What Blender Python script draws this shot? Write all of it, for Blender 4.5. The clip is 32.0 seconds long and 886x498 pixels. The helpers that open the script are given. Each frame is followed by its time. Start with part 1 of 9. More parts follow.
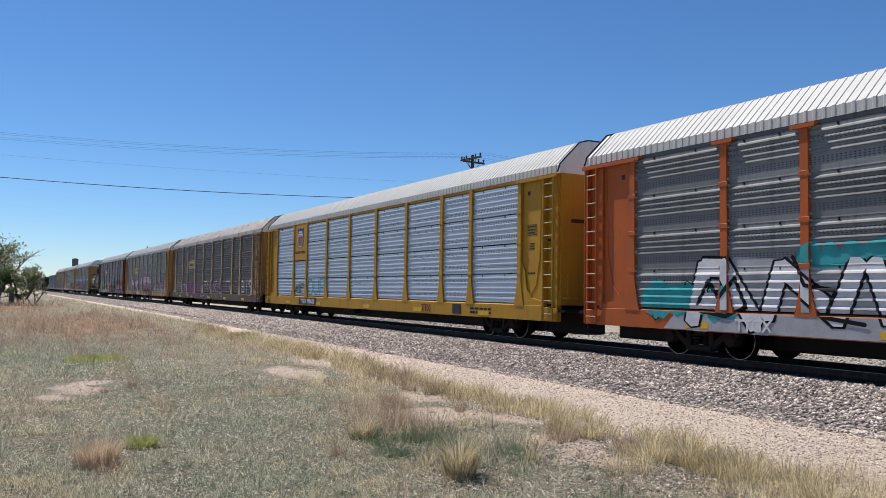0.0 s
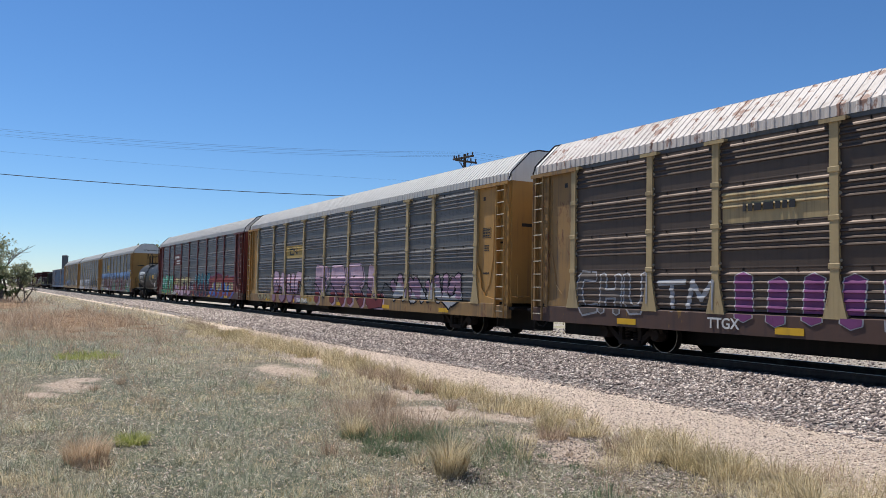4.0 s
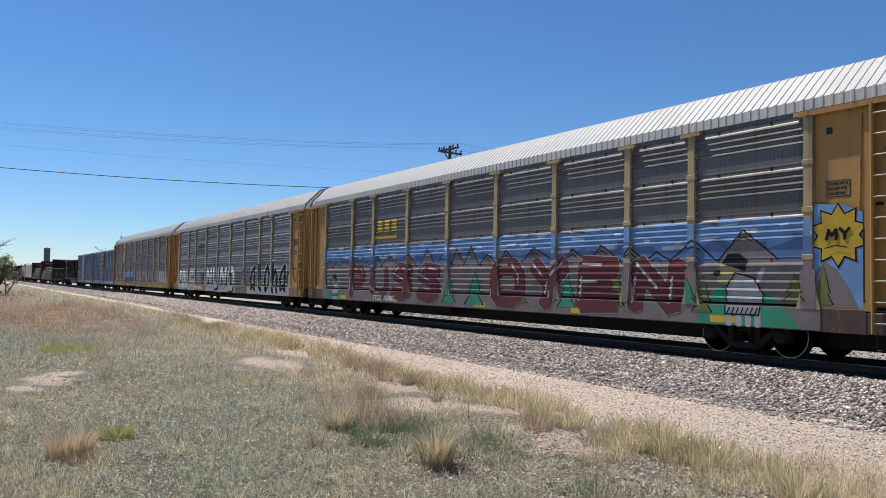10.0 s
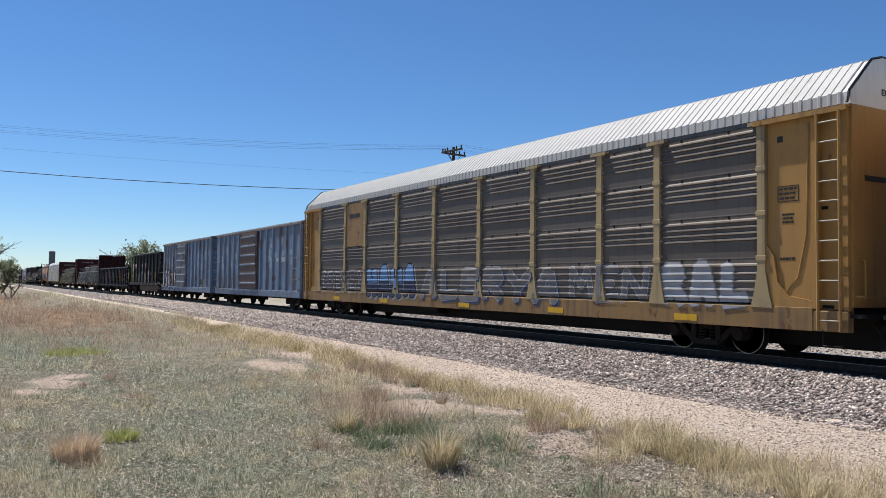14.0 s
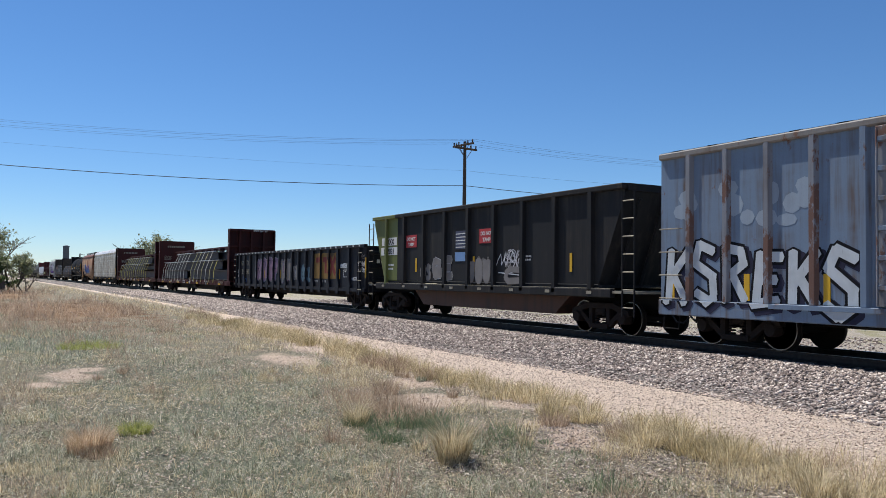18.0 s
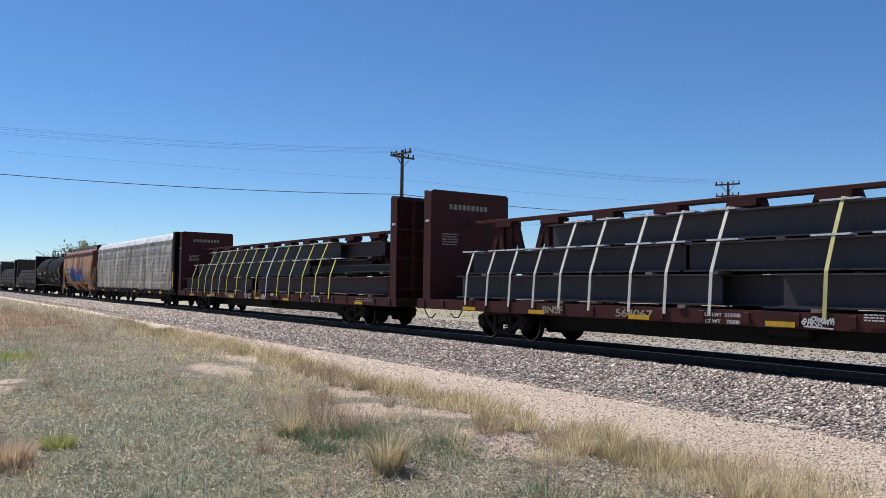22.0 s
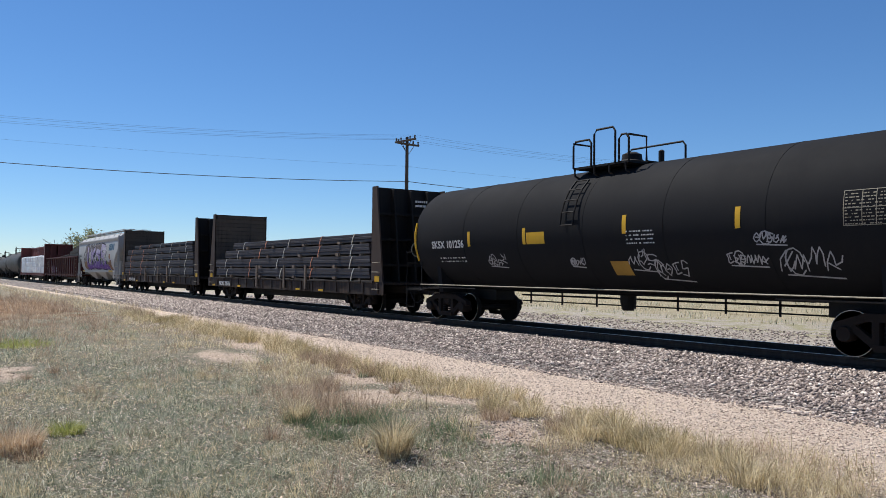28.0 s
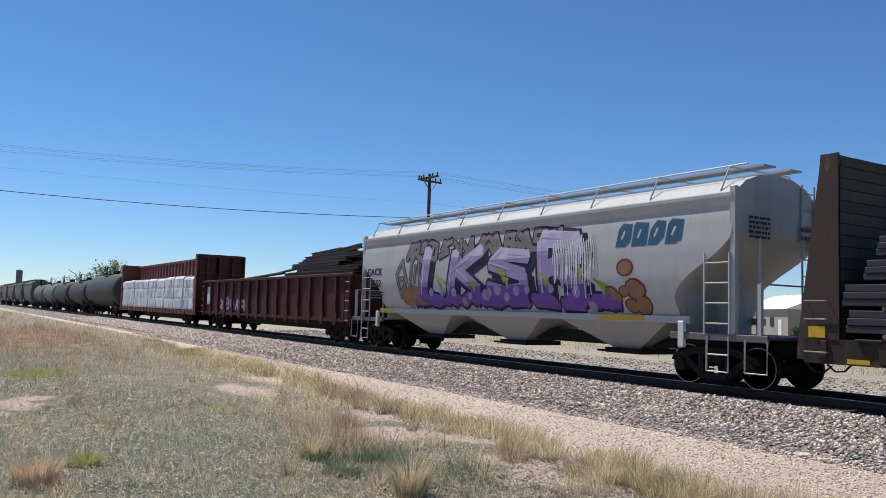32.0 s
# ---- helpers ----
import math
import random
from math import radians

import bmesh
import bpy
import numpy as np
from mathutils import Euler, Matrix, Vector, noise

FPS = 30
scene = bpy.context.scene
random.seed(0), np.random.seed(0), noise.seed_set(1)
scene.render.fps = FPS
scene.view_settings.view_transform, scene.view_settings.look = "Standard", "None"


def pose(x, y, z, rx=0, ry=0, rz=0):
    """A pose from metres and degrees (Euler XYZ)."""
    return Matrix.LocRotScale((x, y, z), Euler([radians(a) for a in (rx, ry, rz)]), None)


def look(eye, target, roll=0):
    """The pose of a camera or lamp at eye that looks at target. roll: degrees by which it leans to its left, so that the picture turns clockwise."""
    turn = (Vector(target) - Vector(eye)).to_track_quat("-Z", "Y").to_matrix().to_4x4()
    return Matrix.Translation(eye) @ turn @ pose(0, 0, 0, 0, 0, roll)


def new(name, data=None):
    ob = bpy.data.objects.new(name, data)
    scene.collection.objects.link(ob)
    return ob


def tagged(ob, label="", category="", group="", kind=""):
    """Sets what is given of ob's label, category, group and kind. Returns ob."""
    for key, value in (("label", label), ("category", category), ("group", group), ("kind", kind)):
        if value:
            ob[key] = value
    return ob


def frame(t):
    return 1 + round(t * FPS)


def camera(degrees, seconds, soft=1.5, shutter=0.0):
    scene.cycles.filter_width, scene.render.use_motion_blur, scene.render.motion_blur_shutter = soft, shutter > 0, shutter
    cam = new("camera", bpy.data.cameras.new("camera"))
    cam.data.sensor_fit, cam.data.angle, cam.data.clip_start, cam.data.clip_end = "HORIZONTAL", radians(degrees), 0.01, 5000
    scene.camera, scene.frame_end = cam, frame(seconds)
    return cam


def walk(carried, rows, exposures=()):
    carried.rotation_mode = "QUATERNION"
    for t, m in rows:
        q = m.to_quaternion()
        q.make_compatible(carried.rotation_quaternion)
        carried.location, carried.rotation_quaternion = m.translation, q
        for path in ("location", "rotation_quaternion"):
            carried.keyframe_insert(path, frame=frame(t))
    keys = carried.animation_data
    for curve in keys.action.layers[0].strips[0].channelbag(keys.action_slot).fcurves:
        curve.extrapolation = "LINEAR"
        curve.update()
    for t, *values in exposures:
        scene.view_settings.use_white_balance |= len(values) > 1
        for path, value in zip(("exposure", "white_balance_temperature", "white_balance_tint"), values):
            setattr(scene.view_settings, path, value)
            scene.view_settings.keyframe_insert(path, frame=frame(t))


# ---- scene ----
# ---- camera: stands beside the track and pans by hand ----
H = 1.85            # eye height over the field
RAIL = 0.46         # top of rail
TY = 14.92          # centre line of the track
SPEED = 13.58       # train, metres a second
cam = camera(57.9, 32.0, soft=0.4)


def aim(yaw, pitch, roll):
    """Yaw in degrees from the track's far direction (-x) towards the train."""
    a, b = radians(yaw), radians(pitch)
    d = Vector((-math.cos(a) * math.cos(b), math.sin(a) * math.cos(b), math.sin(b)))
    return look((0, 0, H), Vector((0, 0, H)) + 10 * d, roll)


walk(cam, [
    (0, aim(29.15, 3.03, 0.79)), (0.5, aim(28.40, 3.24, 1.03)), (1, aim(28.58, 3.47, 0.97)), (1.5, aim(29.02, 3.69, 1.02)),
    (2, aim(29.40, 3.76, 1.00)), (2.5, aim(29.56, 3.64, 1.11)), (3, aim(29.59, 3.38, 1.08)), (3.5, aim(29.63, 3.10, 1.08)),
    (5.5, aim(29.90, 2.81, 1.12)), (6, aim(29.89, 2.78, 1.05)), (6.5, aim(29.84, 2.69, 1.03)), (7, aim(29.87, 2.56, 0.90)),
    (7.5, aim(29.94, 2.46, 0.84)), (8, aim(30.10, 2.41, 0.86)), (8.5, aim(30.31, 2.34, 0.87)), (9, aim(30.55, 2.31, 0.84)),
    (9.5, aim(30.74, 2.32, 0.90)), (10, aim(30.80, 2.39, 0.92)), (10.5, aim(30.80, 2.40, 0.91)), (11, aim(30.76, 2.43, 0.90)),
    (11.5, aim(30.73, 2.45, 0.91)), (12, aim(30.76, 2.47, 0.83)), (12.5, aim(30.77, 2.54, 0.82)), (13, aim(30.74, 2.55, 0.74)),
    (13.5, aim(30.66, 2.53, 0.64)), (14, aim(30.51, 2.49, 0.67)), (14.5, aim(30.39, 2.49, 0.68)), (16.5, aim(29.59, 2.15, 0.81)),
    (17, aim(29.52, 2.11, 0.79)), (17.5, aim(29.56, 2.10, 0.78)), (18, aim(29.70, 2.08, 0.69)), (18.5, aim(30.04, 2.13, 0.65)),
    (19, aim(30.59, 2.24, 0.65)), (19.5, aim(31.25, 2.35, 0.83)), (20, aim(31.99, 2.44, 0.99)), (20.5, aim(32.68, 2.44, 1.02)),
    (21, aim(33.29, 2.53, 1.00)), (21.5, aim(33.81, 2.66, 0.93)), (22, aim(34.21, 2.76, 0.83)), (22.5, aim(34.41, 2.81, 0.74)),
    (23, aim(34.45, 2.69, 0.63)), (23.5, aim(34.40, 2.52, 0.56)), (24, aim(34.32, 2.33, 0.53)), (24.5, aim(34.28, 2.23, 0.51)),
    (25, aim(34.35, 2.21, 0.48)), (25.5, aim(34.39, 2.25, 0.58)), (27.5, aim(33.90, 1.83, 0.59)), (28, aim(33.85, 1.83, 0.65)),
    (28.5, aim(33.82, 1.94, 0.61)), (29, aim(33.70, 2.13, 0.72)), (29.5, aim(33.43, 2.38, 0.79)), (30, aim(32.95, 2.71, 1.00)),
    (30.5, aim(32.27, 3.07, 1.29)), (31, aim(31.65, 3.51, 1.49)), (31.5, aim(31.46, 3.95, 1.69)), (32, aim(32.30, 4.44, 1.71)),
])

# ---- world and sun ----
SUN = Vector((-0.46, -0.14, 0.87)).normalized()
world = bpy.data.worlds.new("world")
scene.world = world
world.use_nodes = True
wn = world.node_tree.nodes
sky = wn.new("ShaderNodeTexSky")
sky.sky_type = "NISHITA"
sky.sun_disc = False
sky.sun_elevation = math.asin(SUN.z)
sky.sun_rotation = math.atan2(SUN.x, SUN.y)
sky.altitude, sky.air_density, sky.dust_density, sky.ozone_density = 900, 1.0, 0.0, 10.0
wn["Background"].inputs["Strength"].default_value = 0.099
tint = wn.new("ShaderNodeHueSaturation")
tint.inputs["Saturation"].default_value = 1.07
world.node_tree.links.new(sky.outputs[0], tint.inputs["Color"])
world.node_tree.links.new(tint.outputs[0], wn["Background"].inputs["Color"])
sun = new("sun", bpy.data.lights.new("sun", "SUN"))
sun.data.energy, sun.data.angle, sun.data.color = 5.0, radians(0.53), (1.0, 0.955, 0.885)
sun.matrix_world = look((0, 0, 60), Vector((0, 0, 60)) - SUN)
scene.view_settings.exposure = 0.20


# ---- mesh helpers ----
class Geo:
    """Collects vertices and faces; every method adds a closed or open piece."""

    def __init__(self):
        self.v, self.f, self.k = [], [], []

    def add(self, verts, faces, k=0):
        n = len(self.v)
        self.v += [tuple(p) for p in verts]
        self.f += [tuple(n + i for i in q) for q in faces]
        self.k += [k] * len(faces)
        return self

    def box(self, x0, x1, y0, y1, z0, z1, k=0, c=0.0):
        if c:
            return self.prism([(y0 + c, z0), (y1 - c, z0), (y1, z0 + c), (y1, z1 - c), (y1 - c, z1), (y0 + c, z1), (y0, z1 - c), (y0, z0 + c)], x0, x1, k=k)
        p = [(x, y, z) for x in (x0, x1) for y in (y0, y1) for z in (z0, z1)]
        return self.add(p, [(0, 1, 3, 2), (4, 6, 7, 5), (0, 4, 5, 1), (2, 3, 7, 6), (0, 2, 6, 4), (1, 5, 7, 3)], k)

    def prism(self, poly, a, b, axis="x", k=0):
        """poly: (y, z) for axis x, (x, z) for y, (x, y) for z."""
        put = {"x": lambda t, p: (t, p[0], p[1]), "y": lambda t, p: (p[0], t, p[1]), "z": lambda t, p: (p[0], p[1], t)}[axis]
        n = len(poly)
        vs = [put(a, p) for p in poly] + [put(b, p) for p in poly]
        fs = [(i, (i + 1) % n, n + (i + 1) % n, n + i) for i in range(n)]
        return self.add(vs, fs + [tuple(range(n))[::-1], tuple(range(n, 2 * n))], k)

    def sheet(self, line, a, b, k=0):
        """An open profile of (y, z) drawn along x."""
        n = len(line)
        return self.add([(a, *p) for p in line] + [(b, *p) for p in line], [(i, i + 1, n + i + 1, n + i) for i in range(n - 1)], k)

    def tube(self, pts, r, n=6, k=0, r2=None):
        pts = [Vector(p) for p in pts]
        vs, m = [], len(pts)
        for i, p in enumerate(pts):
            d = (pts[min(i + 1, m - 1)] - pts[max(i - 1, 0)]).normalized()
            s = d.cross(Vector((0, 0, 1)) if abs(d.z) < 0.9 else Vector((1, 0, 0))).normalized()
            u = s.cross(d)
            q = r if r2 is None else r + (r2 - r) * i / max(1, m - 1)
            vs += [p + q * (math.cos(6.28319 * j / n) * s + math.sin(6.28319 * j / n) * u) for j in range(n)]
        fs = [(i * n + j, i * n + (j + 1) % n, (i + 1) * n + (j + 1) % n, (i + 1) * n + j) for i in range(m - 1) for j in range(n)]
        return self.add(vs, fs + [tuple(range(n))[::-1], tuple(range((m - 1) * n, m * n))], k)

    def lathe(self, line, cy, cz, n=32, k=0, axis="x", cx=0.0):
        """line: (along, radius), turned about a line along axis."""
        vs = []
        for a, r in line:
            for j in range(n):
                c, s = r * math.cos(6.28319 * j / n), r * math.sin(6.28319 * j / n)
                vs.append({"x": (a, cy + c, cz + s), "y": (cx + c, a, cz + s), "z": (cx + c, cy + s, a)}[axis])
        fs = [(i * n + j, i * n + (j + 1) % n, (i + 1) * n + (j + 1) % n, (i + 1) * n + j) for i in range(len(line) - 1) for j in range(n)]
        fs += [tuple(range(n)), tuple(range((len(line) - 1) * n, len(line) * n))]
        return self.add(vs, fs, k)

    def mesh(self, name, mats, smooth=False):
        me = bpy.data.meshes.new(name)
        me.from_pydata(self.v, [], self.f)
        for m in (mats if isinstance(mats, (list, tuple)) else [mats]):
            me.materials.append(m)
        if any(self.k):
            me.polygons.foreach_set("material_index", self.k)
        bm = bmesh.new()
        bm.from_mesh(me)
        bmesh.ops.recalc_face_normals(bm, faces=bm.faces)
        bm.to_mesh(me)
        bm.free()
        if smooth:
            me.polygons.foreach_set("use_smooth", [True] * len(me.polygons))
            me.set_sharp_from_angle(angle=radians(35))
        me.update()
        return me


def part(name, g, material, parent, label="", smooth=False, at=None):
    me = g if isinstance(g, bpy.types.Mesh) else g.mesh(name, material, smooth)
    ob = new(name, me)
    ob.parent = parent
    if at is not None:
        ob.matrix_basis = at
    return tagged(ob, label) if label else ob


def thing(name, label, category, group="", at=None, kind=""):
    ob = new(name)
    if at is not None:
        ob.matrix_basis = at
    return tagged(ob, label, category, group, kind)


# ---- materials ----
def nodes_of(name):
    m = bpy.data.materials.new(name)
    m.use_nodes = True
    return m, m.node_tree.nodes, m.node_tree.links, m.node_tree.nodes["Principled BSDF"]


def noise_node(n, l, vec, scale, detail=4, rough=0.55):
    t = n.new("ShaderNodeTexNoise")
    t.inputs["Scale"].default_value, t.inputs["Detail"].default_value, t.inputs["Roughness"].default_value = scale, detail, rough
    l.new(vec, t.inputs["Vector"])
    return t.outputs["Fac"]


def stretch(n, l, scale):
    c = n.new("ShaderNodeTexCoord")
    m = n.new("ShaderNodeMapping")
    m.inputs["Scale"].default_value = scale
    l.new(c.outputs["Object"], m.inputs["Vector"])
    return m.outputs["Vector"]


def stretch_z(n, l):
    c, s = n.new("ShaderNodeTexCoord"), n.new("ShaderNodeSeparateXYZ")
    l.new(c.outputs["Object"], s.inputs[0])
    return s.outputs["Z"]


def ramp(n, l, fac, a, b):
    r = n.new("ShaderNodeMapRange")
    r.interpolation_type = "SMOOTHSTEP"
    r.inputs["From Min"].default_value, r.inputs["From Max"].default_value = a, b
    l.new(fac, r.inputs["Value"])
    return r.outputs["Result"]


def mix(n, l, fac, a, b):
    m = n.new("ShaderNodeMix")
    m.data_type = "RGBA"
    for sock, val in ((m.inputs["Factor"], fac), (m.inputs["A"], a), (m.inputs["B"], b)):
        if isinstance(val, bpy.types.NodeSocket):
            l.new(val, sock)
        elif isinstance(val, (int, float)):
            sock.default_value = val
        else:
            sock.default_value = (*val, 1)
    return m.outputs["Result"]


def bump(n, l, b, height, strength, dist=0.01):
    t = n.new("ShaderNodeBump")
    t.inputs["Strength"].default_value, t.inputs["Distance"].default_value = strength, dist
    l.new(height, t.inputs["Height"])
    l.new(t.outputs["Normal"], b.inputs["Normal"])


def coat(name, col, dirt=(0.10, 0.075, 0.055), amount=0.4, rust=None, rusty=0.0, rough=0.55, metal=0.0, spec=0.3, holes=0.0, vary=0.0):
    """Weathered paint or sheet metal: grime in large patches, run-down streaks, fine speckle, optional rust."""
    m, n, l, b = nodes_of(name)
    big = noise_node(n, l, stretch(n, l, (0.7, 0.7, 0.9)), 1.0, 5)
    streak = noise_node(n, l, stretch(n, l, (7, 7, 0.35)), 1.0, 4, 0.6)
    fine = noise_node(n, l, stretch(n, l, (1, 1, 1)), 38, 3, 0.7)
    mul = n.new("ShaderNodeMath")
    mul.operation = "MULTIPLY"
    l.new(ramp(n, l, streak, 0.42, 0.75), mul.inputs[0])
    l.new(ramp(n, l, big, 0.3, 0.7), mul.inputs[1])
    sc = n.new("ShaderNodeMath")
    sc.operation = "MULTIPLY"
    sc.inputs[1].default_value = amount * 1.6
    sc.use_clamp = True
    l.new(mul.outputs[0], sc.inputs[0])
    c = mix(n, l, ramp(n, l, big, 0.35, 0.85), col, [x * (1 - 0.35 * amount) + d * 0.35 * amount for x, d in zip(col, dirt)])
    c = mix(n, l, sc.outputs[0], c, dirt)
    if rust:
        r = noise_node(n, l, stretch(n, l, (1.1, 1.1, 0.5)), 2.3, 7, 0.68)
        c = mix(n, l, ramp(n, l, r, 0.68 - 0.3 * rusty, 0.74 - 0.3 * rusty), c, rust)
    sp = n.new("ShaderNodeMath")
    sp.operation = "MULTIPLY"
    sp.inputs[1].default_value = 0.35
    l.new(ramp(n, l, fine, 0.5, 0.8), sp.inputs[0])
    c = mix(n, l, sp.outputs[0], c, [x * 0.62 for x in col])
    if holes:
        s = n.new("ShaderNodeSeparateXYZ")
        l.new(stretch(n, l, (11, 1, 22)), s.inputs[0])
        d2 = []
        for ax in ("X", "Z"):
            fr = n.new("ShaderNodeMath")
            fr.operation = "PINGPONG"
            fr.inputs[1].default_value = 0.5
            l.new(s.outputs[ax], fr.inputs[0])
            q = n.new("ShaderNodeMath")
            q.operation = "POWER"
            q.inputs[1].default_value = 2
            l.new(fr.outputs[0], q.inputs[0])
            d2.append(q.outputs[0])
        ad = n.new("ShaderNodeMath")
        l.new(d2[0], ad.inputs[0])
        l.new(d2[1], ad.inputs[1])
        band = n.new("ShaderNodeMath")
        band.operation = "PINGPONG"
        band.inputs[1].default_value = 0.215
        l.new(stretch_z(n, l), band.inputs[0])
        ok = n.new("ShaderNodeMath")
        ok.operation = "MULTIPLY"
        l.new(ramp(n, l, ad.outputs[0], 0.075, 0.04), ok.inputs[0])
        l.new(ramp(n, l, band.outputs[0], 0.135, 0.14), ok.inputs[1])
        weak = n.new("ShaderNodeMath")
        weak.operation = "MULTIPLY"
        weak.inputs[1].default_value = holes
        l.new(ok.outputs[0], weak.inputs[0])
        c = mix(n, l, weak.outputs[0], c, (0.02, 0.02, 0.022))
    if vary:
        o, q = n.new("ShaderNodeObjectInfo"), n.new("ShaderNodeMath")
        q.operation = "MULTIPLY"
        q.inputs[1].default_value = vary
        l.new(o.outputs["Random"], q.inputs[0])
        c = mix(n, l, q.outputs[0], c, dirt)
    l.new(c, b.inputs["Base Color"])
    b.inputs["Metallic"].default_value = metal
    b.inputs["Specular IOR Level"].default_value = spec
    rr = n.new("ShaderNodeMapRange")
    rr.inputs["To Min"].default_value, rr.inputs["To Max"].default_value = rough - 0.1, min(1, rough + 0.2)
    l.new(big, rr.inputs["Value"])
    l.new(rr.outputs[0], b.inputs["Roughness"])
    bump(n, l, b, fine, 0.15, 0.004)
    return m


def spray(name, col):
    """Sprayed paint, slightly uneven."""
    m, n, l, b = nodes_of(name)
    t = noise_node(n, l, stretch(n, l, (1, 1, 1)), 2.2, 4)
    f = noise_node(n, l, stretch(n, l, (6, 6, 1)), 5, 3)
    c = mix(n, l, ramp(n, l, t, 0.35, 0.75), col, [x * 0.76 + 0.004 for x in col])
    c = mix(n, l, ramp(n, l, f, 0.62, 0.8), c, [x * 0.6 + 0.008 for x in col])
    l.new(c, b.inputs["Base Color"])
    b.inputs["Roughness"].default_value = 0.7
    b.inputs["Specular IOR Level"].default_value = 0.12
    return m


YELLOW = coat("yellow_paint", (0.395, 0.205, 0.010), amount=0.3, rust=(0.16, 0.07, 0.03), rusty=0.15)
TAN = coat("faded_yellow_paint", (0.27, 0.16, 0.06), amount=0.7, rust=(0.15, 0.07, 0.035), rusty=0.35)
GOLD = coat("golden_paint", (0.38, 0.21, 0.06), amount=0.4, rust=(0.16, 0.07, 0.03), rusty=0.15)
ORANGE = coat("orange_paint", (0.40, 0.085, 0.012), amount=0.35, rust=(0.14, 0.05, 0.03), rusty=0.2)
MAROON = coat("maroon_paint", (0.125, 0.027, 0.024), amount=0.4, dirt=(0.06, 0.04, 0.035), rust=(0.10, 0.04, 0.025), rusty=0.2)
SILVER = coat("bright_galvanised_panel", (0.40, 0.465, 0.54), amount=0.22, dirt=(0.31, 0.335, 0.355), rough=0.45, metal=0.3, holes=1.0, vary=0.15)
GREYPANEL = coat("grey_galvanised_panel", (0.205, 0.214, 0.22), amount=0.7, dirt=(0.10, 0.095, 0.09), rough=0.6, metal=0.15, holes=0.8, vary=0.45)
DARKPANEL = coat("sooty_panel", (0.158, 0.152, 0.146), amount=0.7, dirt=(0.07, 0.06, 0.053), rough=0.5, metal=0.5, holes=0.5, vary=0.4)
BROWNPANEL = coat("brown_dusty_panel", (0.15, 0.13, 0.112), amount=0.7, dirt=(0.085, 0.065, 0.05), rough=0.55, metal=0.4, vary=0.4)
SOOTPANEL = coat("soot_black_panel", (0.105, 0.077, 0.06), amount=0.7, dirt=(0.048, 0.034, 0.028), rough=0.5, metal=0.5, vary=0.4)
FADED = coat("sun_faded_tan_paint", (0.38, 0.29, 0.15), amount=0.5, rust=(0.18, 0.09, 0.04), rusty=0.15)
GRIME = coat("grimy_brown_sill_paint", (0.085, 0.048, 0.036), amount=0.6, dirt=(0.05, 0.035, 0.035), rust=(0.17, 0.10, 0.03), rusty=0.25)
EMBLEMYEL = coat("faded_yellow_emblem", (0.45, 0.31, 0.09), amount=0.4)
ROOF = coat("white_roof_sheet", (0.47, 0.46, 0.435), amount=0.25, dirt=(0.33, 0.30, 0.26), rough=0.5)
ROOFRUST = coat("rusting_roof_sheet", (0.55, 0.50, 0.46), amount=0.5, dirt=(0.25, 0.2, 0.16), rust=(0.26, 0.15, 0.11), rusty=0.42, rough=0.6)
WHITE = coat("white_paint", (0.666, 0.657, 0.63), amount=0.2, rough=0.5)
BLACKIRON = coat("black_iron", (0.011, 0.010, 0.010), amount=0.5, dirt=(0.024, 0.019, 0.016), rough=0.65, spec=0.2)
RUSTIRON = coat("brown_iron", (0.022, 0.016, 0.013), amount=0.6, dirt=(0.012, 0.010, 0.009), rough=0.8, spec=0.15)
WHEELMAT = coat("wheel_steel", (0.018, 0.014, 0.012), amount=0.6, dirt=(0.011, 0.009, 0.008), rough=0.7, spec=0.15)
TREAD = coat("polished_steel", (0.42, 0.40, 0.38), amount=0.2, rough=0.3, metal=0.9)
TANKBLACK = coat("black_tank_paint", (0.014, 0.0145, 0.0165), amount=0.4, dirt=(0.019, 0.0185, 0.0185), rough=0.7, spec=0.07)
TANKGREY = coat("faded_black_tank_paint", (0.026, 0.0265, 0.028), amount=0.4, dirt=(0.036, 0.034, 0.033), rough=0.5, spec=0.25)
PIPEYEL = coat("reflector_yellow", (0.62, 0.36, 0.02), amount=0.2)
LETTERWHITE = coat("white_lettering", (0.612, 0.612, 0.595), amount=0.25)
LEDGE = coat("pale_steel", (0.31, 0.28, 0.215), amount=0.5)
LETTERBLACK = coat("black_lettering", (0.02, 0.02, 0.022), amount=0.2)


BARE = [(-16.2, 1.4, 0.95), (-15.0, 0.9, 0.5), (-10.5, 5.9, 1.1), (-9.6, 6.6, 0.8), (-17.6, 5.9, 1.4), (-7.2, 5.6, 0.5), (-12.6, 6.6, 0.9), (-19.5, 7.2, 1.0), (-8.0, 6.2, 0.6), (-7.3, 5.9, 0.55), (-16.9, 1.75, 0.6)]
# stony ground with only a thin cover
STONY = [(-5.9, 5.0, 1.7, 0.75), (-4.6, 5.3, 1.3, 0.9), (-13.0, 6.1, 2.0, 0.35), (-7.6, 1.6, 1.6, 0.5)]
# sage green, deep green and russet stretches of the field: centre and half sizes
SAGE = [(-13.5, 2.9, 5.5, 2.2), (-24, 1.5, 8, 2.6), (-7.5, 2.2, 2.2, 1.6)]
DEEP = [(-8.7, 4.6, 0.8, 0.55), (-7.3, 5.15, 0.45, 0.3), (-5.6, 4.75, 0.4, 0.25)]
RUSSET = [(-46, 3.5, 17, 5.0), (-80, 0, 25, 6.0), (-10.2, 4.9, 1.6, 0.6)]


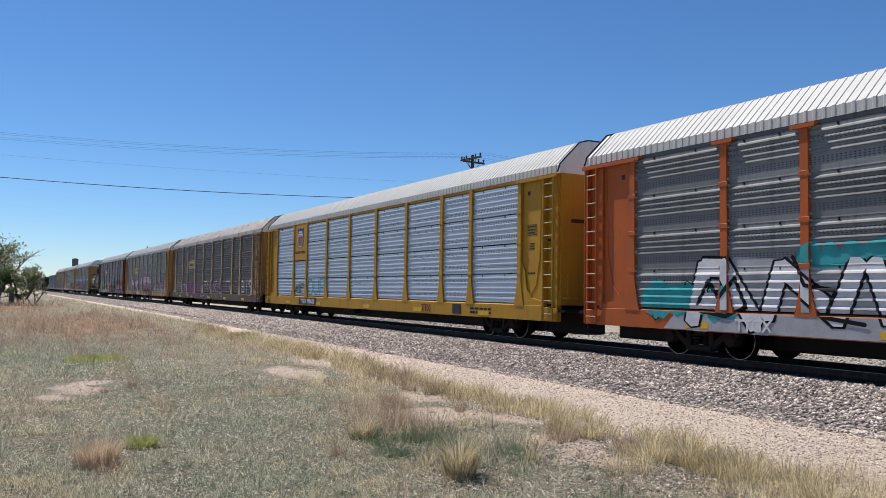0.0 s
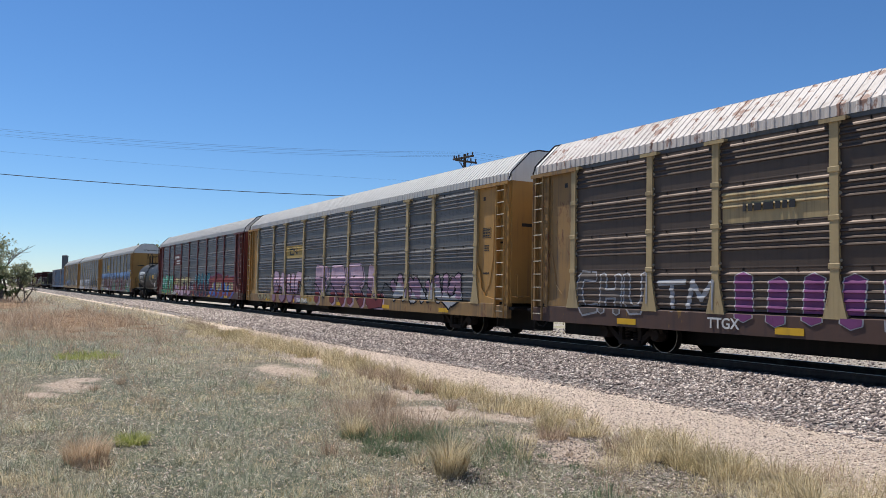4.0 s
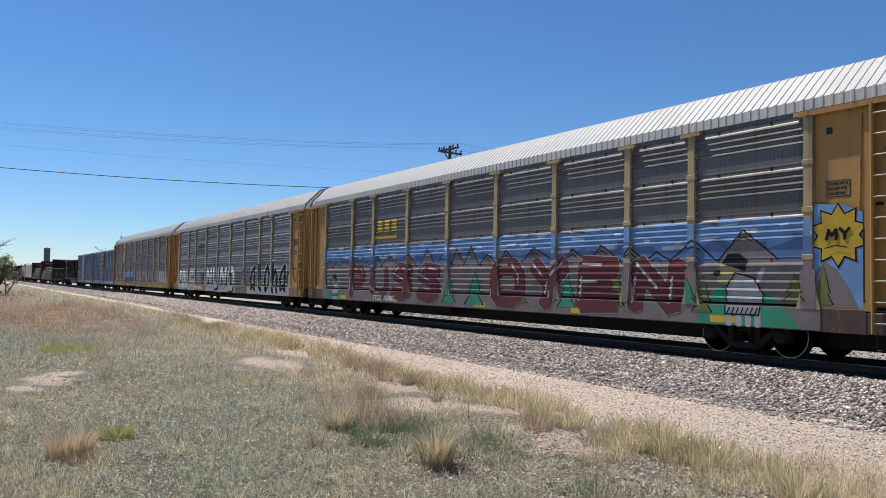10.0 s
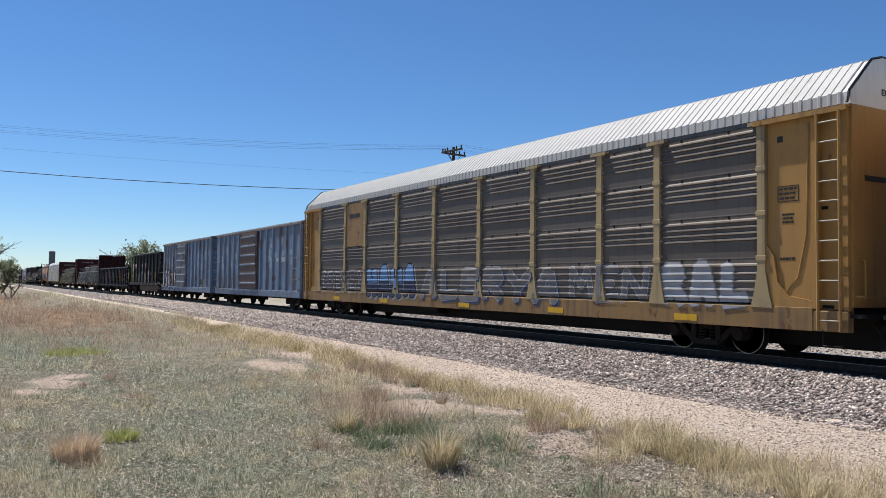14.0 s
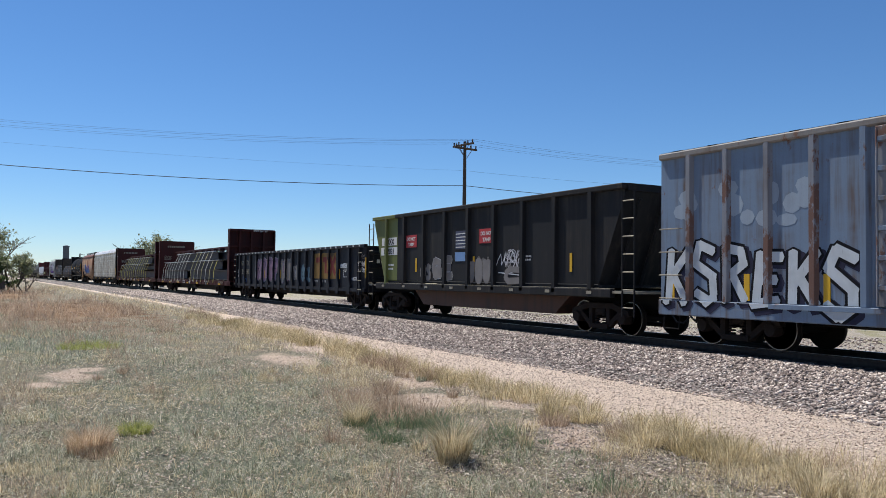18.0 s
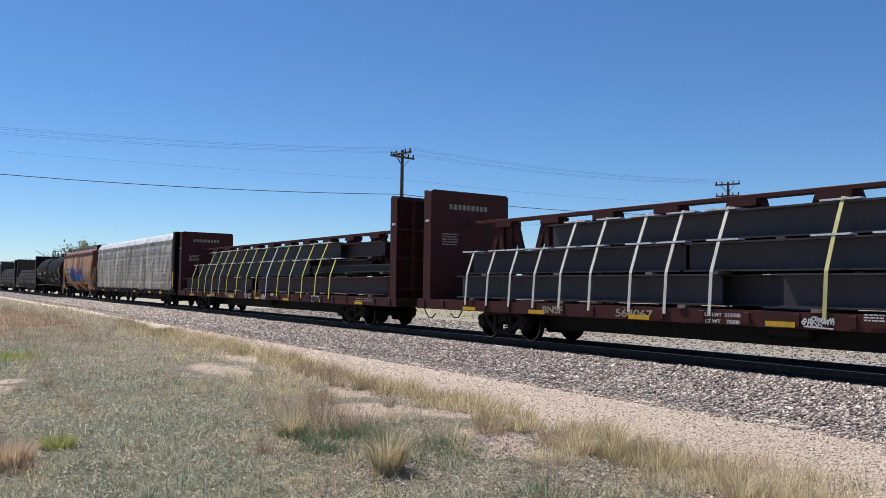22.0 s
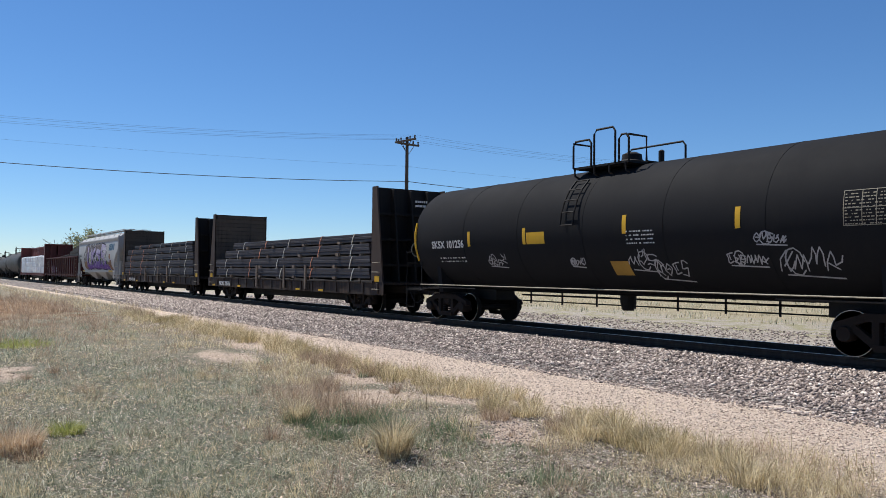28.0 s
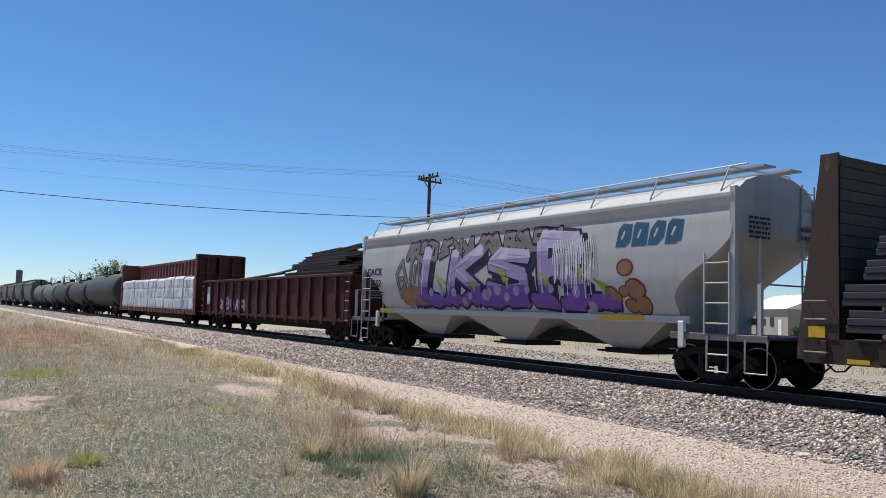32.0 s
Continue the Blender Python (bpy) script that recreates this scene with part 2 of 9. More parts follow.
def patches(n, l, pos, spots, wobble):
    """One inside the given ellipses, fading over their rims."""
    out = None
    for cx, cy, rx, ry in spots:
        m = n.new("ShaderNodeMapping")
        m.inputs["Location"].default_value = (-cx / rx, -cy / ry, 0)
        m.inputs["Scale"].default_value = (1 / rx, 1 / ry, 0)
        l.new(pos, m.inputs["Vector"])
        d = n.new("ShaderNodeVectorMath")
        d.operation = "LENGTH"
        l.new(m.outputs["Vector"], d.inputs[0])
        a = n.new("ShaderNodeMath")
        a.operation = "MULTIPLY_ADD"
        a.inputs[1].default_value = 2.2
        l.new(wobble, a.inputs[0])
        l.new(d.outputs["Value"], a.inputs[2])
        f = ramp(n, l, a.outputs[0], 2.15, 1.55)
        if out is not None:
            x = n.new("ShaderNodeMath")
            x.operation = "MAXIMUM"
            l.new(out, x.inputs[0])
            l.new(f, x.inputs[1])
            f = x.outputs[0]
        out = f
    return out


def road_colour(n, l, pos, mid, fine):
    """Pinkish pale gravel."""
    peb = n.new("ShaderNodeTexVoronoi")
    peb.inputs["Scale"].default_value = 34
    l.new(pos, peb.inputs["Vector"])
    sep = n.new("ShaderNodeSeparateColor")
    l.new(peb.outputs["Color"], sep.inputs[0])
    stone = mix(n, l, sep.outputs[0], (0.40, 0.295, 0.225), (0.93, 0.79, 0.655))
    road = mix(n, l, ramp(n, l, fine, 0.36, 0.62), (0.50, 0.375, 0.29), (0.92, 0.765, 0.62))
    road = mix(n, l, 0.55, road, stone)
    return mix(n, l, ramp(n, l, mid, 0.52, 0.8), road, (0.80, 0.66, 0.54))


def ground_mat():
    m, n, l, b = nodes_of("field_and_gravel")
    c = n.new("ShaderNodeTexCoord")
    pos = c.outputs["Object"]
    sep = n.new("ShaderNodeSeparateXYZ")
    l.new(pos, sep.inputs[0])
    big = noise_node(n, l, pos, 0.16, 5)
    mid = noise_node(n, l, pos, 0.9, 5, 0.6)
    fine = noise_node(n, l, pos, 30, 6, 0.8)
    # darkest specks also put the shade between grass blades into the colour
    soil = mix(n, l, ramp(n, l, fine, 0.36, 0.64), (0.075, 0.058, 0.042), (0.58, 0.49, 0.385))
    thatch = mix(n, l, ramp(n, l, fine, 0.36, 0.64), (0.045, 0.045, 0.028), (0.42, 0.385, 0.28))
    field = mix(n, l, ramp(n, l, mid, 0.32, 0.6), soil, thatch)
    field = mix(n, l, ramp(n, l, big, 0.55, 0.75), field, mix(n, l, ramp(n, l, fine, 0.36, 0.64), (0.10, 0.08, 0.055), (0.50, 0.42, 0.31)))
    green = mix(n, l, ramp(n, l, fine, 0.36, 0.64), (0.04, 0.045, 0.03), (0.34, 0.345, 0.255))
    field = mix(n, l, patches(n, l, pos, SAGE, mid), field, green)
    field = mix(n, l, patches(n, l, pos, RUSSET[:2], mid), field, mix(n, l, ramp(n, l, mid, 0.35, 0.65), (0.17, 0.10, 0.055), (0.34, 0.23, 0.14)))
    dirt = mix(n, l, ramp(n, l, fine, 0.40, 0.66), (0.42, 0.315, 0.235), (0.85, 0.70, 0.56))
    field = mix(n, l, patches(n, l, pos, [(x, y, r, r / 1.5) for x, y, r in BARE], mid), field, dirt)
    road = road_colour(n, l, pos, mid, fine)
    # edge of the grass wanders
    w = n.new("ShaderNodeMath")
    w.operation = "MULTIPLY_ADD"
    w.inputs[1].default_value = 1.6
    l.new(mid, w.inputs[0])
    l.new(sep.outputs["Y"], w.inputs[2])
    # far down the line the grass reaches the ballast
    near = n.new("ShaderNodeMath")
    near.operation = "MULTIPLY_ADD"
    near.inputs[1].default_value = 2.6
    l.new(ramp(n, l, sep.outputs["X"], -48, -18), near.inputs[0])
    l.new(w.outputs[0], near.inputs[2])
    isroad = ramp(n, l, near.outputs[0], 10.1, 11.0)
    col = mix(n, l, isroad, field, road)
    # grey gravel and thin grass beyond the track
    gravel = mix(n, l, ramp(n, l, fine, 0.34, 0.64), (0.20, 0.17, 0.135), (0.56, 0.50, 0.42))
    weedy = mix(n, l, ramp(n, l, fine, 0.34, 0.64), (0.16, 0.155, 0.08), (0.44, 0.40, 0.25))
    behind = mix(n, l, ramp(n, l, mid, 0.45, 0.6), gravel, weedy)
    col = mix(n, l, ramp(n, l, w.outputs[0], 17.0, 19.0), col, gravel)
    col = mix(n, l, ramp(n, l, w.outputs[0], 23.0, 26.0), col, behind)
    back = mix(n, l, ramp(n, l, mid, 0.3, 0.7), (0.27, 0.235, 0.145), (0.42, 0.36, 0.25))
    col = mix(n, l, ramp(n, l, w.outputs[0], 30.0, 36.0), col, back)
    l.new(col, b.inputs["Base Color"])
    b.inputs["Roughness"].default_value = 0.95
    b.inputs["Specular IOR Level"].default_value = 0.15
    bump(n, l, b, fine, 1.0, 0.05)
    return m


def stone_mat(name, shades):
    m, n, l, b = nodes_of(name)
    g = n.new("ShaderNodeNewGeometry")
    c = n.new("ShaderNodeTexCoord")
    f = noise_node(n, l, c.outputs["Object"], 40, 3)
    r = n.new("ShaderNodeValToRGB")
    r.color_ramp.elements[0].color = (*shades[0], 1)
    r.color_ramp.elements[1].color = (*shades[-1], 1)
    for i, s in enumerate(shades[1:-1]):
        r.color_ramp.elements.new((i + 1) / (len(shades) - 1)).color = (*s, 1)
    l.new(g.outputs["Random Per Island"], r.inputs[0])
    l.new(mix(n, l, ramp(n, l, f, 0.4, 0.9), r.outputs[0], (0.20, 0.155, 0.135)), b.inputs["Base Color"])
    b.inputs["Roughness"].default_value = 0.9
    return m


def ballast_mat():
    m, n, l, b = nodes_of("ballast_bed")
    c = n.new("ShaderNodeTexCoord")
    pos = c.outputs["Object"]
    v = n.new("ShaderNodeTexVoronoi")
    v.inputs["Scale"].default_value = 15
    l.new(pos, v.inputs["Vector"])
    mid = noise_node(n, l, pos, 0.9, 5, 0.6)
    fine = noise_node(n, l, pos, 30, 6, 0.8)
    s = n.new("ShaderNodeSeparateColor")
    l.new(v.outputs["Color"], s.inputs[0])
    col = mix(n, l, s.outputs[0], (0.13, 0.108, 0.097), (0.60, 0.53, 0.47))
    col = mix(n, l, ramp(n, l, s.outputs[1], 0.55, 0.95), col, (0.30, 0.225, 0.195))
    # gaps between the drawn stones darkened: crevice shade put into the colour
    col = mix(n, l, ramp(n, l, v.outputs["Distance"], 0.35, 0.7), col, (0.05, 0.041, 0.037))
    # the stones thin out into the road at the toe
    sep = n.new("ShaderNodeSeparateXYZ")
    l.new(pos, sep.inputs[0])
    d = n.new("ShaderNodeMath")
    d.operation = "SUBTRACT"
    d.inputs[1].default_value = TY
    l.new(sep.outputs["Y"], d.inputs[0])
    a = n.new("ShaderNodeMath")
    a.operation = "ABSOLUTE"
    l.new(d.outputs[0], a.inputs[0])
    w = n.new("ShaderNodeMath")
    w.operation = "MULTIPLY_ADD"
    w.inputs[1].default_value = 1.4
    l.new(mid, w.inputs[0])
    l.new(a.outputs[0], w.inputs[2])
    col = mix(n, l, ramp(n, l, w.outputs[0], 5.1, 5.5), col, road_colour(n, l, pos, mid, fine))
    l.new(col, b.inputs["Base Color"])
    b.inputs["Roughness"].default_value = 0.92
    inv = n.new("ShaderNodeMath")
    inv.operation = "SUBTRACT"
    inv.inputs[0].default_value = 1
    l.new(v.outputs["Distance"], inv.inputs[1])
    bump(n, l, b, inv.outputs[0], 1.0, 0.04)
    return m


# ---- ground, ballast, track ----
def spaced(limit, near, step, grow):
    out, s = [0.0], step
    while out[-1] < limit:
        if out[-1] > near:
            s *= grow
        out.append(out[-1] + s)
    return [-a for a in out[:0:-1]] + out


def bed_height(y):
    d = abs(y - TY)
    return max(0.0, min(0.275, 0.275 * (4.55 - d) / 2.5))


def ground_height(x, y):
    if y > 10 or math.hypot(x, y) > 120:
        return 0.0
    k = max(0.0, min(1.0, (8.5 - y) / 3))
    return k * (0.10 * noise.noise((x * 0.16, y * 0.16, 3)) + 0.035 * noise.noise((x * 0.9, y * 0.9, 1)))


gx, gy = [x - 12 for x in spaced(2600, 40, 0.5, 1.16)], [y + 4 for y in spaced(2600, 16, 0.5, 1.16)]
verts = [(x, y, ground_height(x, y)) for y in gy for x in gx]
W = len(gx)
g = Geo().add(verts, [(j * W + i, j * W + i + 1, (j + 1) * W + i + 1, (j + 1) * W + i) for j in range(len(gy) - 1) for i in range(W - 1)])
GROUND = ground_mat()
tagged(new("ground", g.mesh("ground", GROUND, True)), "dry prairie field with a gravel service road beside the track", "ground", kind="structure")

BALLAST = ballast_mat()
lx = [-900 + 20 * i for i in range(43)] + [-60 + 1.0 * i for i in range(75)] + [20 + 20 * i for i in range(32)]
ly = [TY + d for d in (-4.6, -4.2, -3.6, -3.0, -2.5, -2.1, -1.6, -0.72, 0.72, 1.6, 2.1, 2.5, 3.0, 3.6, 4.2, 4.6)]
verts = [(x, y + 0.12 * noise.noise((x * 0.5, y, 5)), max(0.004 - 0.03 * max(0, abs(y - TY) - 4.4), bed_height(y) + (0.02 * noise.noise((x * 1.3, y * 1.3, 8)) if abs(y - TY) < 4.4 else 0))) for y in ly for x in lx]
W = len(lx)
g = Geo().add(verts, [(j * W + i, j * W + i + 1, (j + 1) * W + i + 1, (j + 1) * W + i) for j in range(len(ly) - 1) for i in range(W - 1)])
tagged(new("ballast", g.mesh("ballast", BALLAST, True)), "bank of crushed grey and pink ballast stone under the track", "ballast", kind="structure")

RAILMAT = coat("rail_steel", (0.04, 0.028, 0.023), amount=0.5, rough=0.6, metal=0.4)
TIEMAT = coat("tie_timber", (0.045, 0.035, 0.03), amount=0.6, dirt=(0.085, 0.07, 0.058), rough=0.85)
track = tagged(new("track"), "single railway track of steel rails on timber ties", "railway track", kind="structure")
for side in (-1, 1):
    y = TY + side * 0.755
    g = Geo().prism([(y - 0.07, RAIL - 0.17), (y + 0.07, RAIL - 0.17), (y + 0.07, RAIL - 0.155), (y + 0.012, RAIL - 0.13), (y + 0.012, RAIL - 0.045), (y + 0.036, RAIL - 0.035),
                     (y + 0.034, RAIL - 0.003), (y - 0.034, RAIL - 0.003), (y - 0.036, RAIL - 0.035), (y - 0.012, RAIL - 0.045), (y - 0.012, RAIL - 0.13), (y - 0.07, RAIL - 0.155)], -900, 620)
    part("rail", g, RAILMAT, track)
    part("rail_head", Geo().box(-900, 620, y - 0.033, y + 0.033, RAIL - 0.0025, RAIL, c=0.0005), TREAD, track, "polished running surface")
tie = Geo().box(-0.115, 0.115, -1.3, 1.3, -0.17, 0.0, c=0.012).mesh("tie", TIEMAT)
for i in range(240):
    part("tie", tie, None, track, at=pose(-118 + i * 0.53 + random.uniform(-0.03, 0.03), TY + random.uniform(-0.04, 0.04), RAIL - 0.172 + random.uniform(-0.006, 0.006), 0, 0, 90 + 90 + random.uniform(-1, 1)))
g = Geo()
for i in range(2550):
    x = -118.5 - i * 0.53 if i < 1400 else 9.3 + (i - 1400) * 0.53
    g.box(x - 0.115, x + 0.115, TY - 1.3, TY + 1.3, RAIL - 0.34, RAIL - 0.174)
tagged(part("far_ties", g, TIEMAT, track), kind="stuff")


# ---- rolling stock: shared pieces ----
BOGIES, CARS = [], []


def wheelset_mesh():
    g = Geo()
    for s in (-1, 1):
        y = s * 0.745
        line = [(y - s * 0.075, 0.10), (y - s * 0.07, 0.40), (y - s * 0.065, 0.452), (y - s * 0.035, 0.452), (y - s * 0.03, 0.425), (y + s * 0.065, 0.42), (y + s * 0.065, 0.355), (y + s * 0.03, 0.33), (y + s * 0.02, 0.17), (y + s * 0.07, 0.13), (y + s * 0.075, 0.10)]
        g.lathe(line, 0, 0, 28, axis="y")
        g.lathe([(y + s * 0.066, 0.4185), (y + s * 0.0675, 0.4185), (y + s * 0.0675, 0.407), (y + s * 0.066, 0.407)], 0, 0, 28, axis="y", k=1)
    g.lathe([(-1.05, 0.07), (-0.8, 0.085), (0, 0.08), (0.8, 0.085), (1.05, 0.07)], 0, 0, 12, axis="y")
    return g.mesh("wheelset", [WHEELMAT, TREAD], True)


def side_frame_mesh():
    g = Geo()
    # frame drawn as an arch, a tension member and two columns, with open windows
    g.prism([(-1.12, 0.50), (-1.06, 0.62), (-0.52, 0.80), (0.52, 0.80), (1.06, 0.62), (1.12, 0.50), (1.0, 0.47), (0.5, 0.655), (-0.5, 0.655), (-1.0, 0.47)], -0.085, 0.085, "y")
    for s in (-1, 1):
        g.prism([(s * 0.98, 0.50), (s * 0.76, 0.47), (s * 0.34, 0.15), (s * 0.30, 0.28), (s * 0.70, 0.585)], -0.07, 0.07, "y")
        g.prism([(s * 0.40, 0.66), (s * 0.27, 0.66), (s * 0.27, 0.2), (s * 0.40, 0.28)], -0.08, 0.08, "y")
        g.lathe([(-0.13, 0.13), (-0.1, 0.15), (0.1, 0.15)], 0, 0.42, 14, axis="y", cx=s * 0.88)
        for cx in (s * 0.14,):
            for k in range(5):
                g.lathe([(0.27 + k * 0.065, 0.075), (0.27 + k * 0.065 + 0.035, 0.075)], 0, 0, 10, axis="z", cx=cx)
    g.prism([(-0.36, 0.15), (0.36, 0.15), (0.36, 0.26), (-0.36, 0.26)], -0.12, 0.12, "y")
    return g.mesh("side_frame", RUSTIRON, True)


WHEELSET, SIDEFRAME = wheelset_mesh(), side_frame_mesh()
BOLSTER = Geo().box(-0.18, 0.18, -1.05, 1.05, 0.48, 0.66, c=0.03).box(-0.9, 0.9, -0.5, -0.44, 0.45, 0.52).box(-0.9, 0.9, 0.44, 0.5, 0.45, 0.52).lathe([(0.62, 0.2), (0.8, 0.2)], 0, 0, 14, axis="z").mesh("truck", RUSTIRON)


def truck(car, x):
    t = part("truck", BOLSTER, None, car, at=pose(x, 0, 0))
    for s in (-1, 1):
        part("side_frame", SIDEFRAME, None, t, at=pose(0, s * 1.0, 0))
        w = part("wheelset", WHEELSET, None, t, at=pose(s * 0.88, 0, 0.42))
        BOGIES.append((w, s))


COUPLER = Geo().box(-0.5, 0.42, -0.08, 0.08, -0.09, 0.09, c=0.02).prism([(0.42, -0.14), (0.62, -0.17), (0.75, -0.1), (0.68, -0.02), (0.55, 0.0), (0.72, 0.12), (0.6, 0.17), (0.42, 0.12)], -0.14, 0.14, "z").mesh("coupler", RUSTIRON)
HOSE = Geo().tube([(0.0, -0.35, 0.0), (0.16, -0.36, -0.18), (0.32, -0.36, -0.34), (0.5, -0.33, -0.36), (0.64, -0.28, -0.22)], 0.022, 6).mesh("brake_hose", LETTERBLACK, True)


def running_gear(car, half, trucks, z=0.80):
    """Trucks, couplers and hoses of a car whose end sills stand at +-half."""
    for x in trucks:
        truck(car, x)
    for s in (-1, 1):
        part("coupler", COUPLER, None, car, at=pose(s * half, 0, z, 0, 0, 0 if s > 0 else 180))
        part("brake_hose", HOSE, None, car, at=pose(s * (half - 0.02), 0, z - 0.06, 0, 0, 0 if s > 0 else 180))


def railcar(name, s, label):
    car = thing(name, label, "railcar", "train cars")
    CARS.append((car, s))
    return car


def ladder(car, x, y, z0, z1, w, material, rungs, name="ladder", face="y", r=0.016, rail=0.022):
    g = Geo()
    # rungs paler than the stiles: their sunlit look put into the colour
    material = [material, LEDGE]
    for d in (-w / 2, w / 2):
        a, b = ((x + d, y, z0), (x + d, y, z1)) if face == "y" else ((x, y + d, z0), (x, y + d, z1))
        g.tube([a, b], rail, 6)
    for i in range(rungs):
        z = z0 + (z1 - z0) * (i + 0.5) / rungs
        g.tube([(x - w / 2, y, z), (x + w / 2, y, z)] if face == "y" else [(x, y - w / 2, z), (x, y + w / 2, z)], r, 5, k=1)
    return part(name, g, material, car)


# flat text in the xz plane, read from the -y side
def letters(body, size, x, y, z, material, parent, name="lettering", squeeze=1.0, along="x", label=""):
    cu = bpy.data.curves.new("text", "FONT")
    cu.body, cu.size, cu.align_x, cu.extrude, cu.offset = body, size, "CENTER", 0.003, 0.006 * size / 0.3
    ob = bpy.data.objects.new("text", cu)
    me = bpy.data.meshes.new_from_object(ob)
    bpy.data.objects.remove(ob)
    bpy.data.curves.remove(cu)
    me.materials.clear()
    me.materials.append(material)
    m = Matrix(((squeeze, 0, 0, x), (0, 0, -1, y), (0, 1, 0, z), (0, 0, 0, 1))) if along == "x" else Matrix(((0, 0, 1, x), (squeeze, 0, 0, y), (0, 1, 0, z), (0, 0, 0, 1)))
    me.transform(m)
    return part(name, me, None, parent, label)


def bars(car, x, y, z, w, h, rows, material, name="stencilled_text", seed=1, along="x"):
    """Small print that cannot be read: rows of plain bars."""
    rnd, g = random.Random(seed), Geo()
    rh = h / rows
    for i in range(rows):
        a, zz = 0.0, z + h - (i + 0.75) * rh
        while a < w - 0.03:
            b = min(w, a + rnd.uniform(0.08, 0.3) * min(1, w))
            if along == "x":
                g.box(x + a, x + b, y - 0.004, y, zz, zz + rh * 0.5)
            else:
                g.box(x, x + 0.004, y + a, y + b, zz, zz + rh * 0.5)
            a = b + 0.05 * min(1, w)
    return part(name, g, material, car)


# ---- sprayed paint that follows the relief of a car's side ----
def clip(poly, axis, lim, keep):
    out = []
    for i, p in enumerate(poly):
        q = poly[i - 1]
        a, b = (q[axis] - lim) * keep, (p[axis] - lim) * keep
        if (a < 0) != (b < 0):
            t = a / (a - b)
            out.append((q[0] + t * (p[0] - q[0]), q[1] + t * (p[1] - q[1])))
        if b >= 0:
            out.append(p)
    return out


def paint(cells, polys, lift):
    """cells: (x0, x1, z0, y0, z1, y1) facets of a side; polys: convex (x, z) shapes."""
    g = Geo()
    for i, poly in enumerate(polys):
        up = lift + 0.0003 * (i % 9)
        xs, zs = [p[0] for p in poly], [p[1] for p in poly]
        for x0, x1, z0, y0, z1, y1 in cells:
            if x1 <= min(xs) or x0 >= max(xs) or z1 <= min(zs) or z0 >= max(zs):
                continue
            q = clip(clip(clip(clip(poly, 0, x0, 1), 0, x1, -1), 1, z0, 1), 1, z1, -1)
            if len(q) > 2:
                g.add([(x, y0 + (y1 - y0) * (z - z0) / (z1 - z0) - up, z) for x, z in q], [tuple(range(len(q)))])
    return g


def stroke(a, b, w, cap=0.35):
    """A thick line with cut ends as a convex shape."""
    d = Vector((b[0] - a[0], b[1] - a[1])).normalized()
    n = Vector((-d.y, d.x)) * w / 2
    e = d * w * cap
    a, b = Vector(a), Vector(b)
    return [tuple(p) for p in (a - n - e * 0.4, a - e, a + n - e * 0.4, b + n + e * 0.4, b + e, b - n + e * 0.4)]


FORMS = [
    [(.1, .05, .35, .95), (.35, .95, .55, .3), (.55, .3, .95, .75), (.2, .4, .75, .1)],
    [(.9, .8, .2, .95), (.2, .95, .15, .5), (.15, .5, .85, .55), (.85, .55, .6, .05), (.6, .05, .0, .15)],
    [(.05, .1, .5, .95), (.5, .95, .6, .1), (.6, .1, 1.0, .5), (.3, .3, .9, .9)],
    [(.15, .95, .1, .25), (.1, .25, .5, .05), (.5, .05, .9, .35), (.9, .35, .75, .95), (.4, .5, .6, .9)],
    [(.0, .2, .3, .9), (.3, .9, .5, .2), (.5, .2, .75, .9), (.75, .9, 1.0, .1)],
    [(.9, .9, .1, .75), (.1, .75, .3, .1), (.3, .1, .95, .2), (.5, .7, .6, .35)],
    [(.1, .9, .6, .6), (.6, .6, .15, .3), (.15, .3, .95, .05), (.7, .95, .85, .4)],
    [(.45, .95, .05, .45), (.05, .45, .5, .05), (.5, .05, .95, .6), (.95, .6, .45, .95), (.3, .5, .7, .5)],
    [(.2, .05, .25, .9), (.25, .9, .9, .8), (.8, .8, .7, .1), (.25, .45, 1.0, .3)],
]


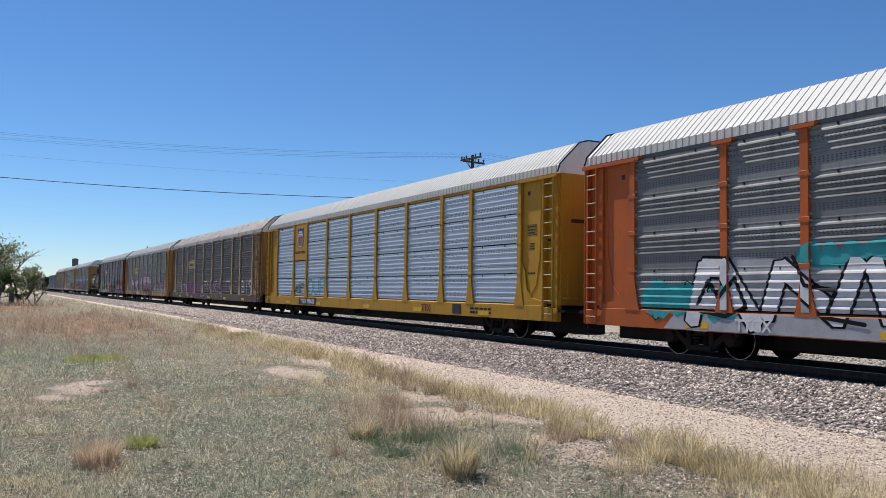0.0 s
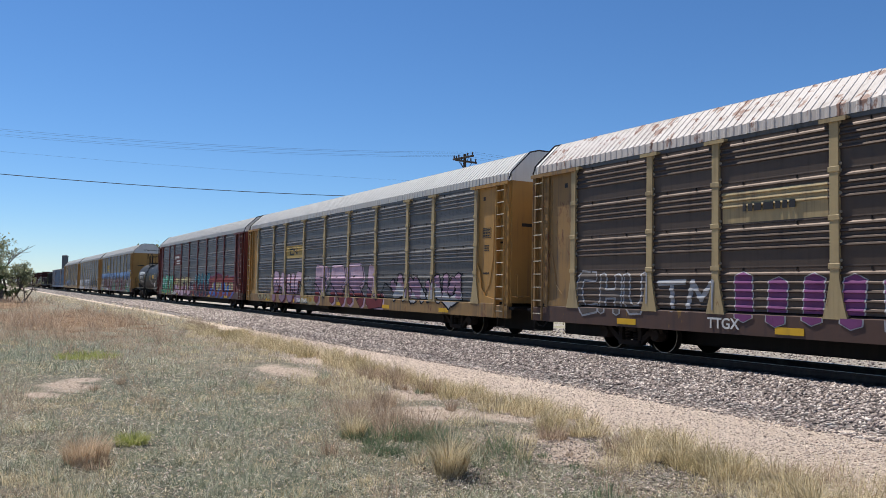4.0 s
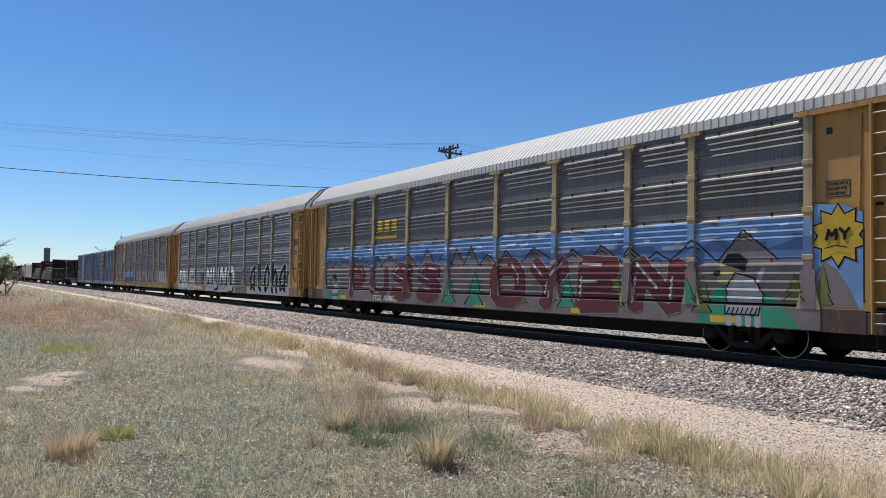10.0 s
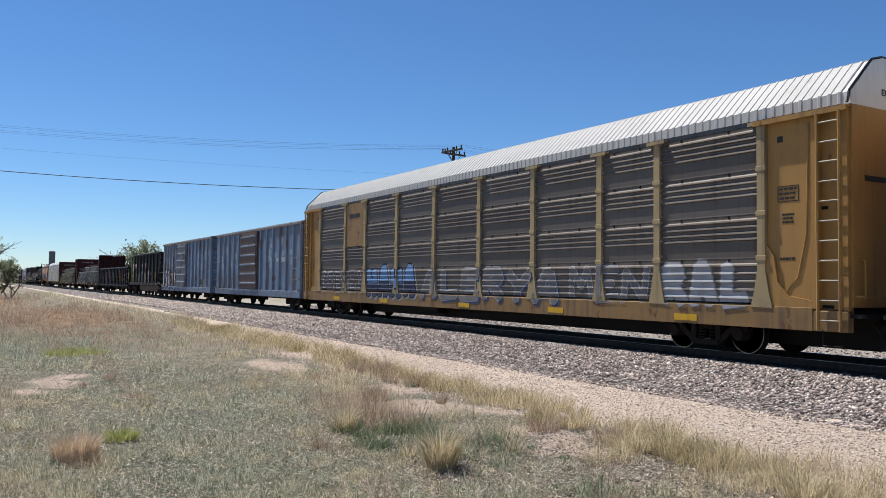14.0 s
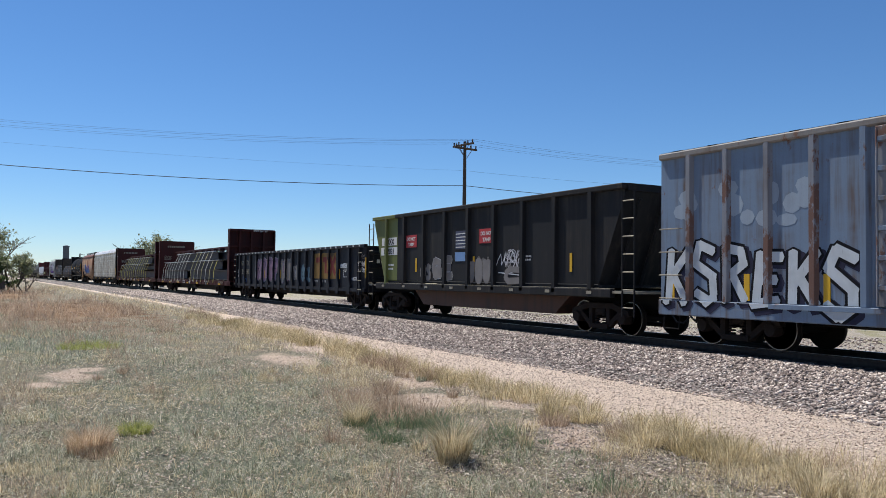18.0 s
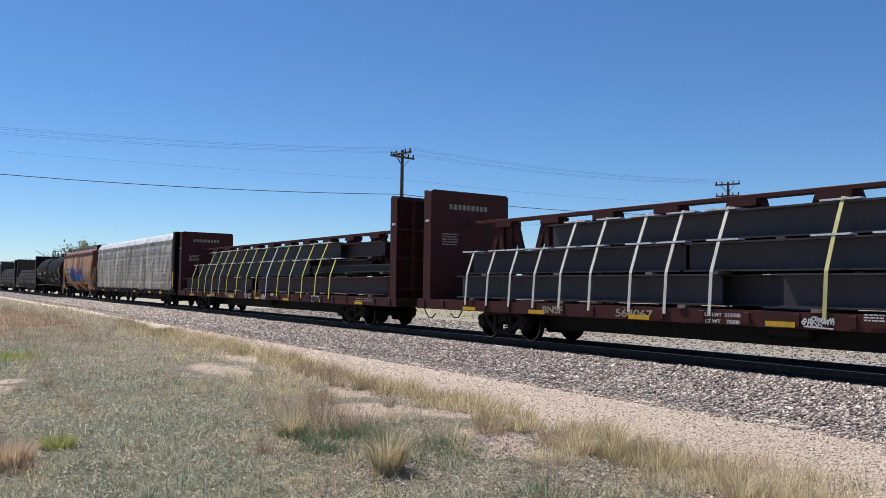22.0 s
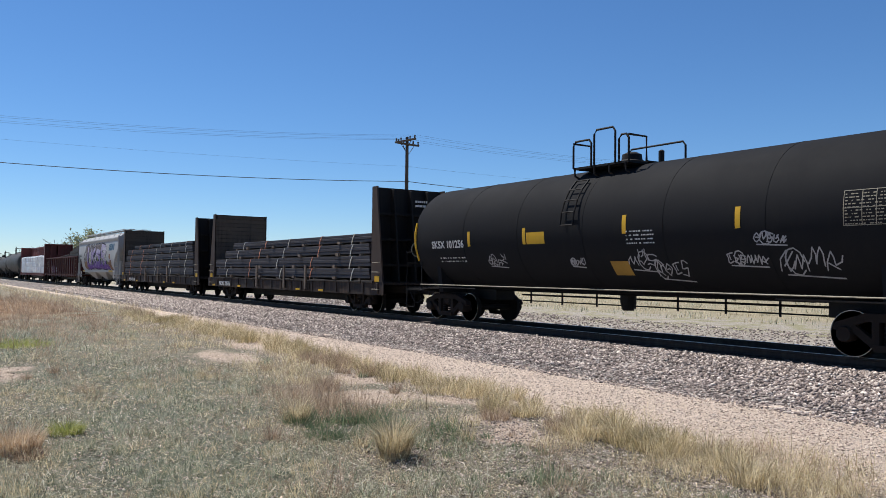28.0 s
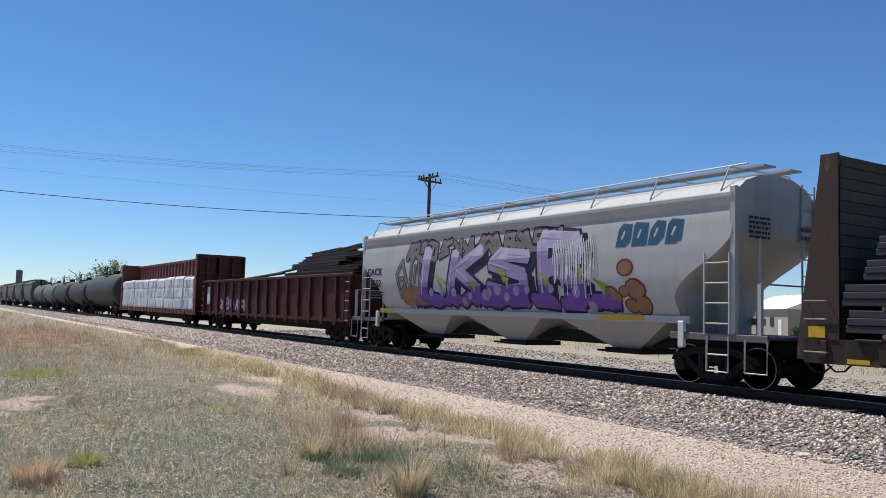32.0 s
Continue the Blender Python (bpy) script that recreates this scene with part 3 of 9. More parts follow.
def piece(car, cells, x0, x1, z0, z1, n, fills, outline, seed, back=None, thick=0.24, gleam=None, lean=0.16):
    """A row of tangled bubble shapes in spray paint between x0 and x1; every shape is one part."""
    rnd = random.Random(seed)
    w = (x1 - x0) / n
    mats = [outline, *fills] + [back or outline, gleam or outline]
    kb, kg = len(fills) + 1, len(fills) + 2
    for i in range(n):
        form = list(rnd.choice(FORMS))
        if rnd.random() < 0.5:
            form = [(1 - a, b, 1 - c, d) for a, b, c, d in form]
        ox, oz = x0 + i * w + rnd.uniform(-0.05, 0.05) * w, z0 + rnd.uniform(0, 0.12) * (z1 - z0)
        hh = (z1 - z0) * rnd.uniform(0.85, 1.0)
        t = thick * min(w, hh) * rnd.uniform(0.95, 1.3)
        tilt = rnd.uniform(-lean, lean)
        g = Geo()

        count = [0]

        def lay(polys, lift, k):
            count[0] += 1
            q = paint(cells, polys, lift + 0.0002 * (i % 2) + 0.00012 * (count[0] % 20))
            g.add(q.v, q.f, k)

        for a, b, c, d in form:
            a, b, c, d = [v + rnd.uniform(-0.07, 0.07) for v in (a, b, c, d)]
            p = (ox + w * (0.04 + 0.92 * a) + tilt * b * w, oz + t / 2 + (hh - t) * b)
            q = (ox + w * (0.04 + 0.92 * c) + tilt * d * w, oz + t / 2 + (hh - t) * d)
            if back:
                lay([stroke((p[0] + 0.1, p[1] - 0.06), (q[0] + 0.1, q[1] - 0.06), t + 0.34 * min(1, w))], 0.004, kb)
            lay([stroke(p, q, t + 0.14 * min(1, w))], 0.007, 0)
            zm = (p[1] + q[1]) / 2
            half = ((p[0] + q[0]) / 2, zm)
            for s0, s1 in ((p, half), (half, q)):
                zz = (s0[1] + s1[1]) / 2
                k = min(len(fills) - 1, int(len(fills) * max(0, min(0.99, (zz - z0) / (z1 - z0) + rnd.uniform(-0.12, 0.12)))))
                lay([stroke(s0, s1, t)], 0.010, 1 + k)
            if gleam and rnd.random() < 0.6:
                lay([stroke((p[0] + 0.05, p[1] + 0.05), (p[0] * 0.4 + q[0] * 0.6, p[1] * 0.4 + q[1] * 0.6), t * 0.16)], 0.013, kg)
        part("graffiti_shape", g, mats, car)


def scribble(car, cells, x, z, w, h, material, seed, t=0.03):
    """A thin sprayed tag: crowded hooked strokes, a loop and an underline."""
    rnd, polys = random.Random(seed), []
    marks = max(3, int(w / h * 2.4))
    for i in range(marks):
        ox, wide, low, tall = x + w * i / marks, w / marks * rnd.uniform(0.9, 1.3), z + h * rnd.uniform(0.1, 0.3), h * rnd.uniform(0.45, 0.75)
        for a, b, c, d in rnd.choice(FORMS):
            p, q = (ox + wide * a + 0.2 * tall * b, low + tall * b), (ox + wide * c + 0.2 * tall * d, low + tall * d)
            m = ((p[0] + q[0]) / 2 + rnd.uniform(-0.12, 0.12) * tall, (p[1] + q[1]) / 2 + rnd.uniform(-0.12, 0.12) * tall)
            polys += [stroke(p, m, t), stroke(m, q, t)]
    cx, cz, rx = x + w * rnd.uniform(0.1, 0.9), z + h * 0.5, w * rnd.uniform(0.12, 0.2)
    ring = [(cx + rx * math.cos(k * 0.7), cz + h * 0.42 * math.sin(k * 0.7)) for k in range(9)]
    polys += [stroke(p, q, t) for p, q in zip(ring, ring[1:])]
    polys.append(stroke((x + w * 0.1, z + h * 0.1), (x + w, z), t))
    part("graffiti_tag", paint(cells, polys, 0.008), material, car)


STROKES = {
    "A": [(.08, 0, .38, 1), (.38, 1, .62, 1), (.62, 1, .92, 0), (.25, .36, .75, .36)], "B": [(.12, 0, .12, 1), (.12, 1, .8, .85), (.8, .85, .7, .55), (.15, .55, .75, .5), (.75, .5, .9, .2), (.9, .2, .12, 0)],
    "C": [(.9, .95, .25, 1), (.25, 1, .08, .7), (.08, .7, .08, .3), (.08, .3, .25, 0), (.25, 0, .95, .08)], "D": [(.12, 0, .12, 1), (.12, 1, .7, .9), (.7, .9, .92, .5), (.92, .5, .7, .1), (.7, .1, .12, 0)],
    "E": [(.12, 0, .15, 1), (.15, 1, .92, .95), (.14, .52, .75, .52), (.12, 0, .95, .06)], "F": [(.2, -.05, .15, 1), (.15, 1, .95, .92), (.18, .5, .75, .52)],
    "G": [(.92, .85, .3, 1), (.3, 1, .06, .6), (.06, .6, .2, .05), (.2, .05, .9, .1), (.9, .1, .9, .45), (.9, .45, .5, .45)], "H": [(.12, 0, .1, 1), (.9, 0, .88, 1), (.1, .5, .9, .52)],
    "I": [(.5, 0, .5, 1)], "J": [(.3, 1, .9, 1), (.65, 1, .65, .2), (.65, .2, .4, 0), (.4, 0, .08, .25)], "K": [(.12, 0, .14, 1), (.2, .45, .92, 1), (.35, .55, .98, 0)],
    "L": [(.15, 1, .15, 0), (.15, 0, .92, .08)], "M": [(.05, 0, .15, 1), (.15, 1, .5, .4), (.5, .4, .85, 1), (.85, 1, .95, 0)], "N": [(.1, 0, .12, .98), (.12, .98, .86, .05), (.86, .02, .9, 1)],
    "O": [(.3, 1, .7, 1), (.7, 1, .93, .72), (.93, .72, .93, .28), (.93, .28, .7, 0), (.7, 0, .3, 0), (.3, 0, .07, .28), (.07, .28, .07, .72), (.07, .72, .3, 1)],
    "P": [(.15, -.05, .12, 1), (.12, 1, .75, .98), (.75, .98, .9, .7), (.9, .7, .65, .45), (.65, .45, .15, .45)], "R": [(.14, 0, .12, 1), (.12, 1, .75, .98), (.75, .98, .85, .7), (.85, .7, .2, .48), (.4, .5, .95, 0)],
    "S": [(.92, .88, .35, 1), (.35, 1, .08, .75), (.08, .75, .85, .42), (.85, .42, .85, .14), (.85, .14, .5, 0), (.5, 0, .04, .12)], "T": [(.0, .95, 1, 1), (.5, .97, .48, 0)],
    "U": [(.1, 1, .1, .25), (.1, .25, .35, 0), (.35, 0, .7, 0), (.7, 0, .88, .25), (.88, .25, .9, 1)], "V": [(.05, 1, .45, .02), (.5, .02, .95, 1)], "X": [(.05, 1, .95, 0), (.08, 0, .9, 1)],
    "Y": [(.05, 1, .5, .5), (.95, 1, .5, .5), (.5, .5, .42, -.05)],
    # broken-letter script: upright stems with pointed spurs
    "a": [(.78, 1.0, .78, .1), (.78, .1, .98, .02), (.66, .95, .22, .72), (.22, .72, .1, .4), (.1, .4, .3, .06), (.3, .06, .7, .22), (.0, .45, .2, .52), (.68, .5, .92, .56)],
    "l": [(.5, 1.0, .5, .12), (.5, .12, .85, -.02), (.25, .48, .72, .54), (.2, .95, .55, 1.0)],
    "o": [(.55, 1.0, .22, .75), (.22, .75, .12, .35), (.12, .35, .42, .0), (.42, .0, .82, .3), (.82, .3, .86, .72), (.86, .72, .55, 1.0), (.0, .42, .25, .5)],
    "h": [(.2, 1.15, .2, .05), (.2, .05, .38, -.02), (.25, .62, .6, .85), (.6, .85, .84, .6), (.84, .6, .82, .1), (.82, .1, .98, -.04), (.05, .45, .36, .53), (.7, .4, .96, .46)],
}


def tag(car, cells, text, x0, x1, z0, z1, fills, outline, seed, thick=0.3, rim=0.05, back=None, drop=0.1, jitter=0.08, gleam=None, name="graffiti_letter"):
    """A sprayed word in chiselled strokes: shadow, rim and fill laid over one another; every letter is one part."""
    rnd, w = random.Random(seed), (x1 - x0) / len(text)
    mats = [*fills, outline, back or outline, gleam or outline]
    nf = len(fills)
    for i, ch in enumerate(text):
        if ch == " ":
            continue
        lo, hi = z0 + rnd.uniform(0, jitter) * (z1 - z0), z1 - rnd.uniform(0, jitter) * (z1 - z0)
        a, b = x0 + i * w - rnd.uniform(0, 0.04) * w, x0 + (i + 1) * w + rnd.uniform(0, 0.04) * w
        t = thick * min(b - a, (hi - lo) * 0.75)
        lean = rnd.uniform(-jitter, jitter) * 1.5
        lines = []
        for p, q, r, v in STROKES[ch]:
            p, q, r, v = [c + rnd.uniform(-0.3, 0.3) * jitter for c in (p, q, r, v)]
            lines.append(((a + t / 2 + (p + lean * (q - 0.5)) * (b - a - t), lo + t / 2 + q * (hi - lo - t)), (a + t / 2 + (r + lean * (v - 0.5)) * (b - a - t), lo + t / 2 + v * (hi - lo - t))))
        g, count = Geo(), [0]
        zone = [c for c in cells if c[1] > a - 0.6 and c[0] < b + 0.6]

        def lay(poly, lift, k, where=zone):
            count[0] += 1
            q = paint(where, [poly], lift + 0.00008 * (count[0] % 40) + 0.0002 * (i % 2))
            g.add(q.v, q.f, k)

        for p, q in lines:
            if back:
                lay(stroke((p[0] + drop, p[1] - drop * 0.7), (q[0] + drop, q[1] - drop * 0.7), t + 2.4 * rim), 0.003, nf + 1)
        for p, q in lines:
            lay(stroke(p, q, t + 2 * rim), 0.008, nf)
        for k in range(nf):
            z_a, z_b = (-9 if k == 0 else lo + (hi - lo) * k / nf), (99 if k == nf - 1 else lo + (hi - lo) * (k + 1) / nf)
            band = [c for c in zone if z_a <= (c[2] + c[4]) / 2 < z_b]
            for p, q in lines:
                lay(stroke(p, q, t), 0.013, k, band)
        if gleam:
            for p, q in lines[:3]:
                lay(stroke((p[0] - t * 0.2, p[1] + t * 0.12), (p[0] * 0.35 + q[0] * 0.65 - t * 0.2, p[1] * 0.35 + q[1] * 0.65 + t * 0.12), t * 0.13), 0.018, nf + 2)
        part(name, g, mats, car)


def scrawl(car, cells, pts, w, material, name="graffiti_line", lift=0.02):
    """One continuous sprayed line."""
    part(name, paint(cells, [stroke(p, q, w, 0.5) for p, q in zip(pts, pts[1:])], lift), material, car)


P = {k: spray("spray_" + k, c) for k, c in {
    "white": (0.60, 0.60, 0.62), "black": (0.009, 0.009, 0.012), "teal": (0.05, 0.32, 0.34), "pink": (0.42, 0.27, 0.34), "mauve": (0.25, 0.165, 0.23), "blue": (0.05, 0.14, 0.42),
    "slate": (0.075, 0.085, 0.13), "sky": (0.17, 0.29, 0.50), "red": (0.32, 0.03, 0.045), "green": (0.05, 0.26, 0.16), "lime": (0.28, 0.32, 0.07), "yellow": (0.50, 0.34, 0.04), "purple": (0.16, 0.08, 0.33),
    "brown": (0.26, 0.15, 0.08), "dust": (0.20, 0.19, 0.185), "navy": (0.03, 0.05, 0.15), "mustard": (0.36, 0.215, 0.05), "loam": (0.115, 0.098, 0.09), "silver": (0.36, 0.365, 0.38), "tanpale": (0.34, 0.30, 0.17), "brick": (0.20, 0.045, 0.04), "lilac": (0.30, 0.24, 0.41), "mint": (0.13, 0.36, 0.27), "plum": (0.18, 0.06, 0.16), "orange": (0.5, 0.2, 0.03), "umber": (0.19, 0.165, 0.16), "haze": (0.46, 0.42, 0.56), "mist": (0.50, 0.54, 0.57), "petrol": (0.03, 0.15, 0.19), "ink": (0.03, 0.03, 0.055), "blush": (0.50, 0.36, 0.44), "rose": (0.17, 0.04, 0.045), "cobalt": (0.03, 0.065, 0.24), "denim": (0.10, 0.17, 0.33), "pine": (0.14, 0.17, 0.06), "claret": (0.125, 0.042, 0.045), "verdigris": (0.10, 0.17, 0.21), "ochre": (0.225, 0.14, 0.045)}.items()}


# ---- autorack: flat car with tall corrugated screens and a ribbed roof ----
EDGE = [-11.65, -8.85, -6.9, -4.15, -1.4, 1.4, 4.15, 6.9, 8.85, 11.65]
ROWS = [1.08, 1.97, 2.86, 3.75, 4.64]
HALF = 13.45
SY = -1.42


def corrugation(h):
    """(depth, height) of a screen panel with five pressed ribs and a flat band."""
    line, z, k = [(0, 0.0)], 0.05, 0
    while z < h - 0.16:
        line += [(0, z), (-0.006, z + 0.03), (-0.011, z + 0.055), (-0.011, z + 0.064), (0, z + 0.099), (0.006, z + 0.118), (0, z + 0.13)]
        z += 0.158
        k += 1
    return line + [(0, h)]


def louvre(h, ribs):
    """(depth, height) of a screen panel with hooked ribs at the given heights; the rest is a flat band."""
    line = [(0.0, 0.0), (0.005, 0.03)]
    for z in ribs:
        line += [(0.003, z), (-0.024, z + 0.008), (-0.034, z + 0.018), (-0.022, z + 0.05), (0.003, z + 0.078)]
    return line + [(0.005, h - 0.02), (0.0, h)]


PROFILE = louvre(0.884, (0.36, 0.486, 0.612, 0.738))
LOWEST = louvre(0.884, (0.06, 0.225, 0.39, 0.555, 0.72))
PRESSED = corrugation(0.85)


def rack_cells(upper, lowest):
    out = []
    for a, b in zip(EDGE, EDGE[1:]):
        for z in ROWS[:-1]:
            line = lowest if z == ROWS[0] else upper
            for p, q in zip(line, line[1:]):
                if q[1] - p[1] > 1e-4:
                    out.append((a + 0.09, b - 0.09, z + 0.004 + p[1], SY + p[0], z + 0.004 + q[1], SY + q[0]))
    for a in EDGE[1:-1]:
        out.append((a - 0.09, a + 0.09, ROWS[0], SY - 0.066, ROWS[-1], SY - 0.066))
    out.append((-HALF, HALF, 0.60, SY - 0.055, 1.02, SY - 0.055))
    return out


RACK, RACKPRESSED = rack_cells(PROFILE, LOWEST), rack_cells(PRESSED, PRESSED)
PANELS = {}


def panel_mesh(width, material, line):
    key = (round(width, 2), material.name, len(line), line[2][1])
    if key not in PANELS:
        h = line[-1][1]
        g = Geo().prism(line + [(0.02, h), (0.02, 0.0)], -width / 2, width / 2)
        c = Geo()
        for x in (-width * 0.27, width * 0.22):
            c.box(x - 0.014, x + 0.014, -0.016, 0.01, h - 0.055, h - 0.005)
        for s in (-1, 1):
            for z in (0.1, h * 0.5, h - 0.02):
                g.lathe([(-0.04, 0.012), (-0.02, 0.034), (0.0, 0.034)], 0, z, 7, axis="y", cx=s * (width / 2 - 0.004), k=2)
        g.add(c.v, c.f, 1)
        PANELS[key] = g.mesh("screen_panel", [material, BLACKIRON, LEDGE])
    return PANELS[key]


def roof_mesh(material):
    """Ribbed arch: eaves, sloping shoulders, flat crown."""
    half = [(1.405, 4.74), (1.40, 4.95), (1.06, 5.29), (0.72, 5.62), (0.4, 5.71)]
    base = [(-y, z) for y, z in half] + half[::-1]
    g, stations, x = Geo(), [], -HALF + 0.25
    while x < HALF - 0.25:
        stations += [(x, 0), (x + 0.045, 0), (x + 0.06, 0.013), (x + 0.115, 0.013), (x + 0.13, 0)]
        x += 0.20
    vs, n = [], len(base)
    for x, d in stations:
        vs += [(x, y * (1 + d / 1.5), z + d * (0.9 if z > 4.8 else 0)) for y, z in base]
    g.add(vs, [(i * n + j, i * n + j + 1, (i + 1) * n + j + 1, (i + 1) * n + j) for i in range(len(stations) - 1) for j in range(n - 1)])
    g.add(vs[:n], [tuple(range(n))]).add(vs[-n:], [tuple(range(n))])
    return g.mesh("roof", material)


ROOFS = {}
WEDGE = [(-0.25, 1.0), (0.25, 1.0), (0.17, 1.3), (0.09, 1.75), (0.09, 4.70), (-0.09, 4.70), (-0.09, 1.75), (-0.17, 1.3)]


def autorack(s, frame_m, panel_m, roof_m, label, end_top=WHITE, hat=True, logo_col=1, logo_m=None, post_m=None, sill_m=None, pressed=False, chord_m=None):
    car = railcar("autorack_car", s, label)
    upper, lowest = (PRESSED, PRESSED) if pressed else (PROFILE, LOWEST)
    g = Geo().box(-HALF + 0.1, HALF - 0.1, -0.35, 0.35, 0.22, 1.0, c=0.03).box(-HALF + 0.1, HALF - 0.1, -1.32, 1.32, 0.86, 0.98)
    for i in range(13):
        x = -12 + 2 * i
        g.box(x - 0.06, x + 0.06, -1.3, 1.3, 0.62, 0.86)
    part("underframe", g, BLACKIRON, car, "soot-black underframe")
    for k in (-1, 1):
        y = k * 1.42
        sill = [(y + k * 0.05, 0.60), (y + k * 0.05, 1.02), (y - k * 0.04, 1.06), (y - k * 0.12, 1.06), (y - k * 0.12, 0.66), (y - k * 0.02, 0.60)]
        part("side_sill", Geo().prism(sill, -12.75, 12.75), sill_m or frame_m, car)
        part("top_chord", Geo().box(-HALF, HALF, min(y - k * 0.03, y - k * 0.09), max(y - k * 0.03, y - k * 0.09), 4.645, 4.76, c=0.01), chord_m or DARKPANEL, car)
        for e in (-1, 1):
            def span(a, b, ya, yb, z0, z1, c=0.0):
                return Geo().box(min(e * a, e * b), max(e * a, e * b), min(k * ya, k * yb), max(k * ya, k * yb), z0, z1, c=c)

            wall = part("end_side_panel", span(11.75, 12.76, 1.36, 1.40, 1.05, 4.66), frame_m, car, "flat end panel set back behind its posts")
            part("ladder_plate", span(12.86, HALF, 1.29, 1.33, 1.0, 4.66), frame_m, car)
            part("column", span(12.74, 12.87, 1.30, 1.462, 1.0, 4.66, 0.012), frame_m, car)
            part("corner_post", span(HALF - 0.09, HALF, 1.28, 1.44, 0.95, 4.70, 0.012), frame_m, car)
            part("header_plate", span(11.5, HALF + 0.04, 1.36, 1.535, 4.665, 4.70), frame_m, car).matrix_basis = pose(0, 0, 0)
            part("header_lip", span(11.5, HALF + 0.04, 1.515, 1.538, 4.60, 4.668), frame_m, car)
            part("foot_gusset", Geo().prism([(e * 11.72, 1.02), (e * 12.75, 1.02), (e * 12.72, 1.16), (e * 12.22, 1.24), (e * 12.0, 1.5), (e * 11.92, 2.0), (e * 11.72, 2.3)], min(k * 1.40, k * 1.455), max(k * 1.40, k * 1.455), "y"), frame_m, car)
            part("panel_fold", Geo().tube([(e * 12.66, k * 1.405, 4.5), (e * 12.60, k * 1.405, 2.4), (e * 12.42, k * 1.405, 1.6), (e * 12.14, k * 1.405, 1.3)], 0.018, 5), frame_m, wall)
            part("vent_slot", span(11.98, 12.1, 1.40, 1.405, 4.22, 4.34), LETTERBLACK, wall)
            part("end_sill", span(12.75, HALF, 1.30, 1.46, 0.60, 0.98, 0.015), sill_m or frame_m, car)
            part("step", Geo().tube([(e * 12.95, k * 1.44, 0.72), (e * 12.95, k * 1.46, 0.34), (e * 13.33, k * 1.46, 0.34), (e * 13.33, k * 1.44, 0.72)], 0.018, 5), BLACKIRON, car)
            ladder(car, e * 13.13, y + k * 0.11, 0.62, 4.62, 0.44, frame_m, 11, rail=0.03)
    part("deck", Geo().box(-13.1, 13.1, -1.34, 1.34, 1.02, 1.08).box(-13, 13, -1.34, 1.34, 2.85, 2.91), BLACKIRON, car)
    for i, x in enumerate(EDGE):
        g = Geo().prism([(x + a, z) for a, z in WEDGE], -1.485, -1.36, "y")
        if hat:
            g.box(x - 0.27, x + 0.27, -1.53, -1.40, 4.655, 4.70).box(x - 0.27, x + 0.27, -1.532, -1.515, 4.62, 4.66)
        for z in ROWS[1:-1]:
            g.box(x - 0.115, x + 0.115, -1.497, -1.48, z - 0.05, z + 0.05, c=0.006)
        part("post", g, post_m or frame_m, car)
    for x in EDGE:
        part("post", Geo().prism([(x + a, z) for a, z in WEDGE], 1.36, 1.47, "y"), frame_m, car)
    for i, (a, b) in enumerate(zip(EDGE, EDGE[1:])):
        w = b - a - 0.185
        for r, z in enumerate(ROWS[:-1]):
            if logo_m and i == logo_col and r >= 2:
                continue
            part("screen_panel", panel_mesh(w, panel_m, lowest if r == 0 else upper), None, car, at=pose((a + b) / 2, SY, z + 0.004, random.uniform(-0.5, 0.3) if r > 1 else 0))
        part("far_screen", Geo().sheet([(1.42 - d, z + zz + 0.004) for z in ROWS[:-1] for d, zz in upper], a + 0.09, b - 0.09), panel_m, car)
        if logo_m and i == logo_col:
            part("logo_panel", Geo().box(a + 0.09, b - 0.09, SY - 0.03, SY + 0.02, ROWS[2] + 0.012, ROWS[4] - 0.01, c=0.008), logo_m, car, "flat painted emblem panel")
    if roof_m.name not in ROOFS:
        ROOFS[roof_m.name] = roof_mesh(roof_m)
    part("roof", ROOFS[roof_m.name], None, car, "ribbed sheet-metal roof with sloping shoulders")
    for e in (-1, 1):
        x0, x1 = sorted((e * (HALF - 0.12), e * (HALF + 0.05)))
        for k in (-1, 1):
            ya, yb = sorted((k * 0.02, k * 1.36))
            part("end_door", Geo().box(x0, x1, ya, yb, 1.05, 4.72, c=0.02), frame_m, car)
            part("door_slot", Geo().box(min(e * 13.5, e * 13.512), max(e * 13.5, e * 13.512), min(k * 0.35, k * 1.0), max(k * 0.35, k * 1.0), 3.35, 3.45), LETTERBLACK, car)
        for z in (1.35, 2.6, 4.1):
            part("lock_rod", Geo().box(min(e * 13.5, e * 13.54), max(e * 13.5, e * 13.54), -0.035, 0.035, z, z + 0.55, c=0.01), BLACKIRON, car)
        part("door_rib", Geo().box(min(e * 13.5, e * 13.508), max(e * 13.5, e * 13.508), -1.3, 1.3, 3.28, 3.30), frame_m, car)
        part("end_rail", Geo().tube([(e * 13.5, -1.3, 1.25), (e * 13.66, -1.3, 1.25), (e * 13.66, 1.3, 1.25), (e * 13.5, 1.3, 1.25)], 0.02, 5), frame_m, car)
        part("end_platform", Geo().box(min(e * 13.3, e * 13.75), max(e * 13.3, e * 13.75), -1.4, 1.4, 0.86, 0.93), BLACKIRON, car)
        cap = [(-1.40, 4.72), (1.40, 4.72), (1.39, 4.95), (0.71, 5.61), (0.4, 5.69), (-0.4, 5.69), (-0.71, 5.61), (-1.39, 4.95)]
        part("end_cap", Geo().prism(cap, x0, x1), end_top, car, "white-painted upper end sheet")
        part("edge_trim", Geo().tube([(e * (HALF + 0.02), y, z + 0.02) for y, z in [(-1.47, 4.72)] + cap[:1:-1] + [(1.47, 4.72)]], 0.028, 5), LETTERBLACK, car)
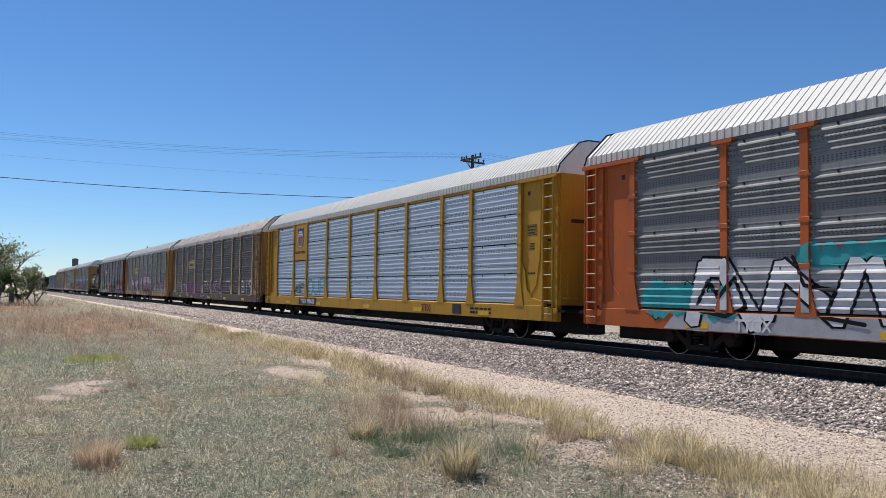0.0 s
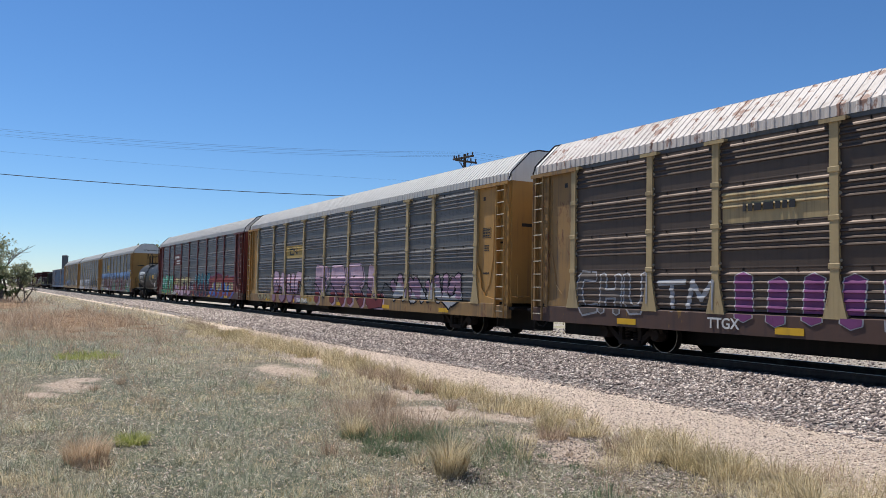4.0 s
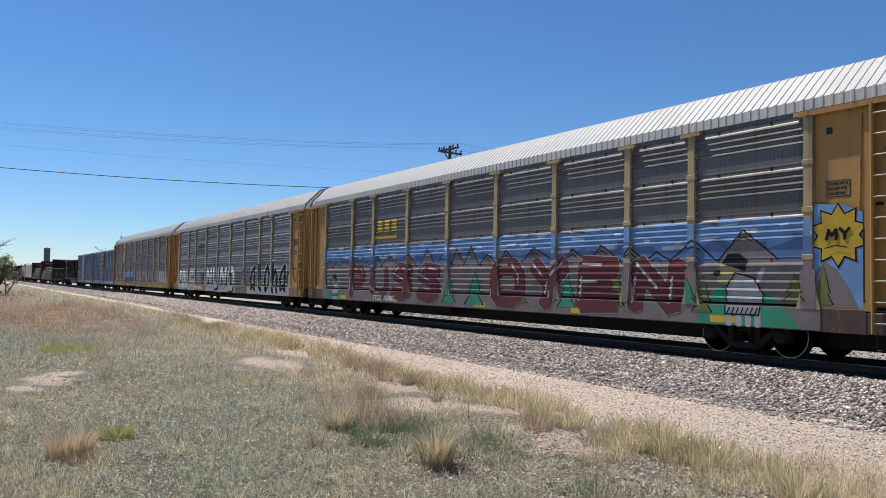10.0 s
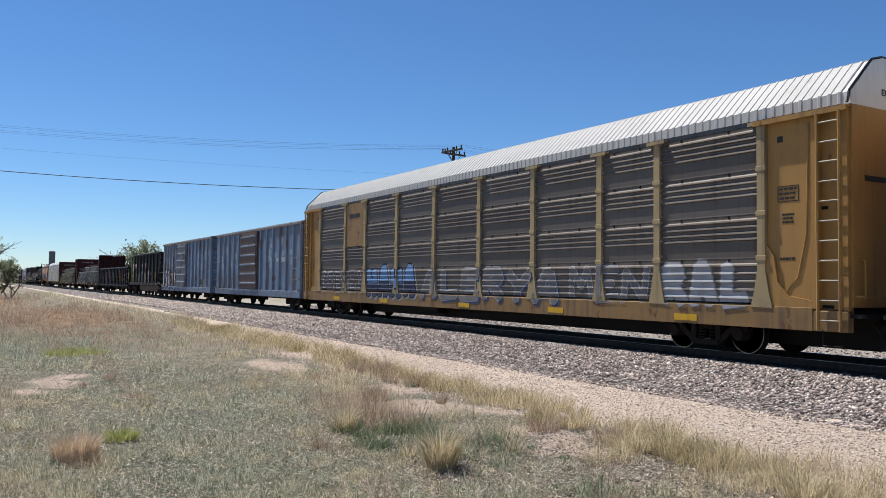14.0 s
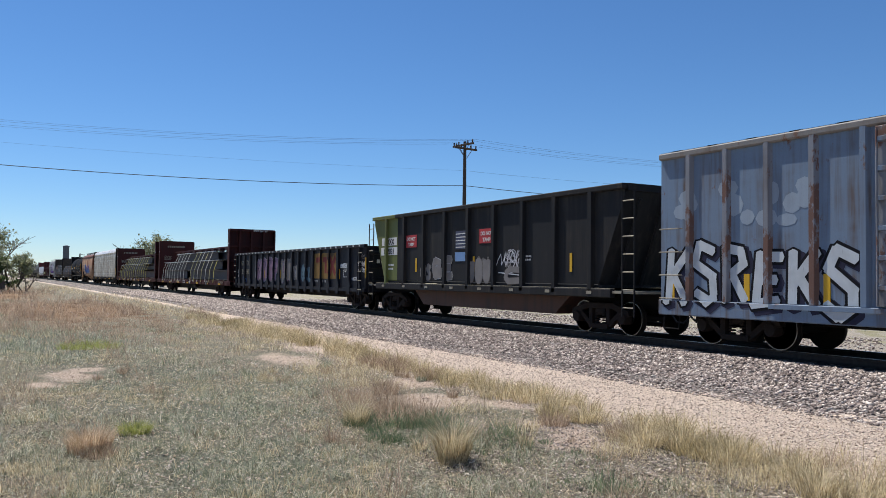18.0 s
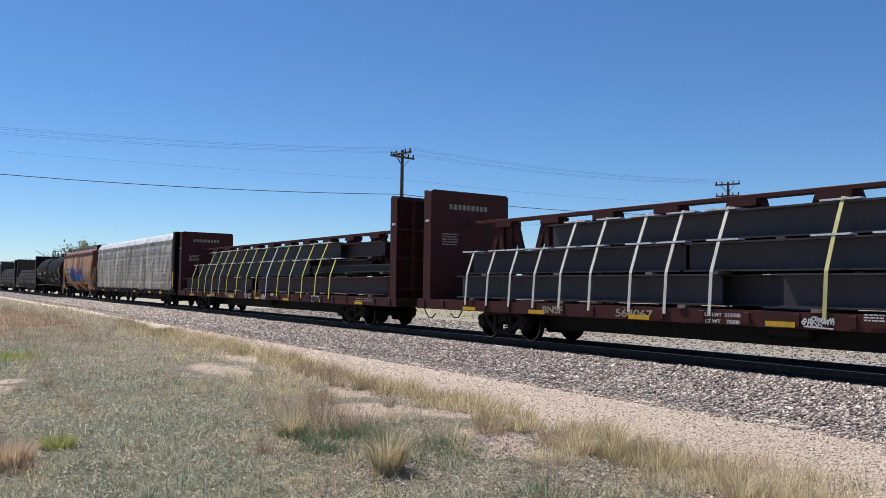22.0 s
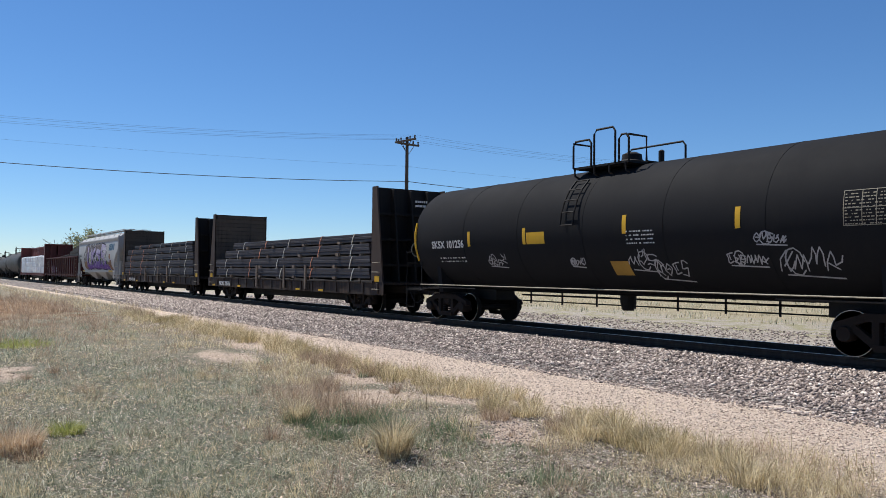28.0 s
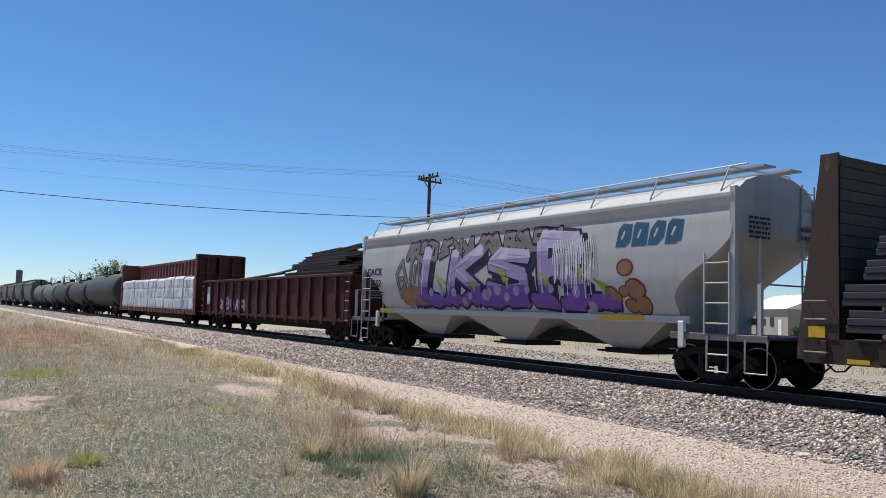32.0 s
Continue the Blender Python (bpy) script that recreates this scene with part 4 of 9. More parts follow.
        part("grab_iron", Geo().tube([(e * 13.5, -1.2, 1.2), (e * 13.62, -1.2, 1.2), (e * 13.62, -1.2, 1.9), (e * 13.5, -1.2, 1.9)], 0.016, 5), frame_m, car)
    letters("EXCESS HEIGHT CAR", 0.17, 13.506, 0.35, 4.98, LETTERBLACK, car, "notice_text", along="y")
    part("data_box", Geo().box(11.98, 12.44, -1.406, -1.401, 3.05, 3.065).box(11.98, 12.44, -1.406, -1.401, 3.345, 3.36).box(11.98, 11.995, -1.406, -1.401, 3.066, 3.344).box(12.425, 12.44, -1.406, -1.401, 3.066, 3.344), LETTERBLACK, car, "ruled stencil box")
    bars(car, 12.02, -1.407, 3.07, 0.38, 0.27, 3, LETTERBLACK, seed=5)
    bars(car, 12.08, -1.402, 2.62, 0.26, 0.22, 3, LETTERBLACK, seed=6)
    bars(car, 12.02, -1.402, 1.9, 0.34, 0.1, 1, LETTERBLACK, seed=7)
    for x in (-9.6, -5.1, 0.6, 5.2, 9.7):
        part("reflector", Geo().box(x - 0.32, x + 0.32, -1.482, -1.472, 0.66, 0.80), PIPEYEL, car)
    part("brake_reservoir", Geo().lathe([(-3.2, 0.05), (-3.15, 0.22), (-1.9, 0.22), (-1.85, 0.05)], -0.8, 0.58, 16), BLACKIRON, car, smooth=True)
    running_gear(car, HALF - 0.2, (-9.9, 9.9))
    return car


# ---- the autoracks, front to rear ----
def rack_number(car, body, x=-6.6, mat=None, plate=True):
    if plate:
        part("number_plate", Geo().box(x - 1.25, x + 1.25, -1.484, -1.473, 0.66, 0.98), LETTERBLACK, car, "black stencil plate")
    letters(body, 0.31, x, -1.488, 0.71, mat or LETTERWHITE, car, "car_number")


car = autorack(-3.05, ORANGE, GREYPANEL, ROOF, "orange autorack car with weathered silver screens and white graffiti", logo_col=7)
piece(car, RACK, -11.2, -8.6, 0.75, 1.7, 3, [P["teal"]], P["teal"], 11, thick=0.4)
piece(car, RACK, -7.2, -1.0, 1.95, 2.4, 5, [P["teal"]], P["teal"], 15, thick=0.4)
tag(car, RACK, "M", -10.9, -9.7, 0.75, 1.75, [P["teal"]], P["black"], 17, 0.2, 0.04)
part("whitewash", paint(RACK, [[(-10.6, 0.62), (-1.2, 0.62), (-1.2, 1.7), (-8.6, 2.2), (-9.9, 1.3)]], 0.0026), P["silver"], car, "pale sprayed ground of the graffiti")
tag(car, RACK, "ANKS", -10.1, -1.4, 0.60, 2.35, [P["white"]], P["black"], 13, 0.34, 0.06, back=P["silver"], drop=0.16, jitter=0.14)
scrawl(car, RACK, [(-9.6, 1.2), (-9.3, 1.7), (-9.0, 1.3), (-8.6, 1.75), (-8.3, 1.15), (-8.8, 0.95), (-9.5, 1.05)], 0.09, P["black"])
scrawl(car, RACK, [(-7.2, 2.15), (-6.9, 1.6), (-6.3, 1.5), (-6.5, 1.0), (-5.7, 0.9)], 0.08, P["black"])
tag(car, RACK, "OEX", 0.5, 8.5, 0.62, 2.3, [P["teal"], P["white"]], P["black"], 12, 0.42, 0.06, back=P["silver"], drop=0.12)
letters("TTGX", 0.34, -8.1, -1.488, 0.66, LETTERWHITE, car, "car_number")

car = autorack(-31.15, YELLOW, SILVER, ROOF, "clean bright yellow autorack car with pale silver screens", hat=False, logo_m=YELLOW, pressed=True, chord_m=YELLOW)
# shield emblem as a plain shape
zc, xc = 4.0, -7.87
def shield(q):
    half = [(0.0, 0.50), (0.2, 0.44), (0.38, 0.48), (0.45, 0.34), (0.40, 0.14), (0.43, -0.12), (0.37, -0.36), (0.2, -0.46), (0.0, -0.5)]
    return [(xc + x * q, zc + z * q) for x, z in half + [(-x, z) for x, z in half[-2:0:-1]]]


part("emblem_border", Geo().prism(shield(1.06), -1.4565, -1.4515, "y"), P["navy"], car)
part("emblem", Geo().prism(shield(0.99), -1.462, -1.452, "y"), P["white"], car, "white shield with a dark blue head and red bars")
part("emblem_head", Geo().prism([p for p in shield(0.97) if p[1] > zc + 0.1] + [], -1.467, -1.4625, "y"), P["navy"], car)
for z, w in ((0.27, 0.27), (0.15, 0.31)):
    part("emblem_bar", Geo().box(xc - w, xc + w, -1.470, -1.4675, zc + z, zc + z + 0.075), LETTERWHITE, car)
for i in range(5):
    part("emblem_stripe", Geo().box(xc - 0.345 + 0.15 * i, xc - 0.255 + 0.15 * i, -1.467, -1.4625, zc - 0.43 + 0.035 * abs(2 - i), zc + 0.09), P["brick"], car)
letters("BUILDING AMERICA", 0.17, xc, -1.4525, 3.22, LETTERBLACK, car, "slogan")
rack_number(car, "TTGX  990618")
letters("TTX", 0.36, 5.85, -1.488, 0.68, P["brick"], car, "stencil")
scribble(car, RACKPRESSED, -8.6, 1.2, 1.3, 0.6, P["black"], 4)
tag(car, RACKPRESSED, "OUP", -6.75, -4.3, 1.12, 1.95, [P["teal"]], P["teal"], 14, 0.09, 0.008)
part("placard_box", Geo().box(7.75, 8.3, -1.484, -1.473, 0.66, 0.98), LETTERBLACK, car)
bars(car, 8.9, -1.474, 0.68, 1.3, 0.24, 2, BLACKIRON, seed=19)

car = autorack(-59.3, TAN, SOOTPANEL, ROOFRUST, "grimy tan autorack car with sooty screens and a rusting roof", post_m=FADED, sill_m=GRIME)
tag(car, RACK, "CHU", -11.5, -8.9, 0.85, 2.0, [P["loam"]], P["silver"], 21, 0.22, 0.05)
tag(car, RACK, "TM", -8.6, -6.9, 0.95, 1.8, [P["silver"]], P["silver"], 24, 0.16, 0.02)
tag(car, RACK, "IIIII", -6.6, -2.6, 0.70, 1.95, [P["plum"]], P["silver"], 22, 0.5, 0.03)
tag(car, RACK, "CYKA", -2.2, 4.6, 0.78, 2.0, [P["loam"]], P["blush"], 25, 0.26, 0.06)
tag(car, RACK, "BIS", 9.25, 11.6, 0.95, 2.0, [P["silver"]], P["silver"], 23, 0.16, 0.02)
heart = [(5.9 + 0.55 * (math.sin(a) ** 3), 1.5 + 0.035 * (13 * math.cos(a) - 5 * math.cos(2 * a) - 2 * math.cos(3 * a))) for a in [i * 0.2618 for i in range(25)]]
part("graffiti_heart", paint(RACK, [stroke(a, b, 0.06) for a, b in zip(heart, heart[1:])], 0.006), P["silver"], car, "outline of a sprayed heart")
part("emblem_patch", paint(RACK, [[(-6.75, 2.9), (-4.3, 2.9), (-4.3, 3.55), (-6.75, 3.55)]], 0.005), FADED, car, "faded tan emblem patch")
bars(car, -6.2, -1.462, 3.05, 1.3, 0.3, 1, LETTERBLACK, name="emblem_bars", seed=31)
rack_number(car, "TTGX  ", plate=False)

car = autorack(-87.45, GOLD, DARKPANEL, ROOF, "pale yellow autorack car with dark screens and pink graffiti", hat=True, post_m=FADED, sill_m=TAN)
part("emblem_patch", paint(RACK, [[(-6.8, 2.88), (-4.25, 2.88), (-4.25, 3.5), (-6.8, 3.5)]], 0.006), EMBLEMYEL, car, "yellow emblem band")
# emblem drawn as one continuous worm-like stroke
for a, b in (((-5.75, 3.33), (-6.15, 3.33)), ((-6.15, 3.33), (-6.15, 3.07)), ((-6.15, 3.07), (-5.62, 3.07)), ((-5.62, 3.07), (-5.62, 3.33)), ((-5.62, 3.33), (-5.15, 3.07)), ((-5.15, 3.07), (-5.15, 3.36))):
    part("emblem_stroke", paint(RACK, [stroke(a, b, 0.085, 0.5)], 0.012), LETTERBLACK, car)
tag(car, RACK, "PSUC", -8.85, -4.2, 0.62, 2.25, [P["mauve"], P["blush"]], P["black"], 41, 0.38, 0.035, back=P["rose"], drop=0.1, jitter=0.04)
tag(car, RACK, "FRRL", -2.7, 5.2, 0.60, 2.5, [P["rose"], P["mauve"], P["blush"]], P["black"], 42, 0.38, 0.035, back=P["blush"], drop=0.1, jitter=0.04)
scrawl(car, RACK, [(-8.6 + 0.35 * i, 1.3 + 0.32 * math.sin(i * 1.15) + 0.1 * math.sin(i * 2.3)) for i in range(42)], 0.055, P["black"])
tag(car, RACK, "CO", -4.0, -3.0, 1.5, 1.9, [P["dust"]], P["silver"], 45, 0.16, 0.02)
piece(car, RACK, 5.6, 10.8, 0.75, 2.0, 4, [P["silver"], P["mauve"]], P["black"], 43)
piece(car, RACK, -11.4, -9.2, 0.65, 1.5, 4, [P["tanpale"], P["dust"]], P["loam"], 44, thick=0.2)
piece(car, RACK, -4.6, -2.0, 0.62, 1.0, 4, [P["tanpale"], P["mustard"]], P["tanpale"], 46, thick=0.5)
part("number_plate", Geo().box(-5.2, -3.2, -1.484, -1.473, 0.64, 0.93), LETTERBLACK, car, "black stencil plate")
letters("CNA  712645", 0.26, -4.2, -1.488, 0.69, LETTERWHITE, car, "car_number")

car = autorack(-115.45, MAROON, DARKPANEL, ROOF, "maroon autorack car with dark screens and teal and yellow graffiti", sill_m=GRIME)
part("emblem_patch", paint(RACK, [[(-6.8, 3.0), (-4.25, 3.0), (-4.25, 3.9), (-6.8, 3.9)]], 0.005), MAROON, car, "maroon emblem panel")
for i in range(4):
    part("emblem_stripe", paint(RACK, [[(-6.75, 3.5 + 0.07 * i), (-5.9 + 0.05 * i, 3.5 + 0.07 * i), (-5.9 + 0.05 * i, 3.53 + 0.07 * i), (-6.75, 3.53 + 0.07 * i)]], 0.012), LETTERWHITE, car)
bars(car, -5.75, -1.465, 3.48, 0.9, 0.34, 1, LETTERWHITE, name="emblem_bars", seed=51)
bars(car, -5.8, -1.465, 3.05, 1.3, 0.4, 2, LETTERWHITE, name="emblem_bars", seed=52)
piece(car, RACK, -7.4, -6.0, 1.3, 2.1, 3, [P["lime"], P["rose"]], P["rose"], 60, thick=0.5)
tag(car, RACK, "NEVY", -11.7, -6.7, 0.62, 2.3, [P["green"], P["mint"]], P["black"], 53, 0.42, 0.05, back=P["lime"], drop=0.12, gleam=P["white"])
piece(car, RACK, -6.2, 0.0, 0.7, 1.9, 8, [P["rose"], P["ink"]], P["ink"], 59, thick=0.5)
tag(car, RACK, "KUETE", -6.2, -0.6, 0.62, 2.1, [P["blush"], P["tanpale"]], P["black"], 54, 0.36, 0.035, back=P["plum"], drop=0.07)
tag(car, RACK, "TOP", -0.55, 0.35, 1.45, 1.75, [P["silver"]], P["silver"], 61, 0.16, 0.008, jitter=0.03)
tag(car, RACK, "DOGS", -0.55, 0.5, 1.05, 1.35, [P["silver"]], P["silver"], 62, 0.16, 0.008, jitter=0.03)
piece(car, RACK, 0.2, 5.4, 0.6, 1.8, 6, [P["rose"]], P["rose"], 57, thick=0.5)
tag(car, RACK, "TEASE", 0.6, 5.3, 0.62, 2.35, [P["ink"], P["petrol"]], P["silver"], 55, 0.44, 0.03, back=P["ink"], drop=0.14, gleam=P["silver"])
piece(car, RACK, 5.2, 11.6, 0.6, 2.2, 6, [P["blue"], P["rose"]], P["plum"], 58, thick=0.45)
tag(car, RACK, "IVUTD", 5.6, 11.3, 0.64, 2.15, [P["brick"], P["tanpale"], P["brick"]], P["dust"], 56, 0.4, 0.03, back=P["blue"], drop=0.12)
letters("TTGX  942384", 0.30, -6.6, -1.488, 0.68, LETTERWHITE, car, "car_number")
part("end_blotch", Geo().prism([(-1.2, 4.8), (-0.6, 4.75), (-0.2, 5.0), (-0.7, 5.3), (-1.1, 5.1)], 13.503, 13.509), P["black"], car, "black splash on the end cap")

car = autorack(-156.75, GOLD, DARKPANEL, ROOF, "golden autorack car with a painted blue mural and red graffiti", post_m=FADED, sill_m=GRIME)
part("emblem_patch", paint(RACK, [[(-6.8, 3.0), (-5.0, 3.0), (-5.0, 3.12), (-6.8, 3.12)]], 0.01), P["yellow"], car)
for i in range(3):
    part("emblem_block", paint(RACK, [stroke((-6.45 + 0.58 * i, 3.32), (-6.2 + 0.58 * i, 3.62), 0.2), stroke((-6.45 + 0.58 * i, 3.62), (-6.2 + 0.58 * i, 3.32), 0.2)], 0.011), P["yellow"], car, "yellow emblem block")
rnd = random.Random(7)
W9 = [-11.9 + 23.8 * i / 40 for i in range(41)]
MURAL = RACK + [(x - 0.09, x + 0.09, 1.75, -1.487, 2.9, -1.487) for x in EDGE] + [(x - 0.15, x + 0.15, 1.02, -1.487, 1.75, -1.487) for x in EDGE]
part("mural_sky", paint(MURAL, [[(a, 1.9), (b, 1.9), (b, 2.74 + rnd.uniform(-0.08, 0.08)), (a, 2.74 + rnd.uniform(-0.08, 0.08))] for a, b in zip(W9, W9[1:])], 0.0035), P["sky"], car, "sprayed light-blue sky band")
part("mural_dusk", paint(MURAL, [[(a, 1.9), (b, 1.9), (b, 2.3 + rnd.uniform(-0.15, 0.15)), (a, 2.3 + rnd.uniform(-0.15, 0.15))] for a, b in zip(W9, W9[1:])], 0.0042), P["denim"], car, "deeper blue at the foot of the sky")
part("mural_cloud", paint(MURAL, [stroke((x, z), (x + rnd.uniform(0.15, 0.6), z + rnd.uniform(-0.03, 0.03)), rnd.uniform(0.03, 0.09)) for x, z in ((x + rnd.uniform(0, 0.5), 2.5 + rnd.uniform(-0.3, 0.2)) for x in W9[:-1])], 0.006), P["mist"], car)
hills, ink, a = [], [], -11.8
while a < 10.6:
    w, h = rnd.uniform(0.8, 1.7), rnd.uniform(0.15, 0.6)
    m_ = a + w * rnd.uniform(0.35, 0.6)
    hills.append([(a, 1.9), (a + w, 1.9), (m_ + 0.08, 1.98 + h), (m_, 2.0 + h)])
    ink += [stroke((a, 1.94), (m_, 2.0 + h), 0.032), stroke((m_, 2.0 + h), (a + w, 1.94), 0.032), stroke((m_ - 0.15, 1.8 + h), (m_ + 0.02, 1.86 + h), 0.025), stroke((m_ + 0.02, 1.86 + h), (m_ + 0.18, 1.78 + h), 0.025)]
    a += w * rnd.uniform(0.8, 1.15)
part("mural_ground", paint(MURAL, hills + [[(-11.9, 0.62), (11.9, 0.62), (11.9, 1.93), (-11.9, 1.93)]], 0.0049), P["umber"], car, "dark painted hills")
part("mural_ink", paint(MURAL, ink, 0.0075), P["black"], car)


def fir(car, cells, x, z, w, h, m):
    """A painted fir: three stacked triangles with a dark outline."""
    for k, (f, mm, up) in enumerate(((1.18, P["black"], 0.0072), (1.0, m, 0.0095))):
        tiers = [[(x - w * f * q / 2, z + h * t), (x + w * f * q / 2, z + h * t), (x, z + h * min(1.0, t + 0.5) * (1.04 if k == 0 else 1))] for q, t in ((1.0, 0.0), (0.75, 0.3), (0.5, 0.55))]
        part("mural_fir" if k else "mural_fir_outline", paint(cells, tiers, up), mm, car, "painted green fir tree" if k else "")


for x, z, w, h, m in ((-1.2, 0.75, 0.8, 0.8, P["green"]), (0.3, 0.72, 1.0, 1.0, P["green"]), (2.7, 0.85, 0.6, 0.6, P["pine"]), (4.7, 0.8, 0.7, 0.8, P["green"]), (6.5, 0.9, 0.6, 0.9, P["pine"]), (8.75, 1.0, 0.55, 0.55, P["green"]), (9.15, 0.85, 0.5, 0.75, P["pine"]), (11.35, 1.15, 0.45, 0.5, P["pine"])):
    fir(car, MURAL, x, z, w, h, m)
tag(car, MURAL, "PUSS", -9.2, -1.6, 0.66, 2.1, [P["claret"]], P["silver"], 61, 0.42, 0.02, back=P["plum"], drop=0.07, jitter=0.05, gleam=P["silver"])
tag(car, MURAL, "OYEN", 1.05, 8.75, 0.62, 2.15, [P["claret"]], P["silver"], 62, 0.48, 0.022, back=P["plum"], drop=-0.12, jitter=0.04, gleam=P["silver"])
for bx, k in ((-10.5, 0.8), (10.1, 1.12)):
    # a pale animal on a green mound, as plain shapes
    def at_(pts):
        return [(bx + k * p, 0.62 + k * q) for p, q in pts]
    part("mural_mound", paint(MURAL, [at_([(-1.0, 0), (1.25, 0), (0.9, 0.35), (0.55, 0.62), (0.1, 0.5), (-0.5, 0.7), (-0.8, 0.35)])], 0.0065), P["green"], car, "sprayed green mound")
    coat_ = at_([(-0.3, 0.2), (0.42, 0.2), (0.5, 0.55), (0.3, 0.85), (-0.1, 0.95), (-0.3, 0.7)])
    part("mural_animal", paint(MURAL, [coat_] + [stroke(*at_([(q, 0.02), (q, 0.3)]), 0.13 * k) for q in (-0.22, 0.0, 0.2, 0.4)] + [stroke(*at_([(0.38, 0.8), (0.48, 1.02)]), 0.1 * k)], 0.0085), P["silver"], car, "plain white painted animal shape")
    scrawl(car, MURAL, coat_ + coat_[:1], 0.03, P["black"], lift=0.0125)
    part("mural_head", paint(MURAL, [at_([(-0.5, 0.75), (-0.2, 0.72), (-0.02, 0.95), (-0.1, 1.2), (-0.35, 1.2), (-0.55, 0.95)])], 0.0105), P["tanpale"], car)
    part("mural_hat", paint(MURAL, [at_([(-0.42, 1.12), (0.1, 0.98), (0.16, 1.16), (-0.02, 1.3), (-0.28, 1.3)])], 0.0135), P["black"], car)
    part("mural_patch", paint(MURAL, [stroke(*at_([(-0.56, 0.93), (-0.46, 0.95)]), 0.1 * k)] + [stroke(*at_([(-0.25 + 0.1 * q, 0.22), (-0.2 + 0.1 * q, 0.32)]), 0.03) for q in range(7)], 0.0135), P["black"], car)
letters("TTGX  160087", 0.28, -5.9, -1.488, 0.68, LETTERWHITE, car, "car_number")
ENDCELL = [(11.76, 12.70, 0.6, -1.422, 4.6, -1.422)]
part("mural_sky", paint(ENDCELL, [[(11.76, 1.05), (12.7, 1.05), (12.7, 2.75), (12.35, 2.9), (11.76, 2.95)]], 0.034), P["sky"], car)
part("mural_slope", paint(ENDCELL, [[(11.76, 1.05), (12.62, 1.05), (12.45, 1.4), (12.2, 1.75), (11.95, 1.9), (11.76, 1.6)]], 0.036), P["umber"], car)
fir(car, [(11.76, 12.70, 0.6, -1.452, 4.6, -1.452)], 11.95, 1.1, 0.34, 0.7, P["pine"])
for rad, up, m in ((0.60, 0.038, P["black"]), (0.55, 0.042, P["yellow"])):
    rim = [(12.24 + rad * (1 if i % 2 else 0.70) * math.cos(i * 0.3142), 2.35 + rad * (1 if i % 2 else 0.70) * math.sin(i * 0.3142)) for i in range(20)]
    part("graffiti_burst", paint(ENDCELL, [[(12.24, 2.35), p, q] for p, q in zip(rim, rim[1:] + rim[:1])], up), m, car, "sprayed yellow burst with a black rim")
tag(car, [(11.76, 12.70, 0.6, -1.466, 4.6, -1.466)], "MY", 12.0, 12.5, 2.25, 2.5, [P["black"]], P["black"], 67, 0.3, 0.004)
scrawl(car, [(11.76, 12.70, 0.6, -1.466, 4.6, -1.466)], [(12.0, 2.12), (12.2, 2.17), (12.42, 2.13)], 0.02, P["black"])

car = autorack(-184.4, GOLD, GREYPANEL, ROOF, "golden autorack car with silver screens and black graffiti", post_m=FADED, sill_m=TAN)
for i in range(6):
    part("emblem_stripe", paint(RACK, [[(-6.6 + 0.07 * i, 3.38 + 0.065 * i), (-5.6 + 0.05 * i, 3.38 + 0.065 * i), (-5.6 + 0.05 * i, 3.41 + 0.065 * i), (-6.5 + 0.07 * i, 3.41 + 0.065 * i)]], 0.01), LETTERBLACK, car)
bars(car, -5.45, -1.462, 3.38, 1.0, 0.4, 1, LETTERBLACK, name="emblem_bars", seed=71)
bars(car, -6.6, -1.462, 3.18, 2.1, 0.13, 1, LETTERBLACK, name="emblem_bars", seed=72)
part("whitewash", paint(RACK, [[(a, 0.60), (b, 0.60), (b, 0.98), (a, 0.98)] for a, b in ((-11.6, -6.6), (-3.9, 2.6), (4.9, 11.6))], 0.003), P["silver"], car, "pale sprayed ground along the sill")
tag(car, RACK, "FOL", -11.6, -8.9, 0.66, 2.05, [P["white"]], P["black"], 73, 0.36, 0.05, jitter=0.04)
tag(car, RACK, "C", -8.7, -7.0, 0.8, 2.1, [P["silver"]], P["white"], 77, 0.4, 0.05)
scribble(car, RACK, -5.4, 1.1, 0.9, 0.8, P["ink"], 78, 0.04)
tag(car, RACK, "NUNO", -4.1, 2.4, 0.66, 2.3, [P["silver"], P["white"]], P["black"], 74, 0.36, 0.05, back=P["black"], drop=0.1, jitter=0.1)
tag(car, RACK, "MUSB", 2.3, 4.6, 0.70, 1.95, [P["dust"]], P["black"], 76, 0.2, 0.03, back=P["silver"], drop=0.04)
tag(car, RACK, "GFS", 4.55, 5.25, 1.75, 2.0, [P["black"]], P["black"], 79, 0.12, 0.004)
tag(car, RACK, "aloha", 5.2, 11.2, 0.66, 2.25, [P["black"]], P["white"], 75, 0.25, 0.06, jitter=0.03)
scribble(car, RACK, 11.05, 1.2, 0.5, 0.7, P["black"], 80, 0.035)
letters("TTGX  704776", 0.30, -6.0, -1.488, 0.68, LETTERWHITE, car, "car_number")

car = autorack(-212.2, GOLD, BROWNPANEL, ROOF, "golden autorack car with brown-grey screens and white graffiti", logo_m=TAN, post_m=FADED, sill_m=TAN)
bars(car, -8.4, -1.454, 3.95, 1.0, 0.35, 1, LETTERBLACK, name="emblem_bars", seed=81)
tag(car, RACK, "GRESEA", -11.4, -7.1, 0.95, 1.9, [P["loam"]], P["silver"], 82, 0.2, 0.05)
tag(car, RACK, "HAHA", -6.7, -2.6, 0.75, 2.1, [P["slate"], P["sky"]], P["black"], 83, 0.4, 0.05, back=P["silver"], drop=0.08)
tag(car, RACK, "ALERYA", -2.3, 5.4, 0.8, 1.9, [P["dust"]], P["silver"], 84, 0.36, 0.04, back=P["slate"], drop=0.08)
